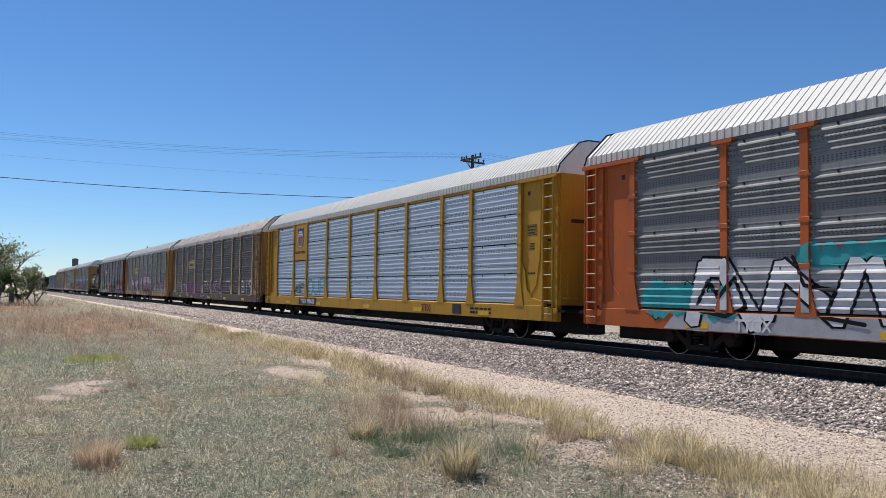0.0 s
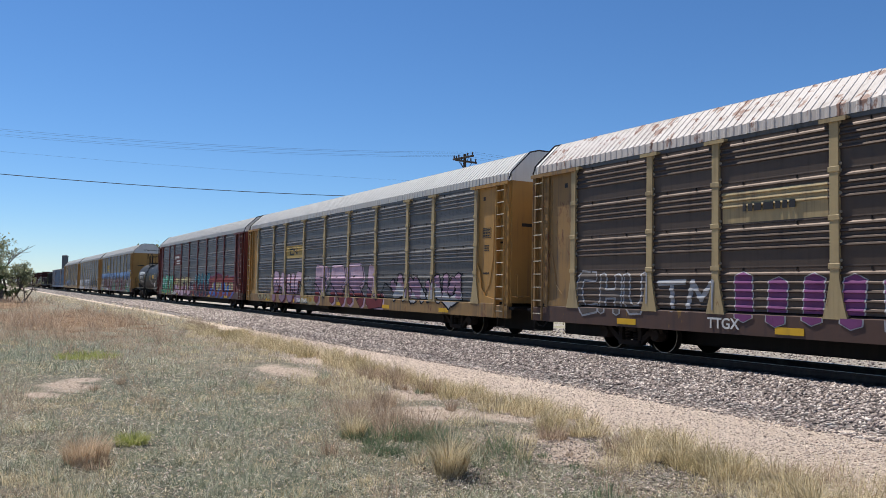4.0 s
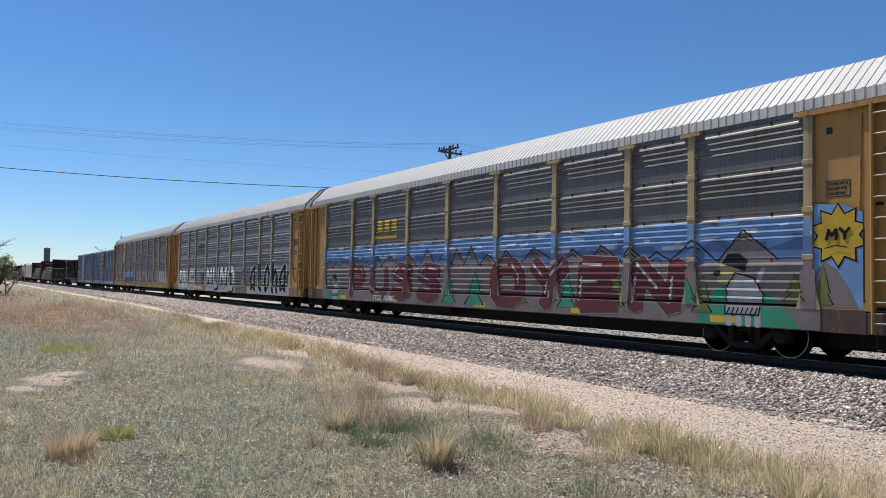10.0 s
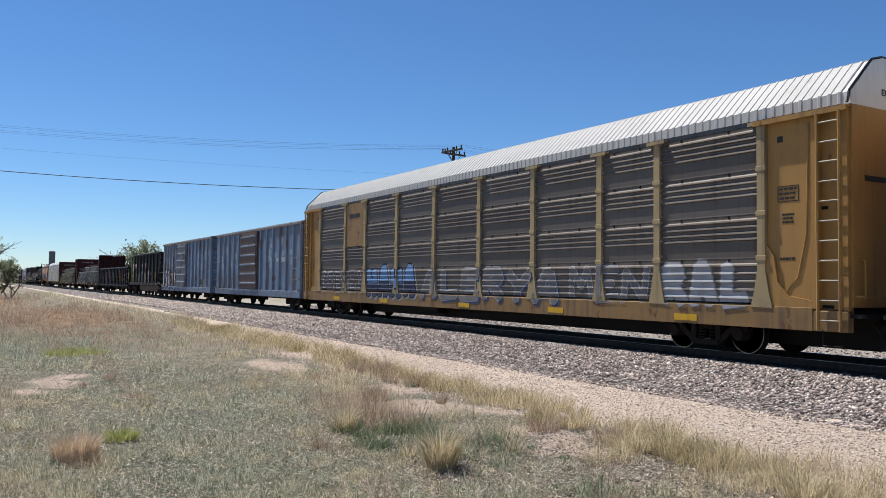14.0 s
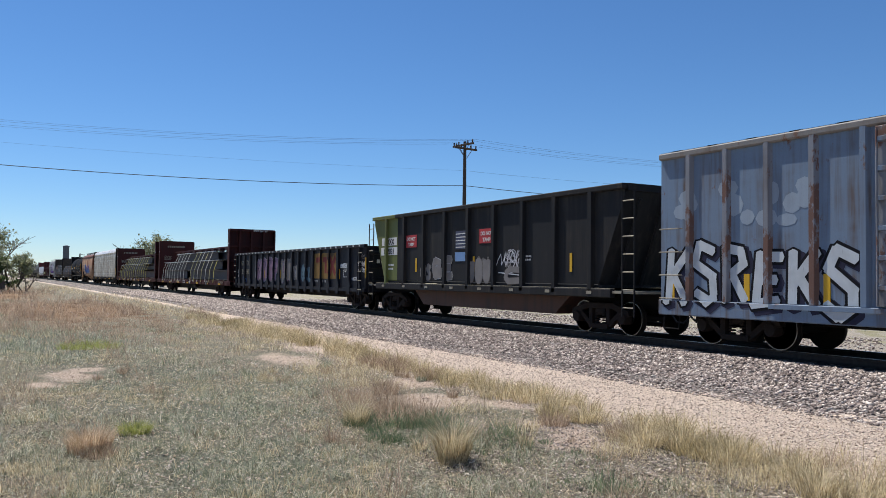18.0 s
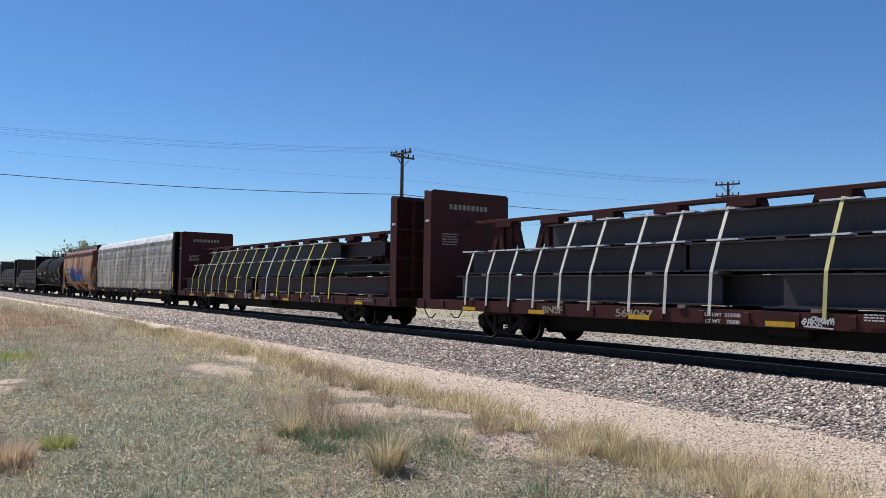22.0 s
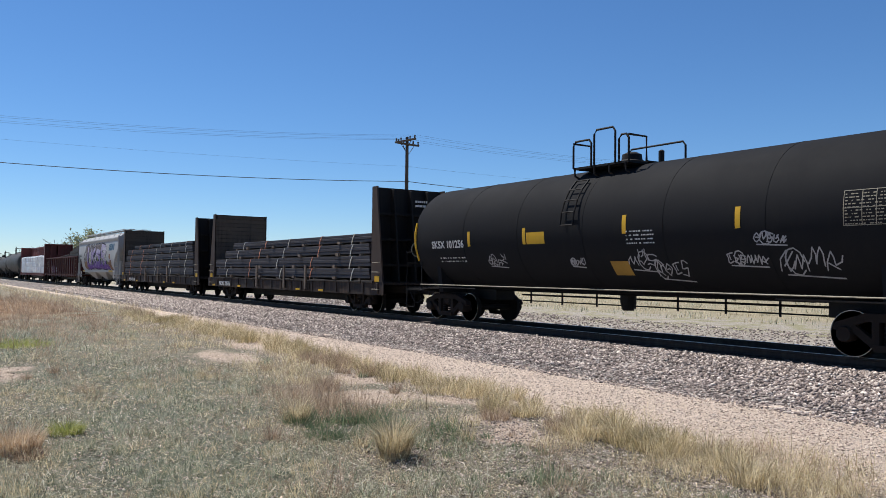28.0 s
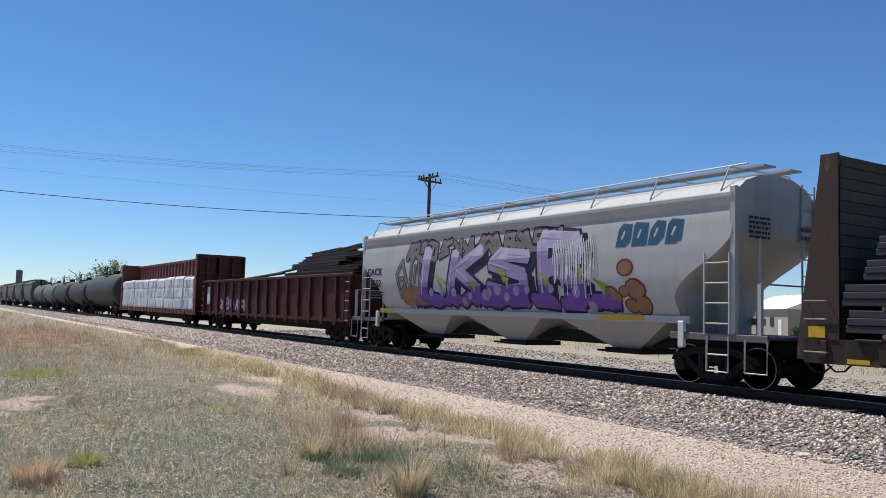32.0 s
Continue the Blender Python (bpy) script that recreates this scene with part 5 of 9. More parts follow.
tag(car, RACK, "MEN", 5.7, 8.6, 0.95, 1.9, [P["dust"]], P["silver"], 86, 0.24, 0.03)
tag(car, RACK, "RAL", 8.9, 11.4, 0.9, 2.0, [P["silver"]], P["dust"], 85, 0.4, 0.03)


# ---- flat sided cars ----
BOXBLUE = coat("faded_blue_grey_paint", (0.15, 0.21, 0.295), amount=0.8, dirt=(0.105, 0.08, 0.07), rust=(0.14, 0.075, 0.05), rusty=0.26)
BOXDOOR = coat("rusted_door_paint", (0.203, 0.217, 0.247), amount=0.6, dirt=(0.1, 0.08, 0.07), rust=(0.14, 0.075, 0.055), rusty=0.62)
BOXROOF = coat("dark_roof_edge", (0.10, 0.085, 0.075), amount=0.5)
COALBLACK = coat("black_gondola_paint", (0.0135, 0.014, 0.0155), amount=0.4, dirt=(0.05, 0.043, 0.036), rough=0.65, spec=0.2)
OLIVE = coat("olive_green_paint", (0.115, 0.135, 0.035), amount=0.45, dirt=(0.08, 0.07, 0.04), rust=(0.16, 0.08, 0.03), rusty=0.1)
NAVY = coat("blue_black_paint", (0.011, 0.0125, 0.018), amount=0.4, dirt=(0.05, 0.045, 0.04), rough=0.6, spec=0.2)
BEAMRED = coat("dark_red_paint", (0.062, 0.016, 0.014), amount=0.5, dirt=(0.03, 0.02, 0.018), rough=0.65, spec=0.2)
BEAMGREY = coat("primed_steel_beam", (0.046, 0.041, 0.047), amount=0.5, dirt=(0.06, 0.05, 0.043), rough=0.6, metal=0.1)
BEAMBROWN = coat("brown_steel_beam", (0.062, 0.038, 0.041), amount=0.6, dirt=(0.06, 0.04, 0.033), rough=0.65, metal=0.1)
FLATBROWN = coat("rusty_flatcar_paint", (0.026, 0.019, 0.016), amount=0.8, dirt=(0.075, 0.045, 0.03), rust=(0.13, 0.10, 0.075), rusty=0.12, rough=0.75)
DARKPLANK = coat("tarred_decking", (0.03, 0.025, 0.022), amount=0.6, dirt=(0.085, 0.07, 0.058), rough=0.85)


BOXRAIL = coat("pale_worn_rail", (0.20, 0.19, 0.18), amount=0.6, dirt=(0.13, 0.09, 0.07), rust=(0.16, 0.09, 0.06), rusty=0.3)


def weathered_timber():
    """Grey-brown boards, each of its own tone."""
    m, n, l, b = nodes_of("grey_brown_timber")
    o = n.new("ShaderNodeObjectInfo")
    grain = noise_node(n, l, stretch(n, l, (14, 2.5, 14)), 1.0, 5, 0.7)
    blot = noise_node(n, l, stretch(n, l, (1, 1, 1)), 3.0, 4)
    c = mix(n, l, o.outputs["Random"], (0.085, 0.064, 0.048), (0.24, 0.185, 0.14))
    c = mix(n, l, ramp(n, l, grain, 0.45, 0.75), c, (0.045, 0.034, 0.027))
    c = mix(n, l, ramp(n, l, blot, 0.55, 0.8), c, (0.075, 0.05, 0.035))
    l.new(c, b.inputs["Base Color"])
    b.inputs["Roughness"].default_value = 0.88
    bump(n, l, b, grain, 0.5, 0.01)
    return m


PLANK = weathered_timber()
STRAPY = coat("yellow_strap", (0.62, 0.55, 0.10), amount=0.2)
WRAPWHITE = coat("white_plastic_wrap", (0.68, 0.68, 0.69), amount=0.55, dirt=(0.26, 0.26, 0.27), rough=0.35)
STRAPD = coat("dull_yellow_strap", (0.50, 0.46, 0.20), amount=0.3)
STRAPW = coat("pale_strap", (0.58, 0.56, 0.50), amount=0.3)
STRAPO = coat("orange_strap", (0.62, 0.27, 0.17), amount=0.3)
HOPWHITE = coat("pale_grey_hopper_paint", (0.40, 0.40, 0.393), amount=0.3, dirt=(0.28, 0.26, 0.24), rough=0.5)
HOPRUST = coat("rust_streaked_paint", (0.40, 0.235, 0.135), amount=1.0, dirt=(0.21, 0.085, 0.042), rust=(0.22, 0.085, 0.04), rusty=0.40)
HOPROOF = coat("brown_red_roof", (0.16, 0.055, 0.035), amount=0.5)
HOPDARK = coat("dull_grey_hopper_paint", (0.13, 0.128, 0.125), amount=0.6)
TANKDULL = coat("dull_grey_tank_paint", (0.05, 0.052, 0.05), amount=0.5, rough=0.6)
TANKPALE = coat("pale_tank_paint", (0.13, 0.133, 0.13), amount=0.4, rough=0.6)


def flat_cells(half, y, z0, z1):
    return [(-half, half, z0, y, z1, y)]


def brake_pipe(car, a, b, z=0.62, y=1.15):
    """Pipe slung along the far side on hangers."""
    g = Geo().tube([(a, y, z), (b, y, z)], 0.018, 6)
    n = max(2, int((b - a) / 1.6))
    for i in range(n):
        x = a + (b - a) * (i + 0.5) / n
        g.tube([(x - 0.09, y, z + 0.28), (x - 0.09, y, z - 0.13), (x + 0.09, y, z - 0.13), (x + 0.09, y, z + 0.28)], 0.016, 5)
    part("brake_pipe", g, BLACKIRON, car)
    part("brake_cylinder", Geo().lathe([(-0.5, 0.06), (-0.45, 0.17), (0.4, 0.17), (0.45, 0.06)], -0.75, 0.66, 14, cx=0), BLACKIRON, car, smooth=True)


def boxcar(s, label, door_m, doors, rust_posts):
    car = railcar("boxcar", s, label)
    h = 7.6
    part("body", Geo().box(-h, h, -1.38, 1.38, 0.95, 4.22), BOXBLUE, car)
    part("side_sill", Geo().box(-h, h, -1.46, 1.46, 0.62, 0.96, c=0.02), BOXBLUE, car)
    part("top_rail", Geo().box(-h, h, -1.46, 1.46, 4.16, 4.31, c=0.03), BOXRAIL, car, "pale weathered roof rail")
    g = Geo().prism([(-1.42, 4.32), (1.42, 4.32), (0.0, 4.46)], -h, h)
    part("roof", g, BOXROOF, car)
    for i in range(15):
        x = -7.1 + i * 14.2 / 14
        part("roof_rib", Geo().prism([(-1.44, 4.325), (1.44, 4.325), (0.7, 4.45), (0, 4.52), (-0.7, 4.45)], x - 0.12, x + 0.12), BOXROOF, car)
    d0, d1 = doors
    xs = [h - 0.05 - i * 1.02 for i in range(40)]
    for x in xs:
        if x < -h or d0 - 0.2 < x < d1 + 0.2:
            continue
        for k in (-1, 1):
            y = k * 1.38
            g = Geo().prism([(x - 0.11, y), (x + 0.11, y), (x + 0.055, y + k * 0.085), (x - 0.055, y + k * 0.085)], 0.96, 4.18, "z")
            part("side_post", g, BOXDOOR if (k < 0 and ((rust_posts and x < d0 - 0.5) or int(x * 7.3) % 3 == 0)) else BOXBLUE, car)
    door = part("sliding_door", Geo().box(d0, d1, -1.475, -1.40, 0.98, 4.14, c=0.01), door_m, car, "rusting sliding door")
    for i in range(6):
        z = 1.25 + i * 0.52
        part("door_beam", Geo().prism([(-1.475, z), (-1.53, z + 0.02), (-1.53, z + 0.09), (-1.475, z + 0.11)], d0 + 0.04, d1 - 0.04), BOXBLUE, door)
    for x in (d0 + 0.05, d1 - 0.05):
        part("door_rod", Geo().tube([(x, -1.52, 1.0), (x, -1.52, 4.1)], 0.022, 6), BOXDOOR, door)
    part("door_track", Geo().box(d0 - 2.2, d1 + 0.3, -1.50, -1.45, 0.86, 0.95), BOXBLUE, car)
    for e in (-1, 1):
        for i in range(7):
            z = 1.15 + i * 0.42
            x0, x1 = sorted((e * h, e * (h + 0.07)))
            part("end_rib", Geo().prism([(e * h, z), (e * (h + 0.075), z + 0.1), (e * (h + 0.075), z + 0.2), (e * h, z + 0.3)], -1.3, 1.3, "y"), BOXBLUE, car)
        for i in range(4):
            z = 1.0 + i * 0.52
            part("ladder_rung", Geo().tube([(e * 6.9, -1.45, z), (e * 6.9, -1.54, z), (e * 7.5, -1.54, z), (e * 7.5, -1.45, z)], 0.014, 5), LEDGE, car)
        part("end_ladder", Geo().tube([(e * 7.7, -0.95, 0.9), (e * 7.78, -0.95, 2.4), (e * 7.78, -0.55, 2.4), (e * 7.7, -0.55, 0.9)], 0.016, 5), BOXBLUE, car)
        part("step", Geo().tube([(e * 7.0, -1.42, 0.65), (e * 7.0, -1.44, 0.32), (e * 7.45, -1.44, 0.32), (e * 7.45, -1.42, 0.65)], 0.018, 5), BLACKIRON, car)
    part("centre_sill", Geo().box(-7.4, 7.4, -0.3, 0.3, 0.5, 0.95), BLACKIRON, car)
    running_gear(car, 7.65, (-5.75, 5.75))
    brake_pipe(car, -4, 4)
    return car


def scuffs(car, cells, seed, n, x0, x1, z0, z1, m):
    """Brushed-over patches of paler paint."""
    rnd = random.Random(seed)
    for j in range(n):
        x, z, w, hh = rnd.uniform(x0, x1), rnd.uniform(z0, z1), rnd.uniform(0.25, 0.6), rnd.uniform(0.25, 0.5)
        blob = [(x + w * 0.5 * math.cos(a) * rnd.uniform(0.9, 1.0), z + hh * 0.5 * math.sin(a)) for a in [i * 0.785 for i in range(8)]]
        part("paint_patch", paint(cells, [blob], 0.0012 + 0.0002 * j), m, car, "brushed-over pale paint")


BOXPALE = coat("buffed_paint", (0.26, 0.32, 0.39), amount=0.3)
BOXCELLS = flat_cells(7.6, -1.382, 0.97, 4.15) + [(-7.6, 7.6, 0.64, -1.462, 0.95, -1.462)]
car = boxcar(-233.9, "faded blue-grey boxcar with a brown rusted sliding door", coat("brown_door_paint", (0.13, 0.075, 0.055), amount=0.6, rust=(0.2, 0.2, 0.22), rusty=0.15), (-2.2, 0.9), False)
scuffs(car, BOXCELLS, 3, 16, 1.5, 7, 2.2, 3.6, BOXPALE)
scuffs(car, BOXCELLS, 4, 10, -7, -3, 2.2, 3.4, BOXPALE)
piece(car, BOXCELLS, -7.4, -3.0, 0.66, 1.9, 8, [P["dust"]], P["dust"], 91, thick=0.06)
letters("MB   500", 0.34, 4.6, -1.39, 2.4, LETTERWHITE, car, "car_number")
part("reflector", Geo().box(6.55, 6.68, -1.395, -1.384, 1.0, 1.9), PIPEYEL, car)
car = boxcar(-250.4, "faded blue-grey boxcar with rust streaks and graffiti", BOXDOOR, (-2.4, 0.75), True)
scuffs(car, BOXCELLS, 5, 12, 3.5, 7, 2.2, 3.3, BOXPALE)
scuffs(car, BOXCELLS, 6, 14, -7.2, -3, 2.6, 3.4, BOXPALE)
tag(car, BOXCELLS, "KSREKS", -7.5, -2.7, 0.68, 2.3, [P["mist"]], P["black"], 92, 0.24, 0.06, back=P["ink"], drop=0.09, jitter=0.16)
for x, z, w in ((2.1, 1.35, 0.35), (3.1, 1.3, 0.5), (4.0, 1.4, 0.5)):
    tag(car, BOXCELLS, "D", x, x + w, z, z + 0.5, [P["mustard"] if x > 3 else P["silver"]], P["ink"], int(x * 9), 0.3, 0.015)
scribble(car, BOXCELLS, 2.6, 1.1, 0.7, 0.5, P["black"], 5, 0.018)
for x in (-7.25, -5.2, -3.4, 2.3, 4.3, 5.7):
    part("reflector", Geo().box(x - 0.07, x + 0.07, -1.395, -1.384, 1.0, 1.55), PIPEYEL, car)
part("placard_frame", Geo().box(4.6, 5.15, -1.395, -1.384, 1.15, 1.5), LETTERBLACK, car)

RUSTSILL = coat("rust_brown_paint", (0.085, 0.042, 0.03), amount=0.6, dirt=(0.04, 0.03, 0.026))
# tall gondola with sloping ends
car = railcar("tall_gondola_car", -266.5, "black tall gondola car with one olive green end panel")
h, zt = 7.25, 3.72
slope = [(-h, zt), (h, zt), (h, zt - 0.25), (h - 0.95, 1.28), (-h + 0.95, 1.28), (-h, zt - 0.25)]
for k in (-1, 1):
    part("side_sheet", Geo().prism([(-h + 2.05, zt), (h, zt), (h, zt - 0.25), (h - 0.95, 1.28), (-h + 2.05, 1.28)], k * 1.34, k * 1.36, "y"), COALBLACK, car)
    part("green_side_sheet", Geo().prism([(-h, zt), (-h + 2.05, zt), (-h + 2.05, 1.28), (-h + 0.95, 1.28), (-h, zt - 0.25)], k * 1.34, k * 1.362, "y"), OLIVE, car, "olive green side sheet")
    part("top_rail", Geo().box(-h + 2.0, h + 0.02, min(k * 1.30, k * 1.47), max(k * 1.30, k * 1.47), zt - 0.08, zt + 0.06, c=0.02), COALBLACK, car)
    part("green_top_rail", Geo().box(-h - 0.02, -h + 1.999, min(k * 1.30, k * 1.47), max(k * 1.30, k * 1.47), zt - 0.08, zt + 0.06, c=0.02), OLIVE, car)
    for i in range(9):
        x = -h + 1.2 + i * (2 * h - 2.4) / 8
        part("side_post", Geo().prism([(x - 0.09, k * 1.36), (x + 0.09, k * 1.36), (x + 0.07, k * 1.47), (x - 0.07, k * 1.47)], 1.05, zt - 0.07, "z"), OLIVE if i == 0 else COALBLACK, car)
    part("side_sill", Geo().box(-h + 0.4, h - 0.4, min(k * 1.3, k * 1.47), max(k * 1.3, k * 1.47), 0.95, 1.17, c=0.02), COALBLACK, car)
    part("sill_ledge", Geo().box(-h + 0.42, h - 0.42, min(k * 1.3, k * 1.465), max(k * 1.3, k * 1.465), 1.171, 1.185), LEDGE, car, "pale sill ledge")
for e in (-1, 1):
    m = OLIVE if e < 0 else COALBLACK
    part("slope_sheet", Geo().prism([(e * h, zt), (e * (h - 0.04), zt), (e * (h - 1.0), 1.28), (e * (h - 0.95), 1.24)], -1.335, 1.335, "y"), m, car, "sloping end sheet")
    part("end_rail", Geo().box(min(e * (h - 0.1), e * (h + 0.06)), max(e * (h - 0.1), e * (h + 0.06)), -1.3, 1.3, zt - 0.12, zt + 0.06), m, car)
    for y in (-0.8, 0, 0.8):
        part("end_post", Geo().tube([(e * (h - 0.9), y, 1.2), (e * (h - 0.02), y, zt - 0.3)], 0.05, 6), m, car)
    part("end_platform", Geo().box(min(e * 6.1, e * 7.75), max(e * 6.1, e * 7.75), -1.4, 1.4, 1.06, 1.12), LEDGE, car)
    ladder(car, e * 7.45, -1.42, 0.5, 3.55, 0.42, COALBLACK, 7)
part("floor", Geo().box(-6.4, 6.4, -1.33, 1.33, 1.2, 1.26), COALBLACK, car)
part("centre_sill", Geo().prism([(-4.6, 0.95), (-3.9, 0.42), (3.9, 0.42), (4.6, 0.95)], -0.9, 0.9, "y"), RUSTSILL, car, "deep brown centre sill")
part("draft_sill", Geo().box(-7.7, 7.7, -0.3, 0.3, 0.66, 1.05), BLACKIRON, car)
C12 = flat_cells(7.2, -1.363, 1.2, 3.6)
part("number_patch", Geo().box(-6.55, -5.25, -1.372, -1.365, 2.62, 2.92), LETTERWHITE, car)
letters("ROXX", 0.30, -5.9, -1.378, 2.66, LETTERBLACK, car, "car_number")
part("number_patch", Geo().box(-6.62, -5.2, -1.372, -1.365, 2.25, 2.55), LETTERWHITE, car)
letters("882031", 0.30, -5.9, -1.378, 2.29, LETTERBLACK, car, "car_number")
RED = coat("red_sign_paint", (0.42, 0.035, 0.04), amount=0.2)
for x in (-4.05, 1.05):
    part("warning_sign", Geo().box(x - 0.42, x + 0.42, -1.375, -1.364, 2.5, 2.95), RED, car, "red warning panel")
    letters("DO NOT", 0.17, x, -1.380, 2.75, LETTERWHITE, car, "warning_text")
    letters("TAMP", 0.17, x, -1.380, 2.55, LETTERWHITE, car, "warning_text")
part("emblem_square", Geo().box(-0.85, -0.1, -1.374, -1.364, 2.35, 2.95), P["slate"], car, "blue and white emblem square")
for i in range(5):
    part("emblem_stripe", Geo().box(-0.83, -0.12, -1.379, -1.3745, 2.40 + 0.11 * i, 2.43 + 0.11 * i), LETTERWHITE, car)
part("emblem_label", Geo().box(-0.88, -0.05, -1.374, -1.364, 1.95, 2.25), P["sky"], car)
bars(car, -6.2, -1.364, 1.65, 0.7, 0.3, 2, LETTERWHITE, seed=9)
bars(car, 2.9, -1.364, 1.9, 0.5, 0.2, 2, LETTERWHITE, seed=10)
tag(car, C12, "OS", -3.3, -2.5, 1.25, 1.95, [P["dust"]], P["loam"], 95, 0.4, 0.02)
tag(car, C12, "UOU", -0.1, 1.3, 1.22, 2.05, [P["dust"]], P["loam"], 96, 0.46, 0.02)
tag(car, C12, "C", 2.0, 3.0, 1.22, 1.8, [P["dust"]], P["loam"], 97, 0.44, 0.02)
scribble(car, C12, 2.0, 1.85, 1.0, 0.45, P["silver"], 98, 0.03)
tag(car, C12, "GE", -2.45, -1.0, 1.25, 2.15, [P["dust"]], P["silver"], 93, 0.4, 0.02)
piece(car, C12, 0.4, 1.6, 1.25, 2.1, 4, [P["loam"]], P["dust"], 94, thick=0.12)
scribble(car, C12, 1.6, 1.5, 1.3, 0.8, P["white"], 6, 0.03)
for x in (-3.65, 0.3, 5.2):
    part("reflector", Geo().box(x - 0.05, x + 0.05, -1.376, -1.365, 1.6, 2.1), PIPEYEL, car)
for i in range(8):
    part("sill_mark", Geo().box(-6.3 + 1.75 * i, -6.1 + 1.75 * i, -1.478, -1.471, 1.03, 1.11), LEDGE, car)
running_gear(car, 7.7, (-6.0, 6.0))


def evenly(h, n):
    return [-h + 0.25 + i * (2 * h - 0.5) / (n - 1) for i in range(n)]


def gondola(s, h, m, label, posts, z0=0.78, zt=2.68):
    car = railcar("gondola_car", s, label)
    for k in (-1, 1):
        part("side_sheet", Geo().box(-h, h, min(k * 1.33, k * 1.36), max(k * 1.33, k * 1.36), z0 + 0.1, zt), m, car)
        part("top_rail", Geo().box(-h, h, min(k * 1.31, k * 1.47), max(k * 1.31, k * 1.47), zt - 0.06, zt + 0.07, c=0.02), m, car)
        part("side_sill", Geo().box(-h, h, min(k * 1.3, k * 1.44), max(k * 1.3, k * 1.44), z0, z0 + 0.14), m, car)
        for x in posts:
            part("side_post", Geo().prism([(x - 0.13, z0 - 0.12), (x + 0.13, z0 - 0.12), (x + 0.2, z0 + 0.25), (x + 0.09, z0 + 0.5), (x + 0.09, zt - 0.05), (x - 0.09, zt - 0.05), (x - 0.09, z0 + 0.5), (x - 0.2, z0 + 0.25)], k * 1.36, k * 1.46, "y"), m, car)
    for e in (-1, 1):
        part("end_sheet", Geo().box(min(e * (h - 0.05), e * (h + 0.03)), max(e * (h - 0.05), e * (h + 0.03)), -1.36, 1.36, z0, zt), m, car)
        for z in (1.2, 1.75, 2.3):
            part("end_rib", Geo().prism([(e * h, z), (e * (h + 0.12), z + 0.05), (e * (h + 0.12), z + 0.15), (e * h, z + 0.2)], -1.3, 1.3, "y"), m, car)
        ladder(car, e * (h - 0.3), -1.52, z0 - 0.1, zt - 0.1, 0.42, m, 5)
    part("floor", Geo().box(-h, h, -1.33, 1.33, z0 + 0.12, z0 + 0.2), BLACKIRON, car)
    part("centre_sill", Geo().box(-h + 0.1, h - 0.1, -0.3, 0.3, 0.45, 0.9), BLACKIRON, car)
    return car


GPOSTS = [-9.5, -8.8, -7.8, -6.6, -5.4, -4.27, -3.26, -2.25, -1.25, -0.25, 0.75, 1.74, 2.76, 3.74, 4.7, 5.76, 6.86, 8.12, 9.2]
car = gondola(-284.35, 9.8, NAVY, "blue-black gondola car with pale graffiti and an orange panel", GPOSTS)
C13 = flat_cells(9.8, -1.363, 0.9, 2.6) + [(x - 0.09, x + 0.09, 1.28, -1.463, 2.6, -1.463) for x in GPOSTS]
for i in range(30):
    part("rim_marker", Geo().box(-9.3 + i * 0.64, -9.18 + i * 0.64, -1.476, -1.471, 2.66, 2.73), LETTERWHITE, car)
tag(car, C13, "KDRF", -5.35, -1.45, 1.05, 2.42, [P["pink"], P["mauve"], P["mauve"]], P["silver"], 101, 0.42, 0.035, jitter=0.03, gleam=P["ink"])
tag(car, C13, "LN", -1.2, 0.55, 1.05, 2.4, [P["tanpale"], P["dust"], P["dust"]], P["silver"], 102, 0.40, 0.03, back=P["mauve"], drop=0.06)
tag(car, C13, "YB", 0.85, 1.62, 1.2, 1.95, [P["dust"]], P["ink"], 103, 0.36, 0.025, back=P["silver"], drop=0.05)
# round drowsy mask and two letters in pale blue
mask = [(2.33 + 0.33 * math.cos(k * 0.524), 1.55 + 0.46 * math.sin(k * 0.524)) for k in range(12)]
part("graffiti_mask", paint(C13, [mask], 0.006), P["verdigris"], car, "pale blue sprayed round mask")
scrawl(car, C13, mask + mask[:1], 0.045, P["ink"], lift=0.01)
for a in ((2.12, 1.62), (2.38, 1.62)):
    scrawl(car, C13, [a, (a[0] + 0.07, a[1] - 0.04), (a[0] + 0.15, a[1])], 0.03, P["ink"], lift=0.01)
scrawl(car, C13, [(2.2, 1.36), (2.3, 1.43), (2.42, 1.36)], 0.03, P["ink"], lift=0.01)
tag(car, C13, "CL", 2.6, 3.42, 1.08, 1.9, [P["slate"], P["verdigris"]], P["ink"], 104, 0.42, 0.03)
part("orange_panel", paint(C13, [[(3.84, 1.3), (6.68, 1.3), (6.68, 2.47), (3.84, 2.47)]], 0.003), P["ochre"], car, "orange painted field")
for k, marks in enumerate(([((4.05, 2.17), (4.82, 2.17)), ((4.43, 2.17), (4.43, 1.55))], [((4.95, 2.17), (5.66, 2.17)), ((5.3, 2.17), (5.3, 1.55))], [((5.82, 2.28), (6.45, 1.5)), ((6.45, 2.28), (5.82, 1.5))])):
    part("panel_mark", paint(C13, [stroke(a, b, 0.24, 0.0) for a, b in marks], 0.007), P["brick"], car, "faded red-brown painted mark")
for k in range(9):
    x = 5.7 + 0.1 * k
    scrawl(car, C13, [(x, 2.46), (x + random.uniform(-0.05, 0.08), 2.46 - random.uniform(0.06, 0.3))], 0.035, P["ink"], lift=0.012)
for body, x in (("WHAT", 4.2), ("IS", 4.95), ("LIFE?", 5.36)):
    letters(body, 0.13, x, -1.37, 1.13, P["silver"], car, "sprayed_writing", 1.25)
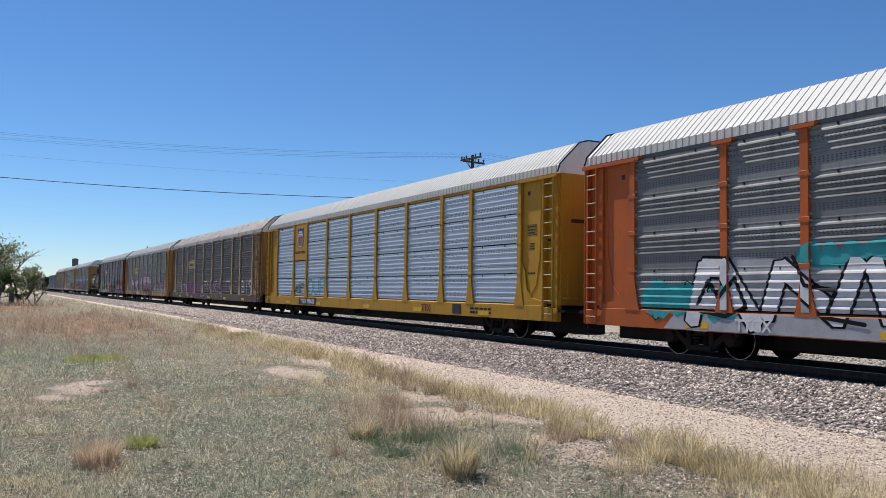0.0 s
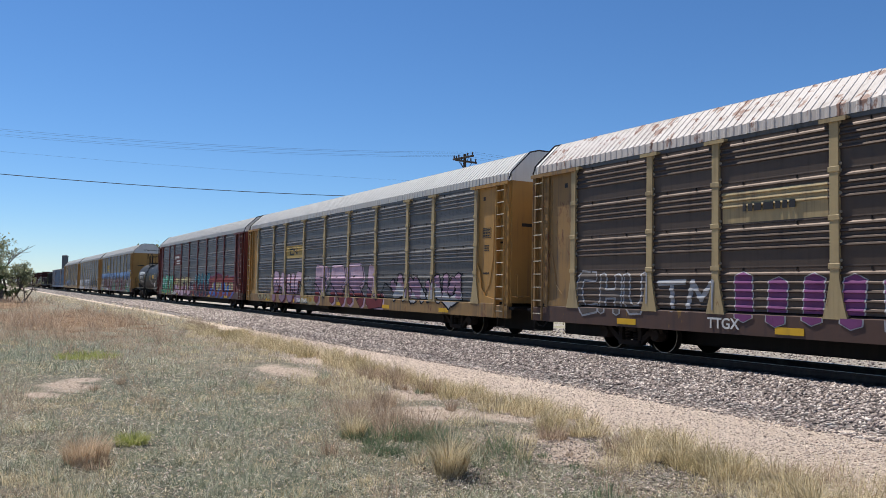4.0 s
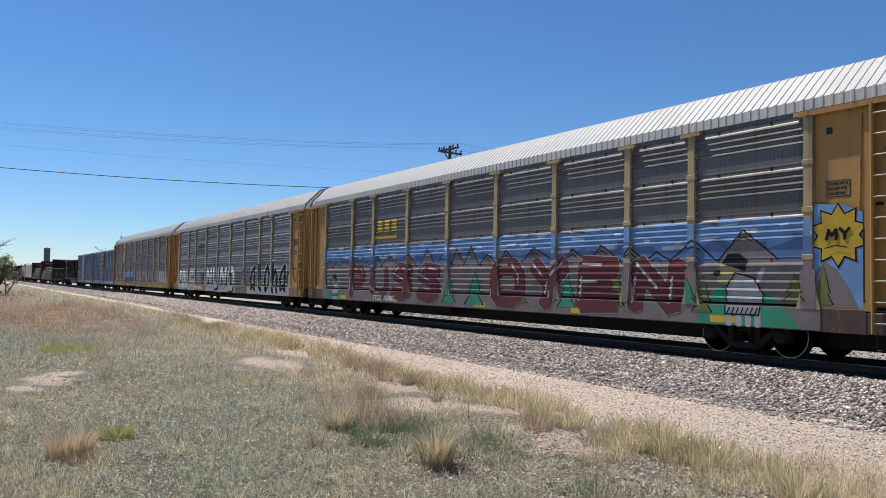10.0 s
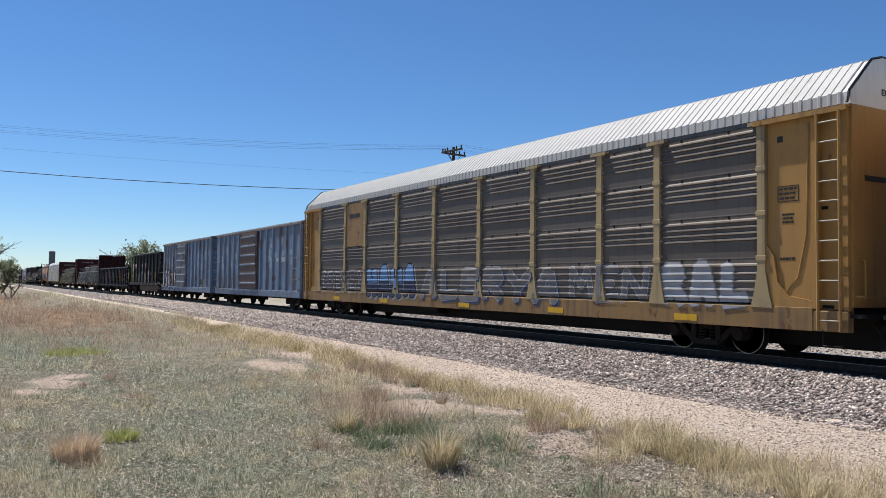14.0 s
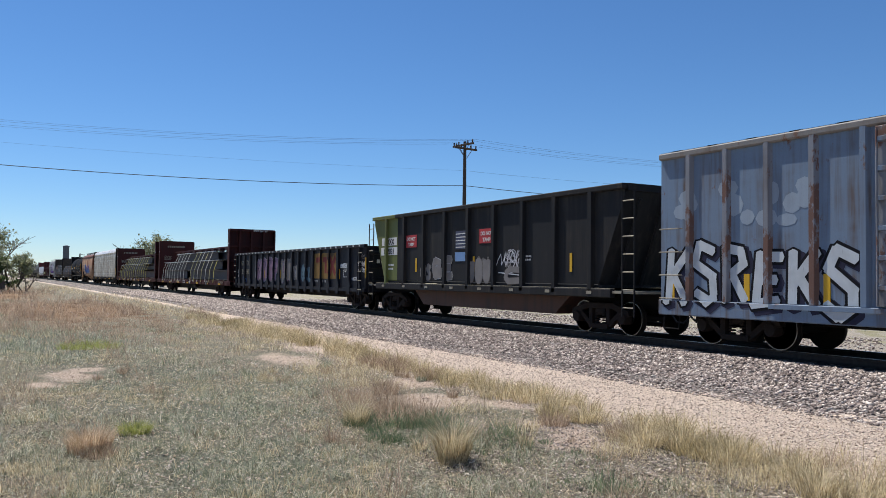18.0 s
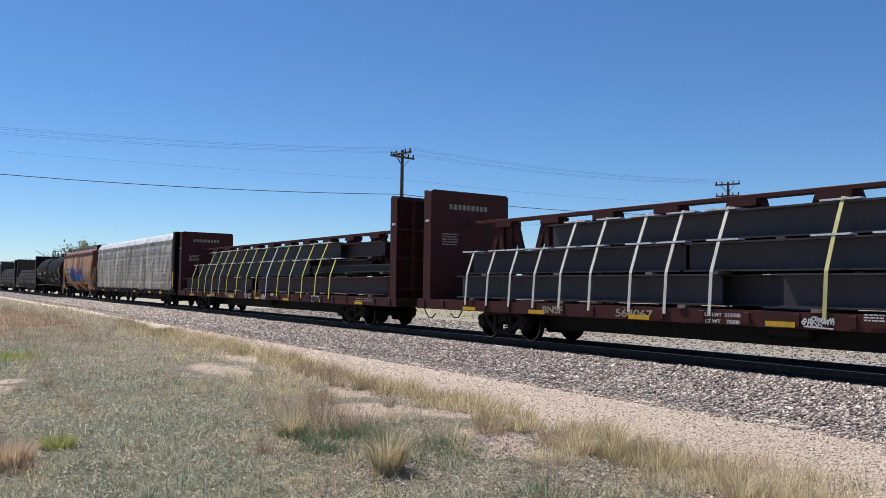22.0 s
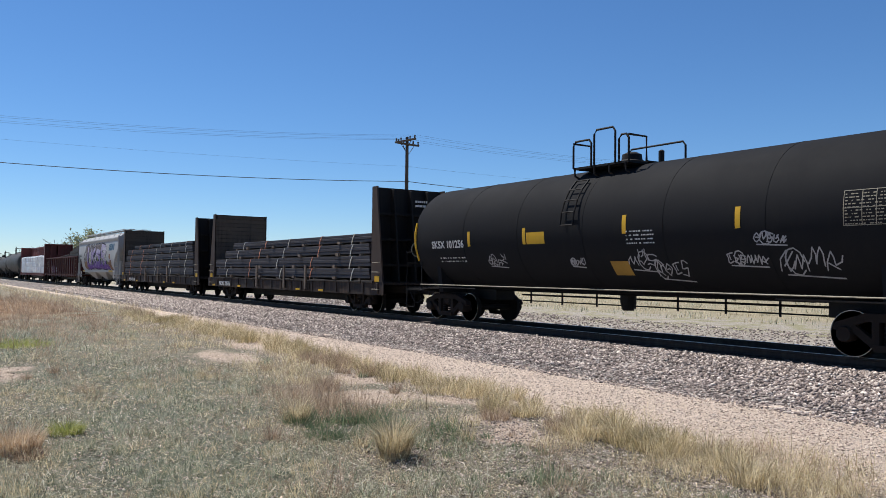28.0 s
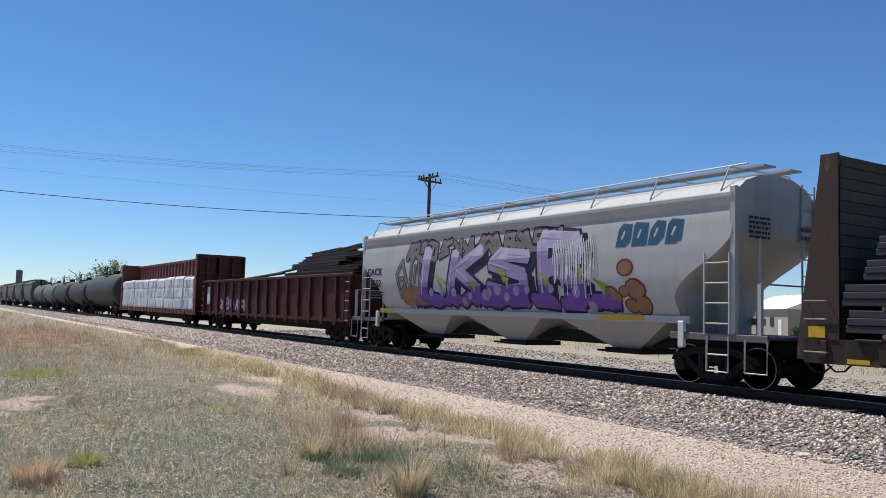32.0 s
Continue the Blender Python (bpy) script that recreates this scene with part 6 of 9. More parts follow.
scribble(car, C13, 7.05, 1.78, 0.8, 0.22, P["mist"], 7, 0.035)
scrawl(car, C13, [(7.42, 1.39), (7.85, 1.39), (7.85, 1.69), (7.42, 1.69), (7.42, 1.39)], 0.022, LETTERWHITE, "data_box", 0.006)
bars(car, 7.55, -1.364, 1.6, 0.2, 0.12, 2, LETTERWHITE, seed=18)
scribble(car, C13, 9.22, 1.85, 0.5, 0.22, P["white"], 8, 0.03)
scribble(car, C13, 9.25, 1.6, 0.45, 0.22, P["white"], 19, 0.03)
scribble(car, C13, 9.3, 2.15, 0.35, 0.2, P["dust"], 29, 0.02)
scribble(car, C13, -9.45, 1.55, 0.34, 0.22, P["white"], 9, 0.025)
scribble(car, C13, -9.45, 1.3, 0.34, 0.2, P["white"], 39, 0.025)
scribble(car, C13, -8.3, 1.05, 0.8, 0.3, P["blue"], 49, 0.03)
for body, x, z in (("GN", -8.3, 2.02), ("TX", -7.3, 2.02), ("29", -8.3, 1.5), ("5417", -7.2, 1.5)):
    letters(body, 0.40, x, -1.37, z, LEDGE, car, "car_number", 1.0 if len(body) < 4 else 0.85)
letters("NSG20", 0.18, 8.62, -1.37, 1.25, LETTERWHITE, car, "stencil")
scrawl(car, C13, [(9.08 + 0.08 * math.cos(k * 0.7), 1.33 + 0.1 * math.sin(k * 0.7)) for k in range(9)], 0.02, LETTERWHITE, "round_stencil", 0.006)
bars(car, 9.835, -0.9, 1.9, 1.2, 0.3, 1, LETTERWHITE, along="y", seed=13)
for x in (9.76, 3.5, -1.1, -3.9, 0.62, 6.98):
    part("reflector", Geo().box(x - 0.05, x + 0.05, -1.38, -1.364, 1.3 if x < 9 else 1.35, 1.72 if x < 9 else 2.2), PIPEYEL, car)
brake_pipe(car, -6, 6, 0.6)
running_gear(car, 10.0, (-8.3, 8.3))


# ---- centre-beam flats with bulkheads ----
def bulkhead(car, e, x, m, zt=4.42, depth=0.4, w=1.43, wordmark=None, number=None, far=1.6):
    """Steel end wall: plate, side flanges and outer stiffeners. x: inner face."""
    a, b = sorted((e * x, e * (x + 0.05)))
    wall = part("bulkhead", Geo().prism([(-w, 1.0), (far, 1.0), (far, zt - 0.06), (far - 0.1, zt), (-w + 0.1, zt), (-w, zt - 0.06)], a, b), m, car, "tall steel bulkhead with outer stiffeners")
    a, b = sorted((e * (x + 0.05), e * (x + depth)))
    for y in (-w, far - 0.05):
        part("flange", Geo().prism([(a, 0.95), (b, 0.95), (b, zt - 0.10), ((a + b) / 2, zt - 0.02), (a, zt - 0.01)], y, y + 0.05, "y"), m, wall)
    for y in (-0.72, 0.05, 0.85):
        part("stiffener", Geo().box(a, b - 0.06, y - 0.05, y + 0.05, 1.0, zt - 0.06), m, wall)
    for z in (1.35, 2.35, 3.3, zt - 0.10):
        part("crossbar", Geo().box(a, b - 0.10, -w + 0.05, far - 0.05, z - 0.05, z + 0.05), m, wall)
    if number:
        letters(number, 0.17, e * (x + depth - 0.09), 0.62, zt - 0.16, LETTERWHITE, car, "car_number", along="y")
    if wordmark:
        rnd = random.Random(wordmark)
        for i in range(9):
            part("wordmark_bar", Geo().box(-x + 0.001 if e < 0 else x - 0.006, -x + 0.006 if e < 0 else x - 0.001, -0.75 + 0.17 * i, -0.63 + 0.17 * i, zt - 0.58, zt - 0.42), LEDGE, car)
        bars(car, -x + 0.001, -1.0, 2.7, 0.6, 0.4, 5, LEDGE, along="y", seed=wordmark)
    return wall


def deck(car, h, m, z0=0.74, z1=1.04, ribs=24):
    g = Geo()
    for k in (-1, 1):
        y = k * 1.44
        g.prism([(y, z0), (y, z1), (y - k * 0.12, z1), (y - k * 0.12, z1 - 0.05), (y - k * 0.03, z1 - 0.05), (y - k * 0.03, z0 + 0.05), (y - k * 0.12, z0 + 0.05), (y - k * 0.12, z0)], -h, h)
    part("side_sill", g, m, car)
    part("deck", Geo().box(-h, h, -1.32, 1.32, z1 - 0.08, z1 - 0.005), m, car)
    part("centre_sill", Geo().prism([(-h, 0.72), (-h * 0.72, 0.72), (-h * 0.6, 0.34), (h * 0.6, 0.34), (h * 0.72, 0.72), (h, 0.72), (h, 0.98), (-h, 0.98)], -0.45, 0.45, "y"), BLACKIRON, car)
    for i in range(ribs):
        x = -h + 0.4 + i * (2 * h - 0.8) / (ribs - 1)
        part("stake_pocket", Geo().box(x - 0.06, x + 0.06, -1.475, -1.441, z0 + 0.04, z1 - 0.03, c=0.01), m, car)


def ibeam(a, b, y, z, hh, w):
    """I-section along x, bottom at z, centre at y."""
    t, s = 0.035, 0.02
    return Geo().prism([(y - w / 2, z), (y + w / 2, z), (y + w / 2, z + t), (y + s, z + t), (y + s, z + hh - t), (y + w / 2, z + hh - t), (y + w / 2, z + hh), (y - w / 2, z + hh), (y - w / 2, z + hh - t), (y - s, z + hh - t), (y - s, z + t), (y - w / 2, z + t)], a, b)


def strap(car, x, line, m, w=0.06, lean=0.0, name="load_strap"):
    n = len(line)
    vs = [(x + lean * i / (n - 1) + d, y, z) for i, (y, z) in enumerate(line) for d in (-w / 2, w / 2)]
    vs += [(a, b - 0.012, c + 0.012) for a, b, c in vs]
    k = 2 * n
    fs = [(2 * i, 2 * i + 1, 2 * i + 3, 2 * i + 2) for i in range(n - 1)] + [(k + 2 * i, k + 2 * i + 1, k + 2 * i + 3, k + 2 * i + 2) for i in range(n - 1)]
    fs += [(2 * i, 2 * i + 2, k + 2 * i + 2, k + 2 * i) for i in range(n - 1)] + [(2 * i + 1, 2 * i + 3, k + 2 * i + 3, k + 2 * i + 1) for i in range(n - 1)]
    return part(name, Geo().add(vs, fs), m, car)


def vee_truss(car, h, zt, m):
    """Broad posts, and in every bay a pair of braces that meet low down."""
    part("top_chord", Geo().box(-h, h, -0.13, 0.13, zt - 0.05, zt + 0.05, c=0.01), m, car)
    xs = [x for x in (0.5 + 2.02 * k for k in range(-6, 7)) if abs(x) < h - 0.3]
    for x in xs:
        for a, b in ((-0.30, -0.10), (0.14, 0.30)):
            part("truss_post", Geo().box(x + a, x + b, -0.09, 0.09, 1.0, zt - 0.05), m, car)
        part("post_web", Geo().box(x - 0.1, x + 0.14, -0.015, 0.015, 1.0, zt - 0.2), m, car)
        part("chord_block", Geo().box(x - 0.36, x + 0.36, -0.2, 0.2, zt - 0.2, zt - 0.052), m, car)
        for k in (-1, 1):
            a, b = x + k * 0.28, x + k * 0.93
            part("truss_brace", Geo().prism([(a, zt - 0.22), (a + k * 0.17, zt - 0.06), (b, 1.95), (b - k * 0.17, 1.95)], -0.06, 0.06, "y"), m, car)


def beam_flat(s, label, number, rows, straps, wm, top, wall_x=11.85):
    """rows: (x0, x1, y, z, height, width, material) of girders on the near side; top: reach of the upper tier."""
    car = railcar("centerbeam_car", s, label)
    deck(car, 12.3, BEAMRED)
    for e in (-1, 1):
        bulkhead(car, e, wall_x, BEAMRED, number=number if e > 0 else None, wordmark=wm if e < 0 else None)
        part("bulkhead_mark", Geo().box(e * (wall_x + 0.21) - 0.1, e * (wall_x + 0.21) + 0.1, -1.436, -1.431, 3.42, 3.49), LETTERWHITE, car)
    vee_truss(car, wall_x - 0.05, 3.40, BEAMRED)
    for a, b, y, z, hh, w, m in rows:
        part("steel_girder", ibeam(a, b, y, z, hh, w), m, car, "long steel girder")
        part("steel_girder", ibeam(a, b, -y, z, hh, w), m, car)
        for x in (a + 0.8, (a + b) / 2, b - 0.8):
            part("dunnage", Geo().box(x - 0.1, x + 0.1, y - w / 2 - 0.06, y + w / 2, z - 0.07, z - 0.004), PLANK, car)
    line = [(-0.3, 3.12), (-0.92, 3.12), (-1.20, 2.43), (-1.425, 1.77), (-1.47, 0.9)]
    for x, m in straps:
        upper = top[0] < x < top[1]
        strap(car, x + 0.08, line if upper else [(-0.5, 2.45)] + line[2:], m, 0.075, -0.08)
        d = random.uniform(-0.15, 0.15)
        if upper:
            part("edge_guard", Geo().box(x - 0.38 + d, x + 0.38 + d, -0.985, -0.8, 3.07, 3.105), WRAPWHITE, car)
        part("edge_guard", Geo().box(x - 0.38 - d, x + 0.38 - d, -1.235, -1.02, 2.42, 2.455), WRAPWHITE, car)
    for x in (-9.5, -6.6, -3.2, 0.2, 3.4, 6.4, 9.8):
        part("reflector", Geo().box(x - 0.3, x + 0.3, -1.482, -1.476, 0.76, 0.86), PIPEYEL, car)
    part("placard_frame", Geo().box(5.9, 6.6, -1.482, -1.4765, 0.76, 1.0), LETTERWHITE, car)
    part("placard", Geo().box(5.93, 6.57, -1.486, -1.4825, 0.785, 0.975), LETTERBLACK, car)
    letters(number[:4], 0.24, -6.0, -1.478, 0.80, LEDGE, car, "car_number", 1.4)
    letters(number[-6:], 0.24, -3.35, -1.478, 0.80, LEDGE, car, "car_number", 1.5)
    letters("LD LMT  215700", 0.10, -1.05, -1.478, 0.90, LETTERWHITE, car, "stencil", 1.2)
    letters("LT WT    70300", 0.10, -1.05, -1.478, 0.77, LETTERWHITE, car, "stencil", 1.2)
    scribble(car, flat_cells(11, -1.477, 0.74, 1.04), 0.62, 0.77, 0.6, 0.22, LETTERWHITE, wm, 0.025)
    bars(car, 1.75, -1.476, 0.92, 0.35, 0.14, 3, LETTERWHITE, seed=wm + 7)
    bars(car, 9.6, -1.476, 0.86, 1.2, 0.14, 2, LEDGE, seed=wm + 3)
    brake_pipe(car, -6, 6, 0.55)
    running_gear(car, 12.3, (-8.5, 8.5), 0.82)
    return car


G, BR = BEAMGREY, BEAMBROWN
beam_flat(-307.68, "dark red centre-beam flatcar loaded with strapped grey steel girders", "BNSF 564067",
          [(-10.2, -1.25, -1.18, 1.11, 0.63, 0.46, G), (0.1, 11.6, -1.18, 1.11, 0.63, 0.46, G), (-10.2, 11.5, -0.68, 1.11, 0.63, 0.46, G), (-9.9, -2.3, -1.0, 1.80, 0.60, 0.42, G), (-2.2, 8.8, -1.0, 1.80, 0.60, 0.42, G),
           (-8.4, 11.1, -0.55, 1.80, 0.60, 0.42, G), (-6.75, 6.6, -0.76, 2.46, 0.60, 0.40, G), (-6, 7.7, -0.36, 2.46, 0.58, 0.30, G)],
          [(-9.7 + i * 0.98, STRAPW) for i in range(5)] + [(-4.75, STRAPW), (-3.5, STRAPW), (-2.5, STRAPW), (-1.36, STRAPW), (1.05, STRAPD), (2.26, STRAPD), (3.32, STRAPW), (4.53, STRAPD), (5.75, STRAPW), (6.95, STRAPD), (8.14, STRAPY)], 3, (-6.7, 6.5), 11.6)
beam_flat(-333.58, "dark red centre-beam flatcar loaded with strapped brown and grey girders", "BNSF 564068",
          [(-11.4, -1.2, -1.18, 1.11, 0.62, 0.46, BR), (-0.4, 11.4, -1.18, 1.11, 0.62, 0.46, BR), (-11.4, 10.2, -0.68, 1.11, 0.62, 0.46, BR), (-9.8, 4.7, -1.0, 1.80, 0.64, 0.42, G), (4.8, 11.65, -0.92, 1.90, 0.27, 0.40, G),
           (-9.0, 9.0, -0.52, 1.80, 0.6, 0.40, BR), (-8.4, 6.95, -0.76, 2.50, 0.58, 0.40, G), (-8.0, 9.65, -0.34, 2.50, 0.56, 0.28, BR)],
          [(-9.6 + i * 1.12, STRAPY if i % 2 else STRAPD) for i in range(6)] + [(-2.6 + i * 1.25, STRAPW if i == 3 else STRAPD if i % 4 == 1 else STRAPY) for i in range(9)], 5, (-8.3, 6.9))


# ---- long load wrapped in clear film ----
def film_mat():
    m, n, l, b = nodes_of("lumber_wrap_film")
    vec = stretch(n, l, (1, 1, 1))
    s = n.new("ShaderNodeSeparateXYZ")
    l.new(vec, s.inputs[0])
    hang = noise_node(n, l, stretch(n, l, (1.0, 1.0, 0.3)), 1.3, 6, 0.65)
    crease = noise_node(n, l, stretch(n, l, (1.3, 1, 0.16)), 2.2, 6, 0.62)
    tone = mix(n, l, ramp(n, l, hang, 0.40, 0.60), (0.32, 0.245, 0.172), (0.465, 0.385, 0.30))
    # lumber courses and pack ends showing through
    edge = n.new("ShaderNodeMath")
    edge.operation = "PINGPONG"
    edge.inputs[1].default_value = 0.135
    wob = n.new("ShaderNodeMath")
    wob.operation = "MULTIPLY_ADD"
    wob.inputs[1].default_value = 0.05
    l.new(hang, wob.inputs[0])
    l.new(s.outputs["Z"], wob.inputs[2])
    l.new(wob.outputs[0], edge.inputs[0])
    line = n.new("ShaderNodeMath")
    line.operation = "MULTIPLY"
    l.new(ramp(n, l, edge.outputs[0], 0.022, 0.008), line.inputs[0])
    l.new(ramp(n, l, crease, 0.62, 0.42), line.inputs[1])
    tone = mix(n, l, line.outputs[0], tone, (0.11, 0.08, 0.058))
    # pale streaks along the folds: their glints put into the colour
    tone = mix(n, l, ramp(n, l, crease, 0.55, 0.68), tone, (0.68, 0.64, 0.58))
    l.new(tone, b.inputs["Base Color"])
    b.inputs["Roughness"].default_value = 0.34
    b.inputs["Specular IOR Level"].default_value = 0.8
    bump(n, l, b, hang, 1.0, 0.16)
    return m


FILM = film_mat()


def wrapped(car, x0, x1, z0, z1, y0, seed, m, name="wrapped_lumber", course=0.56, bundle=2.45, slope=0.16):
    """Film over stacked packs: hangs in folds, dips at the joints of the packs, rounded top edge."""
    prof = [(y0 + 0.02, z0)]
    nz = 26
    for i in range(nz + 1):
        prof.append((y0, z0 + (z1 - slope - z0) * i / nz))
    prof += [(y0 + 0.25 * slope, z1 - 0.38 * slope), (y0 + 0.1 + 0.4 * slope, z1), (y0 * 0.55, z1 + 0.06), (0.0, z1 + 0.09)]
    nx = int((x1 - x0) / 0.085)
    vs, w = [], len(prof)
    for i in range(nx + 1):
        x = x0 + (x1 - x0) * i / nx
        for j, (y, z) in enumerate(prof):
            f = noise.noise((x * 1.1 + z * 0.15 + seed, z * 0.3, 2)) * 0.07 - max(0, 0.14 - abs(noise.noise((x * 0.9 - z * 0.2, z * 0.2, seed + 7)))) * 0.35 - max(0, 0.10 - abs(noise.noise((x * 1.9 + z * 0.9, z * 0.6, seed + 3)))) * 0.3 + noise.noise((x * 5 + z * 2.2, z * 2.0, seed)) * 0.02
            q = abs(((z - z0) / course) % 1 - 0.5) * 2
            r = abs(((x - x0) / bundle) % 1 - 0.5) * 2
            dip = 0.045 * max(0, (q - 0.86) / 0.14) + 0.06 * max(0, (r - 0.95) / 0.05)
            end = 0.05 * noise.noise((x * 2.1, 9, seed)) if j == 0 else 0
            vs.append((x, y + f + dip if j < w - 3 else y, z + end + (0.05 * noise.noise((x * 1.7, y * 3, seed + 4)) if j >= w - 4 else 0)))
    fs = [(i * w + j, i * w + j + 1, (i + 1) * w + j + 1, (i + 1) * w + j) for i in range(nx) for j in range(w - 1)]
    # tops take the white material: sunlit top edge put into the colour
    sides, tops = [f for f in fs if f[0] % w < w - 5], [f for f in fs if f[0] % w >= w - 5]
    far = [(x, -y, z) for x, y, z in vs]
    g = Geo().add(vs, sides).add(vs, tops, 1).add(far, sides).add(far, tops, 1)
    for i in (0, nx):
        row = vs[i * w:(i + 1) * w]
        g.add(row + [(x, -y, z) for x, y, z in row[::-1]], [tuple(range(2 * w))])
    return part(name, g, [m, WRAPWHITE], car, "lumber packs wrapped in translucent film", True)


DARKRED = coat("blackened_red_paint", (0.012, 0.0085, 0.008), amount=0.5, dirt=(0.018, 0.014, 0.012), rough=0.7, spec=0.12)
car = railcar("centerbeam_car", -358.1, "dark centre-beam flatcar with a long load wrapped in pale film")
deck(car, 11.4, DARKRED, 0.76, 1.04)
for e in (-1, 1):
    bulkhead(car, e, 10.85, DARKRED, 4.50, 0.36)
wrapped(car, -10.6, 10.75, 0.98, 4.44, -1.44, 3, FILM, slope=0.42)
for x in (-7.9, -3.6, 2.0, 6.0, 8.6):
    part("reflector", Geo().box(x - 0.3, x + 0.3, -1.482, -1.476, 0.78, 0.90), PIPEYEL, car)
part("reflector", Geo().box(10.95, 11.1, -1.436, -1.431, 1.2, 2.1), PIPEYEL, car)
for i in range(13):
    part("winch", Geo().lathe([(-9.2 + i * 1.5, 0.05), (-9.0 + i * 1.5, 0.05)], -1.40, 0.70, 10), BLACKIRON, car)
brake_pipe(car, -6.5, 6.5, 0.55, -1.2)
running_gear(car, 11.5, (-8.5, 8.5), 0.82)


# ---- covered hoppers ----
def hopper(s, half, m, roof_m, label, pods=3, ribs=0, cut=1.75, top=4.46, knee=3.62, bend=1.25, chord_m=None, over=0.8, beam=False, end_m=None):
    car = railcar("covered_hopper_car", s, label)
    prof = [(1.20, 1.40), (1.40, 1.75), (1.47, 2.3), (1.48, 2.9), (1.44, 3.5), (1.36, 3.94)]
    roof = [(1.36, 3.94), (1.33, 4.02), (1.02, 4.26), (0.55, top - 0.04), (0.0, top)]

    def reach(z):
        k = max(0.0, min(1.0, (knee - z) / bend))
        return half - cut * (k * k * (3 - 2 * k))

    def shell(line, name, mat, label=""):
        dense = []
        for a, b in zip(line, line[1:]):
            dense += [(a[0] + (b[0] - a[0]) * t / 4, a[1] + (b[1] - a[1]) * t / 4) for t in range(4)]
        dense.append(line[-1])
        n, nx = len(dense), 24
        vs = []
        for sgn in (-1, 1):
            for i in range(nx + 1):
                for y, z in dense:
                    vs.append((reach(z) * (2 * i / nx - 1), sgn * y, z))
        fs = []
        for o in (0, n * (nx + 1)):
            fs += [(o + i * n + j, o + i * n + j + 1, o + (i + 1) * n + j + 1, o + (i + 1) * n + j) for i in range(nx) for j in range(n - 1)]
        for i in (0, nx):
            a, b = i * n, n * (nx + 1) + i * n
            fs += [(a + j, a + j + 1, b + j + 1, b + j) for j in range(n - 1)]
        part(name, Geo().add(vs, fs), mat, car, label, True)

    shell(prof, "body", m)
    shell(roof, "roof", roof_m)
    for k in (-1, 1):
        part("top_chord", Geo().prism([(k * 1.385, 3.66), (k * 1.47, 3.90), (k * 1.47, 3.97), (k * 1.33, 4.0), (k * 1.33, 3.66)], -half, half), chord_m or m, car)
    # roof walk on brackets
    for y in (-0.45, 0.45):
        g = Geo().box(-half + 0.1, half + 0.15, y - 0.2, y + 0.2, top + 0.12, top + 0.16)
        part("running_board", g, roof_m, car)
    if beam:
        # steel beam on short legs beside the hatches
        for y in (-0.86, 0.82):
            part("walk_beam", Geo().box(-half + 0.2, half - 0.2, y, y + 0.05, top - 0.02, top + 0.14, c=0.01), HOPDARK, car, "grey steel roof-walk beam")
            for i in range(9):
                x = -half + 0.25 + i * (2 * half - 0.6) / 8
                part("walk_leg", Geo().box(x, x + 0.12, y - 0.02, y + 0.035, 4.2, top + 0.16), HOPDARK, car)
    n = 0 if beam else 9
    for i in range(n):
        x = -half + 0.4 + i * (2 * half - 0.8) / (n - 1)
        part("walk_bracket", Geo().tube([(x, -1.30, 4.05), (x, -1.02, top + 0.13), (x, 1.02, top + 0.13), (x, 1.30, 4.05)], 0.022, 5), roof_m, car)
    if not beam:
        part("walk_rail", Geo().tube([(-half + 0.2, -0.98, top + 0.15), (half, -0.98, top + 0.15)], 0.022, 5), roof_m, car)
    for i in range(ribs):
        x = -half + 1.9 + i * (2 * half - 3.8) / max(1, ribs - 1)
        part("side_rib", Geo().tube([(x, -y - 0.005, z) for y, z in prof], 0.014, 5), m, car)
    # discharge pods
    w = (2 * (half - cut) - 0.2) / pods
    for i in range(pods):
        c = -half + cut + 0.1 + w * (i + 0.5)
        a, b = w * 0.47, 0.42
        top_, bot = [(c - a, -1.2), (c + a, -1.2), (c + a, 1.2), (c - a, 1.2)], [(c - b, -0.5), (c + b, -0.5), (c + b, 0.5), (c - b, 0.5)]
        g = Geo().add([(x, y, 1.42) for x, y in top_] + [(x, y, 0.62) for x, y in bot], [(0, 1, 5, 4), (1, 2, 6, 5), (2, 3, 7, 6), (3, 0, 4, 7), (4, 5, 6, 7)])
        part("hopper_pod", g, m, car, "funnel-shaped discharge hopper")
        part("outlet_gate", Geo().box(c - 0.6, c + 0.6, -0.65, 0.65, 0.5, 0.63).tube([(c - 0.7, -0.8, 0.55), (c + 0.7, -0.8, 0.55)], 0.03, 6), BLACKIRON, car)
    part("side_sill", Geo().box(-half + cut - 0.3, half - cut + 0.3, -1.30, -1.18, 1.28, 1.44).box(-half + cut - 0.3, half - cut + 0.3, 1.18, 1.30, 1.28, 1.44), m, car)
    part("centre_sill", Geo().box(-half - 1.2, half + 0.75, -0.28, 0.28, 0.68, 1.0), BLACKIRON, car)
    for e in (-1, 1):
        part("end_platform", Geo().box(min(e * (half - cut - 0.1), e * (half + over)), max(e * (half - cut - 0.1), e * (half + over)), -1.42, 1.42, 1.02, 1.07, c=0.01), end_m or HOPDARK, car)
        part("end_sill", Geo().box(min(e * (half - cut - 0.1), e * (half + over)), max(e * (half - cut - 0.1), e * (half + over)), -1.45, -1.38, 0.96 if over > 0.5 else 0.84, 1.10 if over > 0.5 else 1.32, c=0.01), end_m or HOPDARK, car)
        for y in (-1.38, 1.38):
            part("corner_post", Geo().box(e * half - 0.06, e * half + 0.06, y - 0.07, y + 0.05, 1.1, 4.1, c=0.012), m, car)
            part("end_post", Geo().box(e * (half + over - 0.2) - 0.04, e * (half + over - 0.2) + 0.04, y - 0.04, y + 0.04, 1.1, 2.1), m, car)
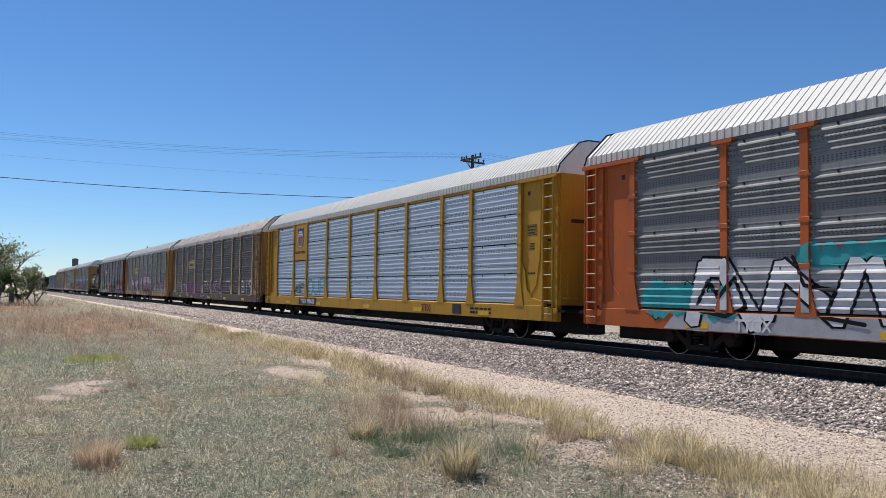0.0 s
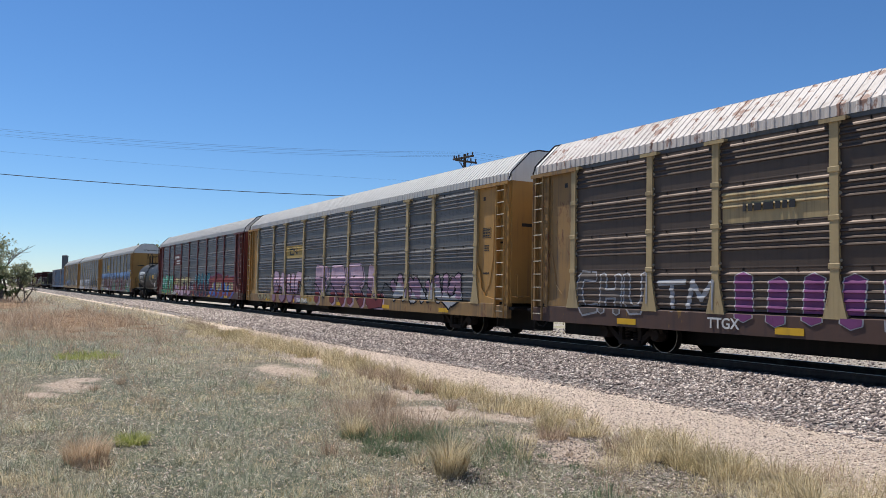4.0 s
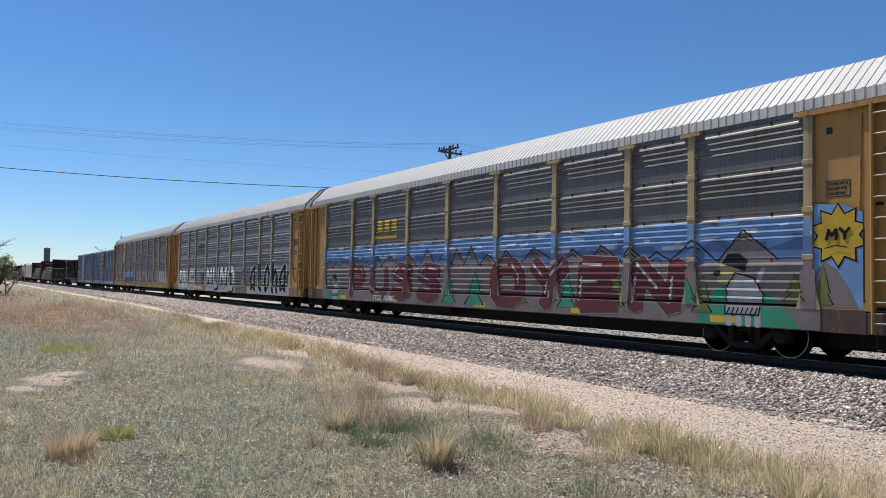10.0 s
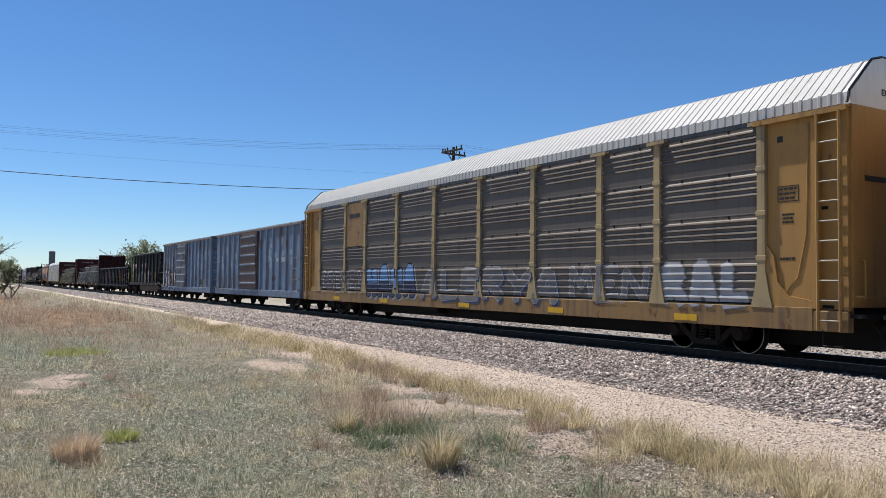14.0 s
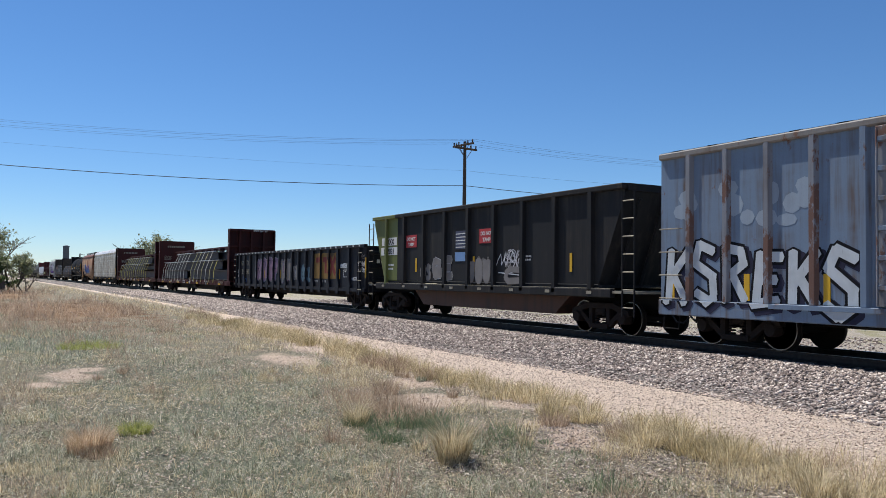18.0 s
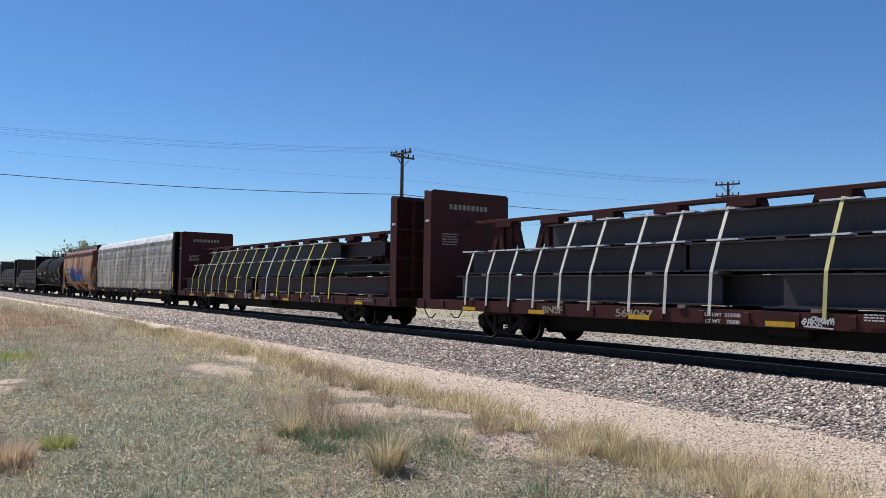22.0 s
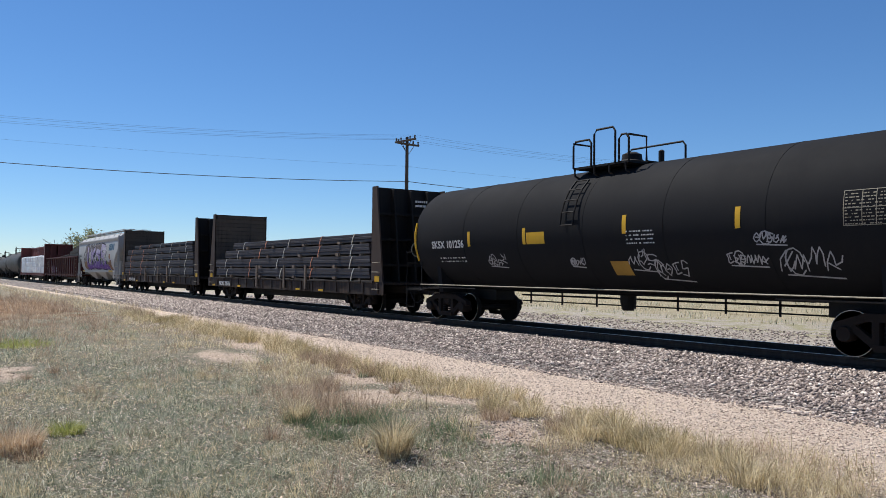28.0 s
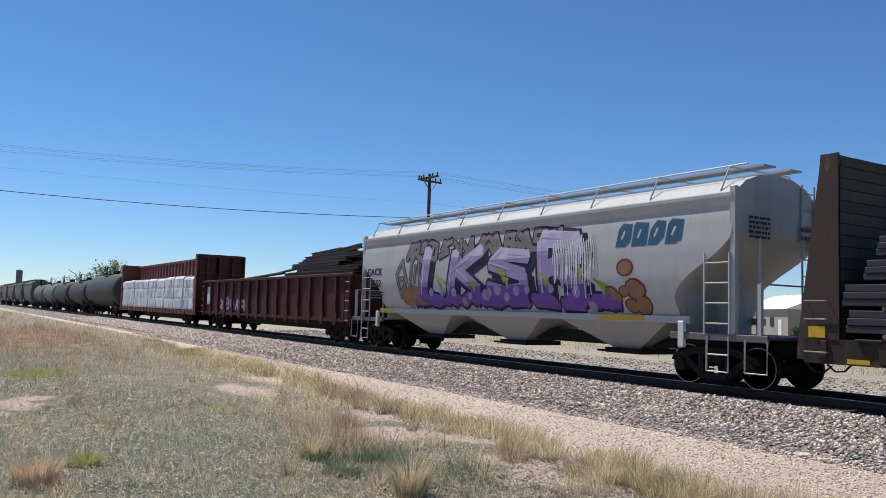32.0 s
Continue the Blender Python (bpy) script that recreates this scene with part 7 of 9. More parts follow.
        ladder(car, e * (half - 0.36), -1.47, 1.1, 2.75, 0.62, m, 4, r=0.02, rail=0.026)
        part("step_ladder", Geo().tube([(e * (half - 0.6), -1.47, 1.05), (e * (half - 0.6), -1.48, 0.34), (e * (half - 0.08), -1.48, 0.34), (e * (half - 0.08), -1.47, 1.05)], 0.024, 5).tube([(e * (half - 0.6), -1.475, 0.68), (e * (half - 0.08), -1.475, 0.68)], 0.02, 5), m, car)
        ladder(car, e * (half + 0.03), 1.05, 1.1, 4.35, 0.44, m, 9, face="x")
        part("jacking_pad", Geo().box(e * (half - 1.28) - 0.07, e * (half - 1.28) + 0.07, -1.49, -1.40, 0.78, 1.34, c=0.02), end_m or LETTERWHITE, car)
        part("gusset", Geo().prism([(e * (half - cut), 1.1), (e * (half - cut + 0.75), 1.1), (e * (half - cut + 0.55), 2.2), (e * (half - cut), 1.9)], -0.03, 0.03, "y"), m, car)
        part("bay_sheet", Geo().box(min(e * (half - cut - 0.05), e * (half - cut + 0.02)), max(e * (half - cut - 0.05), e * (half - cut + 0.02)), -1.15, 1.15, 1.05, 2.0), m, car)
        part("end_brace", Geo().tube([(e * (half - 0.02), -0.55, 3.7), (e * (half + 0.02), -0.55, 1.1)], 0.04, 6), m, car)
        part("grab_iron", Geo().tube([(e * (half + over - 0.2), -1.38, 2.1), (e * (half + over - 0.2), 1.38, 2.1)], 0.018, 5), m, car)
        part("end_step", Geo().tube([(e * (half + over - 0.5), -1.45, 1.0), (e * (half + over - 0.5), -1.46, 0.36), (e * (half + over), -1.46, 0.36), (e * (half + over), -1.45, 1.0)], 0.02, 5), m, car)
    running_gear(car, half + 0.75, (-half + 0.75, half - 0.75), 0.84)
    return car


def hopper_cells(half):
    p = [(1.20, 1.40), (1.40, 1.75), (1.47, 2.3), (1.48, 2.9), (1.44, 3.5), (1.36, 3.94)]
    out = []
    for a, b in zip(p, p[1:]):
        for t in range(4):
            z0, z1 = a[1] + (b[1] - a[1]) * t / 4, a[1] + (b[1] - a[1]) * (t + 1) / 4
            out.append((-half + 1.75 * min(1, max(0, (3.62 - z0) / 0.9)), half - 1.75 * min(1, max(0, (3.62 - z0) / 0.9)), z0, -a[0] - (b[0] - a[0]) * t / 4, z1, -a[0] - (b[0] - a[0]) * (t + 1) / 4))
    return out


def rust_streaks():
    """Faded cream paint run over by broad and fine vertical rust."""
    m, n, l, b = nodes_of("rust_streaked_paint")
    broad = noise_node(n, l, stretch(n, l, (1.25, 0.3, 0.10)), 1.0, 5, 0.6)
    narrow = noise_node(n, l, stretch(n, l, (9, 1, 0.35)), 1.0, 5, 0.65)
    cloud = noise_node(n, l, stretch(n, l, (0.8, 0.8, 1.1)), 1.0, 5, 0.6)
    fine = noise_node(n, l, stretch(n, l, (1, 1, 1)), 38, 3, 0.7)
    c = mix(n, l, ramp(n, l, cloud, 0.35, 0.65), (0.50, 0.335, 0.21), (0.42, 0.22, 0.115))
    c = mix(n, l, ramp(n, l, narrow, 0.50, 0.72), c, (0.40, 0.20, 0.10))
    c = mix(n, l, ramp(n, l, broad, 0.49, 0.62), c, (0.22, 0.075, 0.036))
    c = mix(n, l, ramp(n, l, fine, 0.62, 0.8), c, (0.26, 0.11, 0.055))
    l.new(c, b.inputs["Base Color"])
    b.inputs["Roughness"].default_value = 0.65
    b.inputs["Specular IOR Level"].default_value = 0.25
    bump(n, l, b, fine, 0.15, 0.004)
    return m


STREAKED = rust_streaks()
NUMPATCH = coat("buffed_number_patch", (0.58, 0.48, 0.38), amount=0.3)
car = hopper(-377.85, 6.95, STREAKED, HOPROOF, "rust-streaked orange covered hopper car with blue graffiti", ribs=0, cut=1.05, knee=3.05, bend=0.95, chord_m=HOPROOF, over=0.3, beam=True, end_m=STREAKED)
HC = hopper_cells(6.95)
part("number_patch", Geo().box(-4.78, -3.72, -1.4835, -1.478, 2.42, 2.86), NUMPATCH, car)
letters("SHPX", 0.36, -4.25, -1.487, 2.46, LETTERBLACK, car, "car_number", 1.0)
letters("454799", 0.36, -4.1, -1.487, 1.98, LETTERBLACK, car, "car_number", 1.0)
letters("LD LMT  203100", 0.13, -4.25, -1.487, 1.72, LETTERBLACK, car, "stencil")
letters("LT WT    59900", 0.13, -4.25, -1.487, 1.54, LETTERBLACK, car, "stencil")
scrawl(car, HC, [(-3.0, 2.34), (-2.72, 2.34), (-2.72, 2.66), (-3.0, 2.66), (-3.0, 2.34)], 0.02, P["umber"], "data_box", 0.01)
scribble(car, HC, -3.55, 2.05, 0.45, 0.2, P["brown"], 124, 0.02)
scribble(car, [(-6.5, 6.5, 1.0, -1.305, 1.45, -1.305)], -3.9, 1.12, 0.8, 0.3, P["black"], 123, 0.025)
for k in range(14):
    a = k * 0.449
    spot = [(-2.1 + 1.1 * math.cos(a) + 0.14 * math.cos(q * 1.05), 1.95 + 0.85 * math.sin(a) + 0.12 * math.sin(q * 1.05)) for q in range(6)]
    part("graffiti_bubble", paint(HC, [spot], 0.009 + 0.0001 * k), P["sky"], car)
for rad, dx, dz, up, m in ((1.06, 0.0, 0.0, 0.012, P["denim"]), (0.98, 0.02, -0.02, 0.014, P["cobalt"]), (0.42, 0.15, -0.1, 0.016, P["navy"])):
    ring = [(-2.1 + dx + rad * math.cos(k * 0.2618), 1.95 + dz + 0.84 * rad * math.sin(k * 0.2618)) for k in range(24)]
    part("graffiti_disc", paint(HC, [ring], up), m, car, "deep blue sprayed disc with a pale rim")
scrawl(car, HC, [(-2.5, 1.75), (-2.3, 1.6), (-2.05, 1.62)], 0.09, P["mist"])
piece(car, HC, -1.6, 2.8, 1.45, 2.7, 4, [P["blue"], P["plum"]], P["sky"], 121, thick=0.3)
for x in (-3.2, 0.5, 3.2):
    part("reflector", Geo().box(x - 0.3, x + 0.3, -1.309, -1.301, 1.30, 1.42), PIPEYEL, car)
part("reflector", Geo().box(-6.35, -5.4, -1.459, -1.451, 0.88, 1.0), PIPEYEL, car)
part("reflector", Geo().box(5.6, 6.5, -1.459, -1.451, 0.96, 1.08), PIPEYEL, car)


# ---- tank cars ----
def tank(s, half, r, cz, m, label, px=0.0, trucks=None, far=False, short=False, lead=0.0, stand=-0.2):
    car = railcar("tank_car", s, label)
    line = [(-half, 0.02)] + [(-half + 0.5 * (1 - math.cos(a)), r * math.sin(a)) for a in [i * 0.2244 for i in range(1, 8)]]
    line = line + [(-a, b) for a, b in line[::-1]]
    mid = []
    for i in range(1, 6):
        x = -half + 0.62 + (2 * half - 1.24) * i / 6
        mid += [(x - 0.012, r), (x - 0.01, r + 0.006), (x + 0.01, r + 0.006), (x + 0.012, r)]
    part("shell", Geo().lathe(line[:8] + mid + line[8:], 0, cz, 40 if far else 64), m, car, "", True)
    t = trucks or half - 1.7
    for e in (-1, 1):
        t = (trucks or half - 1.7) + (lead if e > 0 else 0.0)
        g = Geo().box(min(e * (t - 1.6), e * (half + 0.35)), max(e * (t - 1.6), e * (half + 0.35)), -0.35, 0.35, 0.66, 1.0)
        part("stub_sill", g, BLACKIRON, car)
        part("cradle", Geo().prism([(-1.25, 0.86), (1.25, 0.86), (1.35, cz - r * 0.45), (0.9, cz - r * 0.80), (0, cz - r * 0.97), (-0.9, cz - r * 0.80), (-1.35, cz - r * 0.45)], e * t - 0.1, e * t + 0.1), m, car)
        part("end_platform", Geo().box(min(e * (half - 0.7), e * (half + 0.35)), max(e * (half - 0.7), e * (half + 0.35)), -1.4, 1.4, 0.88, 0.95), BLACKIRON, car)
        if far:
            continue
        part("handrail", Geo().tube([(e * (half - 0.6), -1.42, 0.95), (e * (half - 0.6), -1.42, 2.1), (e * (half + 0.3), -1.42, 2.1), (e * (half + 0.3), -1.42, 0.95)], 0.02, 5), BLACKIRON, car)
        part("end_rail", Geo().tube([(e * (half + 0.3), -1.42, 0.95), (e * (half + 0.3), -1.42, 1.75), (e * (half + 0.3), 1.42, 1.75), (e * (half + 0.3), 1.42, 0.95)], 0.02, 5), BLACKIRON, car)
        part("step", Geo().tube([(e * (half - 0.2), -1.44, 0.9), (e * (half - 0.2), -1.44, 0.36), (e * (half + 0.25), -1.44, 0.36), (e * (half + 0.25), -1.44, 0.9)], 0.02, 5), BLACKIRON, car)
        part("wheel_guard", Geo().tube([(e * (t + 0.95), -1.4, 0.9), (e * (t + 0.2), -1.42, 1.0), (e * (t - 2.0), -1.42, 1.0)], 0.02, 5), BLACKIRON, car)
    t = trucks or half - 1.7
    top = cz + r
    hw = 0.93
    plat = part("top_platform", Geo().box(px - hw, px + hw, -1.0, -0.35, top - 0.06, top - 0.01).box(px - hw, px + hw, 0.35, 1.0, top - 0.06, top - 0.01).box(px - hw, px - 0.55, -0.35, 0.35, top + 0.0, top + 0.04).box(px + 0.55, px + hw, -0.35, 0.35, top + 0.0, top + 0.04), BLACKIRON, car)

    def hoop(a, b, y, h, low=0.0):
        return Geo().tube([(px + a, y, top - 0.03 + low), (px + a, y, top + h - 0.1), (px + a + 0.08 * (1 if b > a else -1), y, top + h), (px + b - 0.08 * (1 if b > a else -1), y, top + h), (px + b, y, top + h - 0.1), (px + b, y, top - 0.03 + low)], 0.027, 6)

    part("platform_rail", hoop(-hw, -0.3, -1.0, 0.64), BLACKIRON, plat)
    part("platform_rail", hoop(-0.2, 0.5, -1.0, 0.84), BLACKIRON, plat)
    part("platform_rail", hoop(0.62, hw, -1.0, 0.62), BLACKIRON, plat)
    part("platform_rail", hoop(-hw, hw, 1.0, 0.64), BLACKIRON, plat)
    for y in (-1.0, 1.0):
        for x in (-hw + 0.05, -0.2, 0.3, hw - 0.1):
            part("platform_bracket", Geo().tube([(px + x, y, top - 0.04), (px + x, y * 0.99, top - 0.22), (px + x + 0.1, y * 0.86, top - 0.33)], 0.03, 5), BLACKIRON, plat)
    for x in (-hw, hw):
        part("platform_rail", Geo().tube([(px + x, -1.0, top + 0.60), (px + x, -0.4, top + 0.60), (px + x, -0.4, top + 0.02)], 0.028, 6), BLACKIRON, plat)
    part("manway", Geo().lathe([(top - 0.15, 0.34), (top + 0.12, 0.34), (top + 0.16, 0.26), (top + 0.30, 0.24), (top + 0.36, 0.12)], 0, 0, 20, axis="z", cx=px + 0.1), BLACKIRON, car, smooth=True)
    part("valve", Geo().lathe([(top - 0.05, 0.07), (top + 0.3, 0.07), (top + 0.33, 0.03)], 0.1, 0, 10, axis="z", cx=px + 0.95), BLACKIRON, car)
    if not far:
        lx = px + stand
        g = Geo()
        arc = [(-r * math.cos(a) - 0.08, cz + r * math.sin(a) + 0.02) for a in [0.05, 0.25, 0.45, 0.65, 0.85]]
        for d in (-0.22, 0.22):
            g.tube(([] if short else [(lx + d, -1.46, 0.35), (lx + d, -1.46, cz - 0.1)]) + [(lx + d, y, z) for y, z in arc], 0.022, 6)
        for i in range(0 if short else 8):
            z = 0.45 + i * 0.27
            if z < cz:
                g.tube([(lx - 0.22, -1.46, z), (lx + 0.22, -1.46, z)], 0.016, 5)
        for y, z in arc:
            g.tube([(lx - 0.22, y, z), (lx + 0.22, y, z)], 0.016, 5)
        part("ladder", g, BLACKIRON, car)
        part("side_rail", Geo().tube([(-t - 0.9, -1.43, 1.08), (t + 0.9, -1.43, 1.08)], 0.016, 5), LEDGE, car)
        part("outlet", Geo().lathe([(0.55, 0.14), (0.75, 0.2), (cz - r + 0.05, 0.2)], 0, 0, 14, axis="z"), BLACKIRON, car)
        part("underside_pipe", Geo().tube([(-t + 1.2, 1.0, 0.8), (t - 1.2, 1.0, 0.8)], 0.03, 6).tube([(-t + 1.2, 1.0, 0.62), (t - 1.2, 1.0, 0.62)], 0.02, 6), BLACKIRON, car)
        for i in range(8):
            x = -t + 1.6 + i * (2 * t - 3.2) / 7
            part("pipe_hanger", Geo().box(x - 0.02, x + 0.02, 0.98, 1.02, 0.55, cz - r + 0.45), BLACKIRON, car)
        if not short:
            part("air_reservoir", Geo().lathe([(t - 0.75, 0.03), (t - 0.7, 0.2), (t + 0.5, 0.2), (t + 0.55, 0.03)], -1.25, 0.98, 16), BLACKIRON, car, smooth=True)
    running_gear(car, half + 0.3, (-t, t + lead), 0.84)
    return car


def on_shell(r, cz, z):
    return -math.sqrt(max(0.01, r * r - (z - cz) ** 2))


def shell_cells(half, r, cz):
    zs = [cz - r * 0.85 + 1.7 * r * i / 24 for i in range(25)]
    return [(-half + 0.6, half - 0.6, a, on_shell(r, cz, a), b, on_shell(r, cz, b)) for a, b in zip(zs, zs[1:])]


def shell_bar(car, cells, x0, x1, z0, z1, m, name, label=""):
    part(name, paint(cells, [[(x0, z0), (x1, z0), (x1, z1), (x0, z1)]], 0.006), m, car, label)


def shell_text(car, cells, x, z, w, h, rows, m, seed, name="stencilled_text"):
    rnd, polys = random.Random(seed), []
    rh = h / rows
    for i in range(rows):
        a, zz = x, z + h - (i + 0.8) * rh
        while a < x + w - 0.03:
            b = min(x + w, a + rnd.uniform(0.02, 0.09) * min(1, w))
            polys.append([(a, zz), (b, zz), (b, zz + rh * 0.34), (a, zz + rh * 0.34)])
            a = b + rnd.choice((0.02, 0.03, 0.09)) * min(1, w)
    part(name, paint(cells, polys, 0.006), m, car)


def shell_table(car, cells, x, z, w, h, rows, seed):
    """Ruled data panel: thin frame, column lines and fine print."""
    t = 0.012
    polys = [[(x, z + h * i / rows), (x + w, z + h * i / rows), (x + w, z + h * i / rows + t), (x, z + h * i / rows + t)] for i in (0, rows // 2, rows)]
    polys += [[(x + w * k, z), (x + w * k + t, z), (x + w * k + t, z + h), (x + w * k, z + h)] for k in (0, 0.4, 0.7, 1)]
    part("panel_frame", paint(cells, polys, 0.006), LEDGE, car)
    shell_text(car, cells, x + 0.03, z + 0.01, w - 0.06, h - 0.03, rows, LEDGE, seed, "data_panel")


def wrap_letters(car, body, size, x, z, r, cz, m, name="car_number", squeeze=1.0):
    ob = letters(body, size, x, 0, z, m, car, name, squeeze)
    for v in ob.data.vertices:
        v.co.y += on_shell(r, cz, v.co.z) - 0.006
    return ob


car = tank(-135.2, 6.1, 1.28, 2.22, TANKGREY, "matte black tank car with white lettering and yellow markers", px=-0.35, trucks=4.8, stand=-0.2)
TC = shell_cells(6.1, 1.28, 2.22)
part("emblem_mark", paint(TC, [stroke((-4.95, 2.42), (-4.95, 2.62), 0.09), stroke((-4.82, 2.4), (-4.82, 2.66), 0.07), stroke((-5.08, 2.5), (-5.02, 2.66), 0.06)], 0.006), LETTERWHITE, car, "white flame-like emblem")
for i in range(6):
    x = -4.62 + i * 0.42
    block = [(x, 2.41), (x + 0.30, 2.41), (x + 0.35, 2.46), (x + 0.39, 2.62), (x + 0.36, 2.67), (x + 0.07, 2.67), (x + 0.03, 2.63)]
    part("wordmark_block", paint(TC, [block], 0.006), LETTERWHITE, car, "bold slanted white wordmark block")
    part("wordmark_gap", paint(TC, [stroke((x + 0.16, 2.54), (x + 0.26, 2.54), 0.07)], 0.009), TANKGREY, car)
wrap_letters(car, "PROX 13313", 0.30, -3.9, 2.03, 1.28, 2.22, LETTERWHITE)
shell_text(car, TC, -4.6, 1.55, 1.8, 0.36, 3, LETTERWHITE, 1)
shell_text(car, TC, 0.75, 1.35, 1.1, 0.5, 4, LETTERWHITE, 2)
shell_bar(car, TC, 2.17, 2.9, 1.98, 2.32, PIPEYEL, "notice", "yellow notice panel")
shell_text(car, TC, 2.25, 2.0, 0.58, 0.3, 3, LETTERBLACK, 3)
shell_table(car, TC, 3.1, 1.96, 1.05, 0.52, 9, 4)
shell_text(car, TC, 3.2, 1.68, 0.45, 0.1, 1, LETTERWHITE, 5)
shell_text(car, TC, 0.95, 2.85, 0.6, 0.16, 2, LETTERWHITE, 6)
for x, z in ((-2.2, 1.95), (-1.8, 1.95), (0.65, 1.9), (1.15, 1.9), (5.2, 1.6)):
    shell_bar(car, TC, x - 0.05, x + 0.05, z, z + 0.45, PIPEYEL, "reflector")
for e in (-1, 1):
    part("head_reflector", Geo().tube([(e * 5.72, -1.29 * math.cos(a), 2.22 + 1.29 * math.sin(a)) for a in (-0.55, -0.25, 0.05, 0.3)], 0.03, 5), PIPEYEL, car)
part("placard", Geo().prism([(4.1, 1.18), (4.32, 1.4), (4.1, 1.62), (3.88, 1.4)], -1.38, -1.365, "y"), LETTERWHITE, car, "white diamond hazard placard")
part("placard_bar", Geo().box(3.98, 4.22, -1.384, -1.381, 1.36, 1.45), LETTERBLACK, car)

car = tank(-394.2, 7.95, 1.60, 2.52, TANKBLACK, "long black tank car with yellow markers and white tags", px=0.0, trucks=6.5, short=True, lead=0.5, stand=-0.45)
TC = shell_cells(7.85, 1.60, 2.52)
wrap_letters(car, "SKSX 101256", 0.30, -5.7, 2.18, 1.60, 2.52, LETTERWHITE)
shell_text(car, TC, -6.2, 1.75, 1.3, 0.2, 2, LETTERWHITE, 11)
shell_text(car, TC, 1.4, 2.1, 0.8, 0.35, 4, LETTERWHITE, 12)
shell_table(car, TC, 6.4, 2.3, 0.8, 0.6, 10, 13)
shell_bar(car, TC, -2.05, -1.35, 2.2, 2.5, PIPEYEL, "notice", "yellow notice panel")
shell_bar(car, TC, 0.75, 1.3, 1.42, 1.74, P["mustard"], "notice", "dull yellow notice")
for x, z in ((-4.6, 2.2), (-2.15, 2.2), (1.35, 2.35), (4.3, 2.35)):
    shell_bar(car, TC, x - 0.06, x + 0.06, z, z + 0.42, PIPEYEL, "reflector")
for e in (-1, 1):
    part("head_reflector", Geo().tube([(e * 7.45, -1.61 * math.cos(a), 2.52 + 1.61 * math.sin(a)) for a in (-0.45, -0.15, 0.1, 0.3)], 0.04, 5), PIPEYEL, car)
for i, (x, z, w, hh) in enumerate(((-3.9, 1.6, 0.8, 0.4), (1.3, 1.5, 0.8, 0.5), (2.0, 1.3, 0.9, 0.5), (3.9, 1.6, 0.9, 0.35), (5.0, 1.4, 1.2, 0.6), (4.6, 2.0, 0.7, 0.3), (-0.6, 1.6, 0.5, 0.25))):
    scribble(car, TC, x, z, w, hh, P["silver"], 130 + i, 0.026)


# ---- bulkhead flats with stacked steel ----
WALLPLANK = coat("weather_darkened_timber", (0.085, 0.066, 0.05), amount=0.7, dirt=(0.035, 0.028, 0.024), rust=(0.15, 0.125, 0.10), rusty=0.12, rough=0.85, vary=0.6)
SIDEPLATE = coat("rust_brown_plate", (0.052, 0.036, 0.029), amount=0.7, dirt=(0.035, 0.024, 0.02), rust=(0.12, 0.06, 0.03), rusty=0.25, rough=0.75)
def timber_bulkhead(car, e, x):
    zt = 4.44
    wall = part("bulkhead", Geo().box(min(e * (x + 0.06), e * (x + 0.12)), max(e * (x + 0.06), e * (x + 0.12)), -1.36, 1.36, 1.0, zt - 0.02), BLACKIRON, car, "sloping steel bulkhead lined with timber")
    for y in (-1.42, 1.36):
        part("side_plate", Geo().prism([(e * x, 0.72), (e * (x + 0.82), 0.72), (e * (x + 0.80), 1.1), (e * (x + 0.36), zt - 0.3), (e * (x + 0.33), zt), (e * x, zt)], y, y + 0.06, "y"), SIDEPLATE, wall, "rust-brown tapered side plate")
    for y in (-0.7, 0.0, 0.7):
        part("stiffener", Geo().prism([(e * (x + 0.12), 1.0), (e * (x + 0.75), 1.0), (e * (x + 0.30), zt - 0.1), (e * (x + 0.12), zt - 0.05)], y - 0.03, y + 0.03, "y"), BLACKIRON, wall)
    for z, d in ((1.7, 0.55), (2.6, 0.42), (3.5, 0.30)):
        part("crossbar", Geo().box(min(e * (x + 0.12), e * (x + d)), max(e * (x + 0.12), e * (x + d)), -1.36, 1.36, z - 0.04, z + 0.04), BLACKIRON, wall)
    n = 16
    for i in range(n):
        z = 1.1 + i * (zt - 1.12) / n
        w = 1.40 if i < n - 1 else 1.30
        part("plank", Geo().box(min(e * x, e * (x + 0.055)), max(e * x, e * (x + 0.055)), -w + random.uniform(-0.01, 0.01), w, z, z + (zt - 1.12) / n - 0.012 + (random.uniform(-0.03, 0.02) if i == n - 1 else 0), c=0.006), WALLPLANK, wall)
    for z in (0.86, 1.45, 1.78):
        part("grab_iron", Geo().tube([(e * (x + 0.2), -1.43, z), (e * (x + 0.2), -1.50, z), (e * (x + 0.62), -1.50, z), (e * (x + 0.62), -1.43, z)], 0.014, 5), LEDGE, car)
    part("reflector", Geo().box(e * (x + 0.42) - 0.16, e * (x + 0.42) + 0.16, -1.432, -1.421, 1.12, 1.32), PIPEYEL, car)
    if e > 0:
        part("hand_brake", Geo().lathe([(x + 0.74, 0.26), (x + 0.78, 0.28), (x + 0.78, 0.24), (x + 0.74, 0.24)], 0.0, 2.26, 18), LEDGE, car)
        bars(car, x + 0.42, 0.1, 3.75, 0.5, 0.3, 2, LETTERWHITE, along="y", seed=4)


STACK = coat("mill_scale_steel", (0.047, 0.046, 0.054), amount=0.6, dirt=(0.046, 0.041, 0.042), rough=0.65, metal=0.1, spec=0.2)


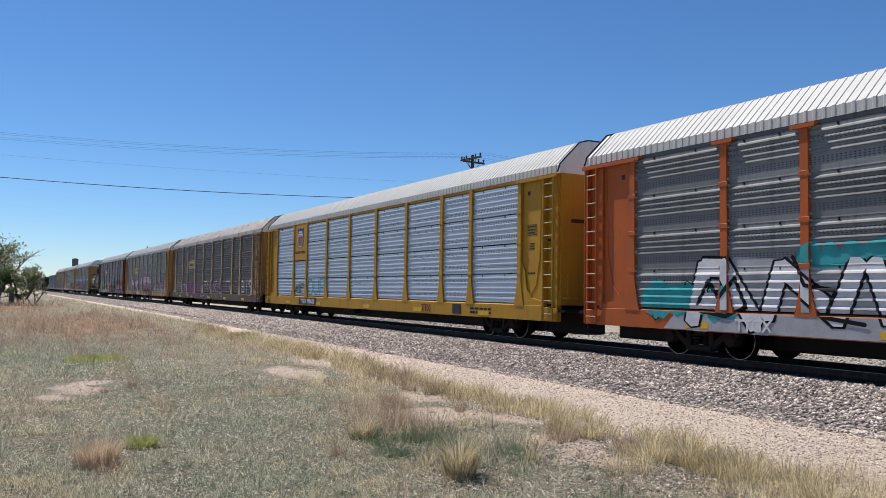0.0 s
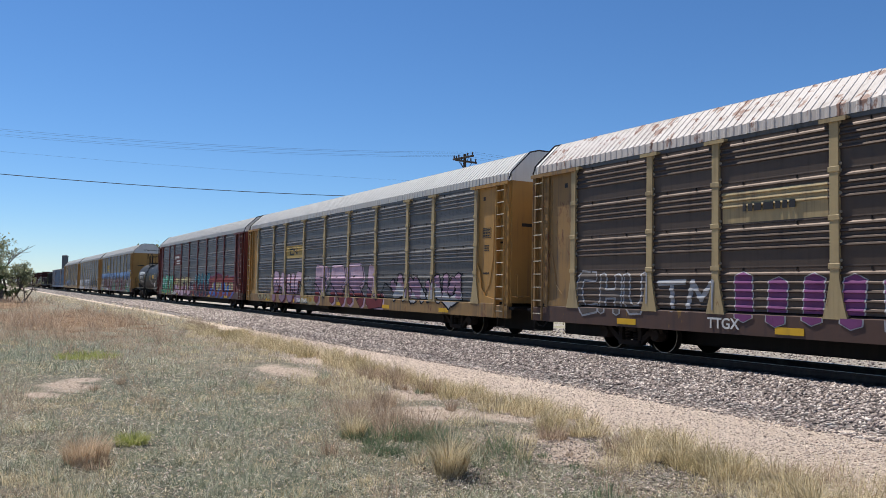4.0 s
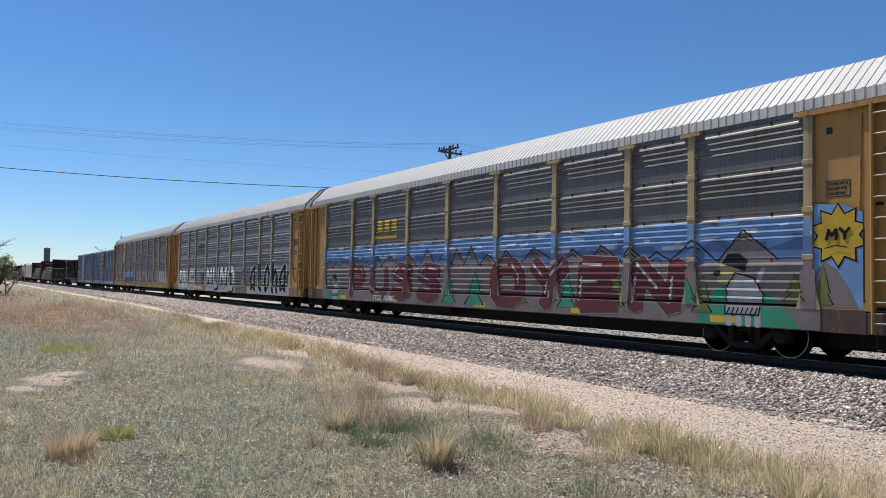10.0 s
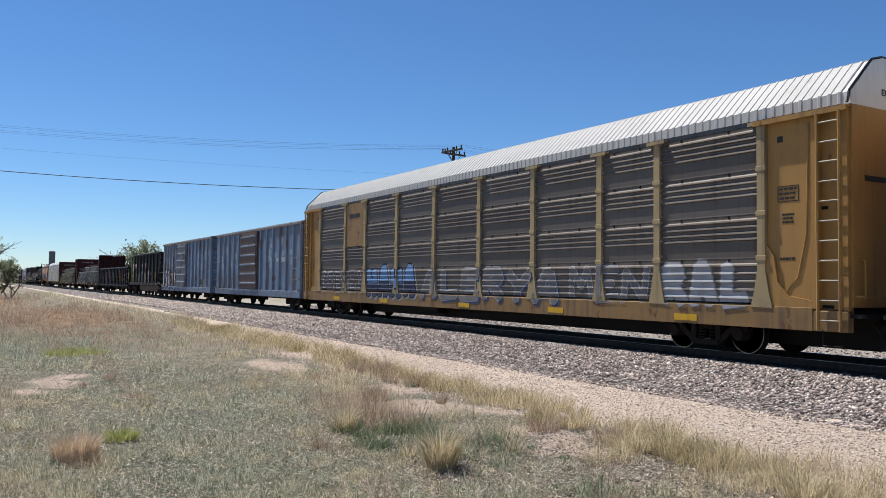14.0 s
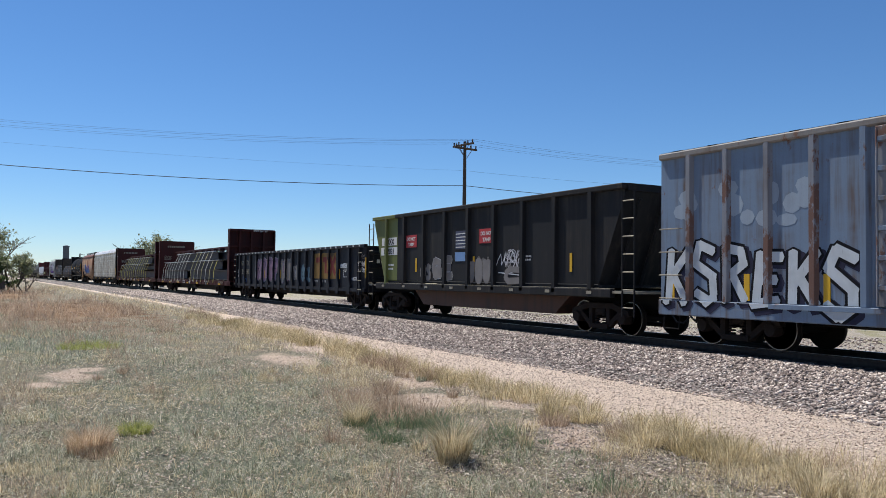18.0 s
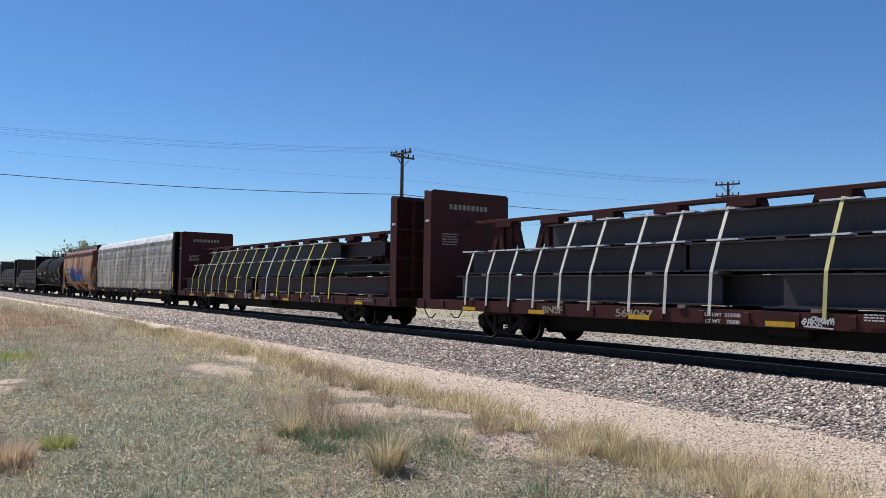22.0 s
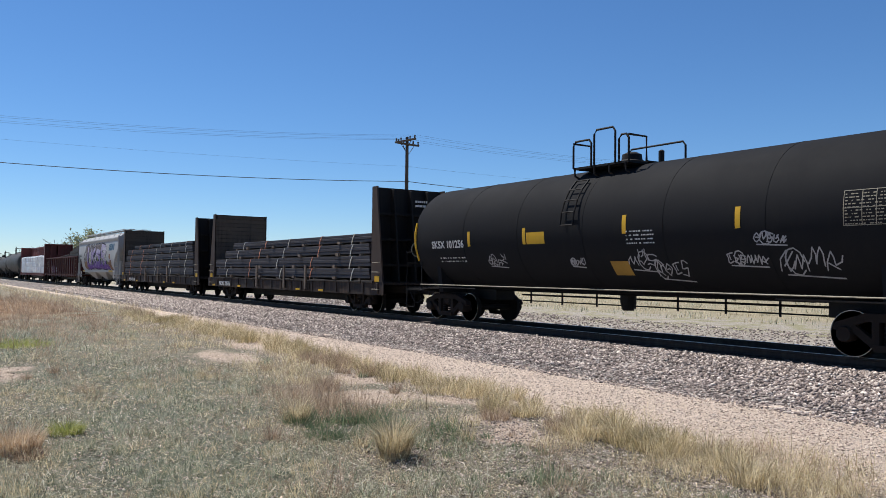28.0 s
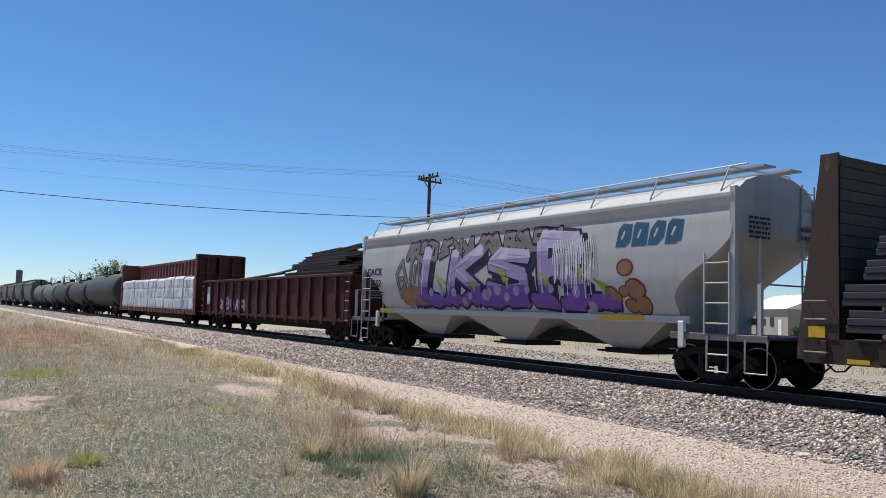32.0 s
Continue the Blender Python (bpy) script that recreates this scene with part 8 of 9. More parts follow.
def bulkhead_flat(s, label, number, tiers, numx, orange=False, rear=8.55):
    car = railcar("bulkhead_flat_car", s, label)
    deck(car, 9.45, FLATBROWN, 0.66, 1.10, 18)
    for i in range(36):
        x = -8.45 + i * 0.48
        part("deck_board", Geo().box(x, x + 0.462, -1.47 - random.uniform(0, 0.05), 1.49, 1.09 + random.uniform(-0.02, 0.01), 1.14 + random.uniform(-0.02, 0.02), c=0.012), DARKPLANK, car)
    for e in (-1, 1):
        timber_bulkhead(car, e, 8.55 if e > 0 else rear)
    rnd = random.Random(int(-s))
    z = 1.22
    for t, (a, b, hh, y0, n) in enumerate(tiers):
        for k in range(n):
            y = y0 + k * (-2 * y0) / n
            w = (-2 * y0) / n - 0.02
            da, db = rnd.uniform(-0.1, 0.12), rnd.uniform(-0.12, 0.1)
            for q in range(3):
                zq = z + q * (hh / 3)
                part("steel_billet", Geo().box(a + da + q * 0.03, b + db - q * 0.04, y - 0.012 * (q % 2), y + w, zq + 0.003, zq + hh / 3 - 0.005, c=0.010), STACK, car, "long dark steel section")
        for i in range(9):
            x = a + 0.7 + i * (b - a - 1.4) / 8
            part("dunnage", Geo().box(x - 0.05, x + 0.05, y0 - 0.05, -y0 + 0.05, z - 0.07, z - 0.002), PLANK, car)
            if i % 2:
                part("dunnage_end", Geo().box(x - 0.10, x + 0.10, y0 - 0.12, y0 - 0.02, z - 0.05, z + 0.05), PLANK, car)
        for i in range(5):
            x = a + 1.6 + i * (b - a - 3) / 4 + rnd.uniform(-0.3, 0.3)
            strap(car, x + 0.3, [(y0 + 0.6, z + hh + 0.004), (y0 - 0.005, z + hh), (y0 - 0.03, z + hh * 0.5), (y0 - 0.03, z - 0.09)], STRAPO if (i % 2 if orange else i < 2) else STRAPW, 0.045, -0.3, "band")
        z += hh + 0.07
    for x in (1.0, 3.2, -2.2):
        part("stake", Geo().box(x - 0.07, x + 0.07, -1.535, -1.478, 0.75, 1.72), PLANK, car)
    letters(number, 0.27, numx, -1.485, 0.73, LETTERWHITE, car, "car_number")
    for x in (-8.4, -4.6, 2.4, 4.6):
        part("reflector", Geo().box(x - 0.2, x + 0.2, -1.484, -1.478, 0.69, 0.77), PIPEYEL, car)
    part("placard_frame", Geo().box(2.9, 3.5, -1.484, -1.4765, 0.72, 0.98), RUSTIRON, car)
    running_gear(car, 9.45, (-7.0, 7.0), 0.84)
    return car


bulkhead_flat(-413.4, "rusty brown bulkhead flatcar carrying dark steel bundles", "NOKL 725756", [(-8.3, 8.4, 0.36, -1.40, 3), (-8.3, 8.4, 0.38, -1.40, 3), (-6.9, 8.4, 0.36, -1.37, 3), (-6.1, 8.3, 0.30, -1.30, 3)], -6.7, True)
bulkhead_flat(-434.0, "rusty flatcar with timber-lined bulkheads and stacked steel", "NOKL 725746", [(-8.65, 8.3, 0.40, -1.40, 3), (-8.65, 8.3, 0.38, -1.40, 3), (-8.4, 8.3, 0.35, -1.38, 3), (-8.2, 7.8, 0.34, -1.34, 3), (-7.0, 7.2, 0.22, -1.15, 2)], -6.0, rear=8.78)

# ---- pale hopper with a large purple piece ----
car = hopper(-453.2, 8.2, HOPWHITE, HOPWHITE, "pale grey covered hopper car with purple graffiti", pods=3, cut=1.5, knee=3.2, bend=1.35)
HC = hopper_cells(8.2)
BLUELOGO = coat("dark_teal_lettering", (0.02, 0.085, 0.15), amount=0.2)
for i, cut in enumerate((0.10, 0.0, 0.14, 0.06)):
    x = 4.95 + i * 0.5
    part("emblem_block", paint(HC, [[(x, 3.0), (x + 0.42 - cut, 3.0), (x + 0.47, 3.02 + cut), (x + 0.52, 3.52), (x + 0.12 + cut, 3.56), (x + 0.08, 3.5 - cut)]], 0.006), BLUELOGO, car, "bold slanted dark blue emblem block")
    part("emblem_gap", paint(HC, [stroke((x + 0.2, 3.2), (x + 0.28, 3.36), 0.06)], 0.009), HOPWHITE, car)
letters("GACK", 0.34, -7.2, -1.485, 2.62, LETTERBLACK, car, "car_number", 1.2)
letters("75552", 0.34, -7.2, -1.485, 2.2, LETTERBLACK, car, "car_number", 1.2)
bars(car, -7.7, -1.47, 1.75, 1.2, 0.3, 3, LETTERBLACK, seed=33)
bars(car, 8.25, -1.0, 3.05, 0.7, 0.5, 5, LETTERBLACK, along="y", seed=34)
bars(car, 8.25, 0.75, 3.1, 0.5, 0.35, 2, LETTERBLACK, along="y", seed=35)
piece(car, HC, -5.6, -4.0, 1.6, 3.2, 2, [P["dust"]], P["loam"], 144, thick=0.1)
piece(car, HC, -4.9, 3.2, 2.9, 3.75, 12, [P["umber"]], P["ink"], 143, thick=0.22)
piece(car, HC, -5.1, -3.6, 1.5, 2.3, 3, [P["brown"]], P["brown"], 145, thick=0.5)
piece(car, HC, -4.6, 5.0, 1.46, 2.0, 9, [P["purple"]], P["ink"], 147, thick=0.5)
tag(car, HC, "IKSR", -4.7, 4.1, 1.46, 3.55, [P["purple"], P["lilac"], P["lilac"], P["haze"]], P["ink"], 141, 0.34, 0.09, back=P["ink"], drop=0.2, jitter=0.18, gleam=P["haze"])
for i, (x, z, w) in enumerate(((-2.9, 2.35, 0.5), (-2.4, 2.15, 0.4), (-1.0, 2.2, 0.45), (0.4, 2.5, 0.6), (0.6, 2.3, 0.5), (2.3, 2.3, 0.45), (3.6, 2.5, 0.5), (4.4, 2.1, 0.5))):
    part("graffiti_arrow", paint(HC, [[(x - w * 0.5, z + 0.22), (x + w * 0.5, z + 0.05), (x + w * 0.35, z - 0.3), (x + w * 0.1, z - 0.02)]], 0.024), P["lime"], car, "sharp yellow-green sprayed arrow")
for i in range(16):
    rr = random.Random(i + 5)
    x, z, q = rr.uniform(-4.2, 4.4), rr.uniform(1.6, 2.15), rr.uniform(0.08, 0.17)
    part("graffiti_dot", paint(HC, [[(x + q * math.cos(a), z + q * math.sin(a)) for a in [k * 0.785 for k in range(8)]]], 0.026), P["lilac"], car)
rnd = random.Random(9)
for _ in range(11):
    x, z, q = 4.6 + rnd.uniform(0, 1.3), rnd.uniform(1.6, 2.6), rnd.uniform(0.5, 1.1)
    for grow, up, m in ((1.25, 0.005, P["rose"]), (1.0, 0.008, P["brown"])):
        part("graffiti_blob", paint(HC, [[(x + 0.26 * math.cos(a) * q * grow, z + 0.2 * math.sin(a) * q * grow) for a in [i * 0.628 for i in range(10)]]], up + 0.0003 * _), m, car, "brown sprayed blob")
polys = [stroke((x, 3.4 - rnd.uniform(0, 0.2)), (x + rnd.uniform(-0.03, 0.03), rnd.uniform(1.8, 2.8)), 0.035) for x in [2.75 + 0.065 * i for i in range(24)]]
part("paint_run", paint(HC, polys, 0.028), P["white"], car, "white paint runs")
part("reflector", Geo().box(4.3, 5.7, -1.309, -1.301, 1.31, 1.43), PIPEYEL, car)
part("reflector", Geo().box(-7.0, -6.0, -1.309, -1.301, 1.31, 1.43), PIPEYEL, car)

# ---- maroon gondola heaped with old rails ----
car = gondola(-472.3, 10.05, BEAMRED, "maroon gondola car heaped with old rails and pipes", evenly(10.05, 16), 0.85, 2.7)
C22 = flat_cells(10.0, -1.363, 0.95, 2.6)
piece(car, C22, -7.0, -2.5, 1.0, 1.8, 5, [P["silver"]], P["plum"], 151, thick=0.14)
part("number_patch", paint(C22, [[(-9.4, 1.4), (-8.6, 1.4), (-8.6, 2.4), (-9.4, 2.4)]], 0.004), LETTERWHITE, car)
OLDRAIL = coat("old_rail_rust", (0.055, 0.038, 0.03), amount=0.5)
rnd = random.Random(5)
for i in range(81):
    lay = i // 9
    x0, x1 = 0.4 + 0.42 * lay + rnd.uniform(-0.5, 0.3), 9.6 - 0.12 * lay + rnd.uniform(-0.4, 0.1)
    y = -1.15 + (i % 9) * 0.28 + rnd.uniform(-0.05, 0.05)
    z = 2.2 + lay * 0.19 + rnd.uniform(-0.012, 0.012)
    tilt = 0.5 + 0.5 * max(0, lay - 2)
    part("old_rail", ibeam((x0 - x1) / 2 * (1 - 0.04 * lay), (x1 - x0) / 2 * (1 - 0.04 * lay), 0, 0, 0.17, 0.14), OLDRAIL, car, at=pose((x0 + x1) / 2 + rnd.uniform(-0.25, 0.25) * lay, y * (1 - 0.05 * lay), z, 0, rnd.uniform(-tilt, tilt), rnd.uniform(-tilt, tilt)))
part("scrap_pipe", Geo().tube([(-5.2, -0.9, 2.75), (1.2, -0.8, 3.0)], 0.07, 8).tube([(-4.4, -0.4, 2.8), (2.2, -0.5, 3.2)], 0.06, 8), OLDRAIL, car)
running_gear(car, 10.1, (-8.0, 8.0))

# ---- maroon centre-beam with white wrapped packs ----
car = railcar("centerbeam_car", -495.6, "maroon centre-beam flatcar with white plastic-wrapped lumber")
deck(car, 11.7, MAROON, 0.72, 1.0)
for e in (-1, 1):
    bulkhead(car, e, 11.15, MAROON, 4.48, 0.42)
part("top_chord", Geo().box(-11.1, 11.1, -0.2, 0.2, 4.28, 4.42, c=0.02), MAROON, car)
part("web_plate", Geo().box(-11.1, 11.1, -0.05, 0.05, 1.0, 3.35), MAROON, car)
for i in range(25):
    x = -11 + i * 22 / 24
    part("slot_post", Geo().box(x - 0.2, x + 0.2, -0.12, 0.12, 3.3, 4.285), MAROON, car)
for i in range(9):
    x = -11.0 + i * 2.44
    wrapped(car, x, x + 2.40, 1.02, 3.12 + random.uniform(-0.08, 0.05), -1.42, 20 + i, WRAPWHITE, "wrapped_pack", 0.7, 5)
running_gear(car, 11.75, (-8.6, 8.6), 0.82)

# ---- the tail: tank cars and hoppers far down the line ----
tank(-517.6, 8.0, 1.58, 2.45, TANKDULL, "dull grey-black tank car", trucks=6.2, far=True)
for s_, m_ in ((-533.6, TANKDULL), (-547.0, TANKDULL), (-560.0, TANKPALE), (-573.0, TANKPALE)):
    tank(s_, 5.9, 1.40, 2.3, m_, "dusty tank car among a row of tank cars", far=True)
for s_, m_ in ((-588.5, HOPDARK), (-606.5, HOPDARK), (-624.5, HOPDARK), (-642.5, HOPDARK), (-660.5, HOPRUST)):
    hopper(s_, 7.3, m_, HOPROOF if m_ is HOPRUST else HOPDARK, "dull grey covered hopper car in the tail of the train", ribs=6)


# ---- loose stone ----
def raw_mesh(name, verts, tris, material, smooth=False):
    """Triangles from arrays, for what comes in tens of thousands."""
    me = bpy.data.meshes.new(name)
    me.vertices.add(len(verts))
    me.vertices.foreach_set("co", verts.astype(np.float32).ravel())
    me.loops.add(tris.size)
    me.loops.foreach_set("vertex_index", tris.astype(np.int32).ravel())
    me.polygons.add(len(tris))
    me.polygons.foreach_set("loop_start", np.arange(0, tris.size, 3, dtype=np.int32))
    me.polygons.foreach_set("loop_total", np.full(len(tris), 3, dtype=np.int32))
    me.materials.append(material)
    me.update(calc_edges=True)
    return me


OCT = np.array([(1, 0, 0), (-1, 0, 0), (0, 1, 0), (0, -1, 0), (0, 0, 1), (0, 0, -1)], float)
OCTF = np.array([(0, 2, 4), (2, 1, 4), (1, 3, 4), (3, 0, 4), (2, 0, 5), (1, 2, 5), (3, 1, 5), (0, 3, 5)])


def stones(name, n, x0, x1, y0, y1, size, height, material, label, seed, bias=1.0):
    r = np.random.RandomState(seed)
    x = x1 - (x1 - x0) * r.rand(n) ** bias
    y = y0 + (y1 - y0) * r.rand(n)
    s = size[0] + (size[1] - size[0]) * r.rand(n) ** 1.5
    s *= 1 + np.clip((-x - 18) / 45, 0, 0.9)
    z = np.array([height(a, b) for a, b in zip(x, y)]) + s * 0.25
    v = OCT[None] * (0.65 + 0.7 * r.rand(n, 6, 1)) + 0.22 * r.randn(n, 6, 3)
    a = r.rand(n) * 6.283
    c, q = np.cos(a)[:, None], np.sin(a)[:, None]
    v[..., 0] *= 0.8 + 0.7 * r.rand(n, 1)
    v = np.stack([v[..., 0] * c - v[..., 1] * q, v[..., 0] * q + v[..., 1] * c, v[..., 2] * 0.75], -1)
    v = v * s[:, None, None] + np.stack([x, y, z], 1)[:, None]
    f = OCTF[None] + 6 * np.arange(n)[:, None, None]
    tagged(new(name, raw_mesh(name, v.reshape(-1, 3), f.reshape(-1, 3), material)), label, "stones", kind="stuff")


BALLASTSTONE = stone_mat("ballast_stone", [(0.085, 0.068, 0.06), (0.18, 0.142, 0.124), (0.30, 0.24, 0.21), (0.46, 0.385, 0.335), (0.82, 0.72, 0.63)])
ROADSTONE = stone_mat("road_pebble", [(0.26, 0.19, 0.145), (0.62, 0.49, 0.395), (0.95, 0.82, 0.69)])
stones("ballast_stones", 74000, -85, -2, TY - 4.0, TY - 1.25, (0.016, 0.044), lambda x, y: bed_height(y), BALLASTSTONE, "loose angular grey and pink ballast stones", 1, 1.55)
stones("ballast_stones", 15000, -50, -2, TY - 4.85, TY - 3.7, (0.012, 0.034), lambda x, y: bed_height(y), BALLASTSTONE, "loose ballast stones strewn at the toe of the bank", 5, 1.3)
stones("ballast_stones", 12000, -60, -4, TY + 1.3, TY + 4.6, (0.02, 0.05), lambda x, y: bed_height(y), BALLASTSTONE, "loose angular ballast stones beyond the rails", 2, 1.2)
stones("road_pebbles", 42000, -34, -2, 6.6, 10.7, (0.006, 0.018), lambda x, y: ground_height(x, y), ROADSTONE, "small pale pebbles on the service road", 3, 1.4)
stones("gravel_stones", 9000, -60, -4, TY + 4.4, TY + 11, (0.02, 0.05), lambda x, y: 0.0, BALLASTSTONE, "loose grey gravel beyond the track", 6, 1.2)
stones("field_pebbles", 15000, -18, -3, 1.0, 7.0, (0.006, 0.019), lambda x, y: ground_height(x, y), ROADSTONE, "small pale pebbles scattered in the field", 4, 1.5)
stones("field_pebbles", 11000, -8.5, -3.4, 3.9, 6.9, (0.006, 0.017), lambda x, y: ground_height(x, y), BALLASTSTONE, "grey and brown pebbles on stony ground", 8, 1.2)


# ---- grass ----
def blade_mat(name, root, mid, tip):
    m, n, l, b = nodes_of(name)
    g = n.new("ShaderNodeNewGeometry")
    r = n.new("ShaderNodeValToRGB")
    r.color_ramp.elements[0].color = (*root, 1)
    r.color_ramp.elements[1].color = (*tip, 1)
    e = r.color_ramp.elements.new(0.5)
    e.color = (*mid, 1)
    l.new(g.outputs["Random Per Island"], r.inputs[0])
    l.new(r.outputs[0], b.inputs["Base Color"])
    b.inputs["Roughness"].default_value = 0.8
    b.inputs["Specular IOR Level"].default_value = 0.2
    # thin blades let half of the light through
    t = n.new("ShaderNodeBsdfTranslucent")
    l.new(r.outputs[0], t.inputs["Color"])
    x = n.new("ShaderNodeMixShader")
    x.inputs[0].default_value = 0.45
    l.new(b.outputs[0], x.inputs[1])
    l.new(t.outputs[0], x.inputs[2])
    l.new(x.outputs[0], n["Material Output"].inputs["Surface"])
    return m


GREENBLADE = blade_mat("grey_green_grass", (0.06, 0.08, 0.045), (0.31, 0.34, 0.225), (0.84, 0.80, 0.64))
STRAWBLADE = blade_mat("straw_grass", (0.20, 0.155, 0.085), (0.62, 0.515, 0.325), (0.93, 0.82, 0.58))
DULLSTRAW = blade_mat("dull_straw_grass", (0.18, 0.15, 0.075), (0.44, 0.365, 0.21), (0.74, 0.62, 0.39))
RUSSETBLADE = blade_mat("russet_grass", (0.18, 0.125, 0.085), (0.40, 0.295, 0.21), (0.68, 0.55, 0.42))
PALESTALK = blade_mat("bleached_stalks", (0.08, 0.065, 0.05), (0.42, 0.375, 0.30), (0.97, 0.91, 0.79))
LUSHBLADE = blade_mat("dark_green_grass", (0.07, 0.115, 0.06), (0.15, 0.205, 0.115), (0.28, 0.33, 0.20))
LIMEBLADE = blade_mat("lime_green_weed", (0.20, 0.23, 0.06), (0.36, 0.38, 0.12), (0.52, 0.52, 0.22))
ORANGEBLADE = blade_mat("orange_brown_weed", (0.38, 0.275, 0.175), (0.61, 0.455, 0.30), (0.86, 0.71, 0.53))


def blades(base, height, width, lean, r, heading=None):
    """Arrays of bent tapering blades: 5 vertices and 3 triangles each."""
    n = len(base)
    a, h, w = r.rand(n) * 6.283 if heading is None else heading, height, width
    d = np.stack([np.cos(a), np.sin(a), 0 * a], 1)
    s = np.stack([-np.sin(a + r.randn(n)), np.cos(a + r.randn(n)), 0 * a], 1) * w[:, None] / 2
    up = np.array([0, 0, 1.0])
    k = lean[:, None] * h[:, None] * d
    mid, tip = base + 0.3 * k + up * h[:, None] * 0.55, base + k + up * (h * np.sqrt(np.clip(1 - 0.6 * lean ** 2, 0.1, 1)))[:, None]
    v = np.stack([base - s, base + s, mid - 0.7 * s, mid + 0.7 * s, tip], 1)
    f = np.array([(0, 1, 3), (0, 3, 2), (2, 3, 4)])[None] + 5 * np.arange(n)[:, None, None]
    return v.reshape(-1, 3), f.reshape(-1, 3)




def inside(x, y, spots):
    return max(math.exp(-((x - a) / p) ** 2 - ((y - b) / q) ** 2) for a, b, p, q in spots)


def field():
    """Clumps over the field, sorted by kind into separate meshes."""
    r = np.random.RandomState(12)
    kinds = {"grey_green_grass": [[], [], [], []], "straw_grass": [[], [], [], []], "russet_grass": [[], [], [], []], "dark_green_grass": [[], [], [], []]}
    zones = [(4.0, 9.5, 130, 16, 0.9), (9.5, 16, 62, 12, 1.15), (16, 32, 18, 11, 1.7), (32, 62, 3.6, 10, 2.6), (62, 125, 0.8, 9, 4.6)]
    for d0, d1, per, nb, big in zones:
        a0, a1 = radians(-4), radians(66)
        n = int(per * (a1 - a0) / 2 * (d1 * d1 - d0 * d0))
        d, a = np.sqrt(d0 * d0 + (d1 * d1 - d0 * d0) * r.rand(n)), a0 + (a1 - a0) * r.rand(n)
        for x, y, u, q in zip(-d * np.cos(a), d * np.sin(a), r.rand(n), r.rand(n)):
            edge = 7.5 + 0.9 * noise.noise((x * 0.5, y * 0.5, 7)) + 2.6 * min(1, max(0, (-13 - x) / 30))
            if y > edge + 0.9 * (q - 0.6) or any((x - bx) ** 2 + ((y - by) * 1.5) ** 2 < br * br * (0.7 + 0.6 * q) for bx, by, br in BARE):
                continue
            patch = noise.noise((x * 0.33, y * 0.33, 2))
            fine = noise.noise((x * 1.3, y * 1.3, 4))
            if fine + 0.35 * noise.noise((x * 3.1, y * 3.1, 1)) < -0.13 and d1 < 20 and q < 0.8:
                continue
            stony = inside(x, y, STONY)
            if q < 0.9 * stony:
                continue
            near_edge = y > edge - 1.7 - 0.02 * d1
            rus, sage, deep = inside(x, y, RUSSET), inside(x, y, SAGE), inside(x, y, DEEP)
            if near_edge and noise.noise((x * 0.9, y * 1.1, 9)) < -0.12:
                continue
            if near_edge and u < 0.8:
                k, h = ("straw_grass" if u < 0.72 else "russet_grass"), 0.12 + 0.17 * q
            elif u < rus * 0.95:
                k, h = "russet_grass", 0.16 + 0.14 * q
            elif u < 0.95 * deep:
                k, h = "dark_green_grass", 0.10 + 0.10 * q
            elif u < (0.34 + 0.6 * patch) * (1 - 0.5 * sage):
                k, h = "straw_grass", 0.025 + 0.06 * q
            elif u > 0.90 + 0.06 * sage:
                k, h = "russet_grass", 0.03 + 0.08 * q
            else:
                k, h = "grey_green_grass", 0.025 + 0.06 * q
            m = max(5, int(nb * (0.6 + 0.8 * q)))
            rad = (0.045 + 0.07 * q) * (big ** 0.7)
            if q > 0.94 and not near_edge:
                # now and then a taller, denser bunch
                m, h, rad = m * 3, h * 1.9, rad * 0.9
            z = ground_height(x, y)
            for lst, val in zip(kinds[k], (np.stack([x + rad * r.randn(m), y + rad * r.randn(m), np.full(m, z - 0.01)], 1), h * (big ** 0.35) * (0.5 + 0.8 * r.rand(m)), (0.0032 + 0.0036 * r.rand(m)) * big, 0.35 + 1.15 * r.rand(m))):
                lst.append(val)
    for (name, data), m, lab in zip(kinds.items(), (GREENBLADE, STRAWBLADE, RUSSETBLADE, LUSHBLADE), ("short grey-green prairie grass", "dry straw-coloured grass along the road edge", "russet dried grass in patches", "dark green grass in a damp patch")):
        v, f = blades(*[np.concatenate(x) for x in data], r)
        tagged(new(name, raw_mesh(name, v, f, m)), lab, "grass", kind="stuff")


field()


def far_field():
    """Thin dry grass on the other side of the track."""
    r = np.random.RandomState(31)
    n = 3800
    x, y = -4 - 110 * r.rand(n) ** 1.2, 29.0 + 50 * r.rand(n) ** 1.4
    k = 9
    base = np.repeat(np.stack([x, y, np.full(n, -0.01)], 1), k, 0) + np.concatenate([0.3 * r.randn(n * k, 2), np.zeros((n * k, 1))], 1)
    v, f = blades(base, 0.10 + 0.20 * r.rand(n * k), 0.015 + 0.012 * r.rand(n * k), 0.2 + 0.7 * r.rand(n * k), r)
    cut = len(f) * 11 // 20
    tagged(new("far_dry_grass", raw_mesh("far_dry_grass", v[:cut // 3 * 5], f[:cut // 3 * 3], STRAWBLADE)), "thin dry grass beyond the track", "grass", kind="stuff")
    tagged(new("far_green_grass", raw_mesh("far_green_grass", v[cut // 3 * 5:], f[cut // 3 * 3:] - cut // 3 * 5, GREENBLADE)), "thin grey-green grass beyond the track", "grass", kind="stuff")


far_field()


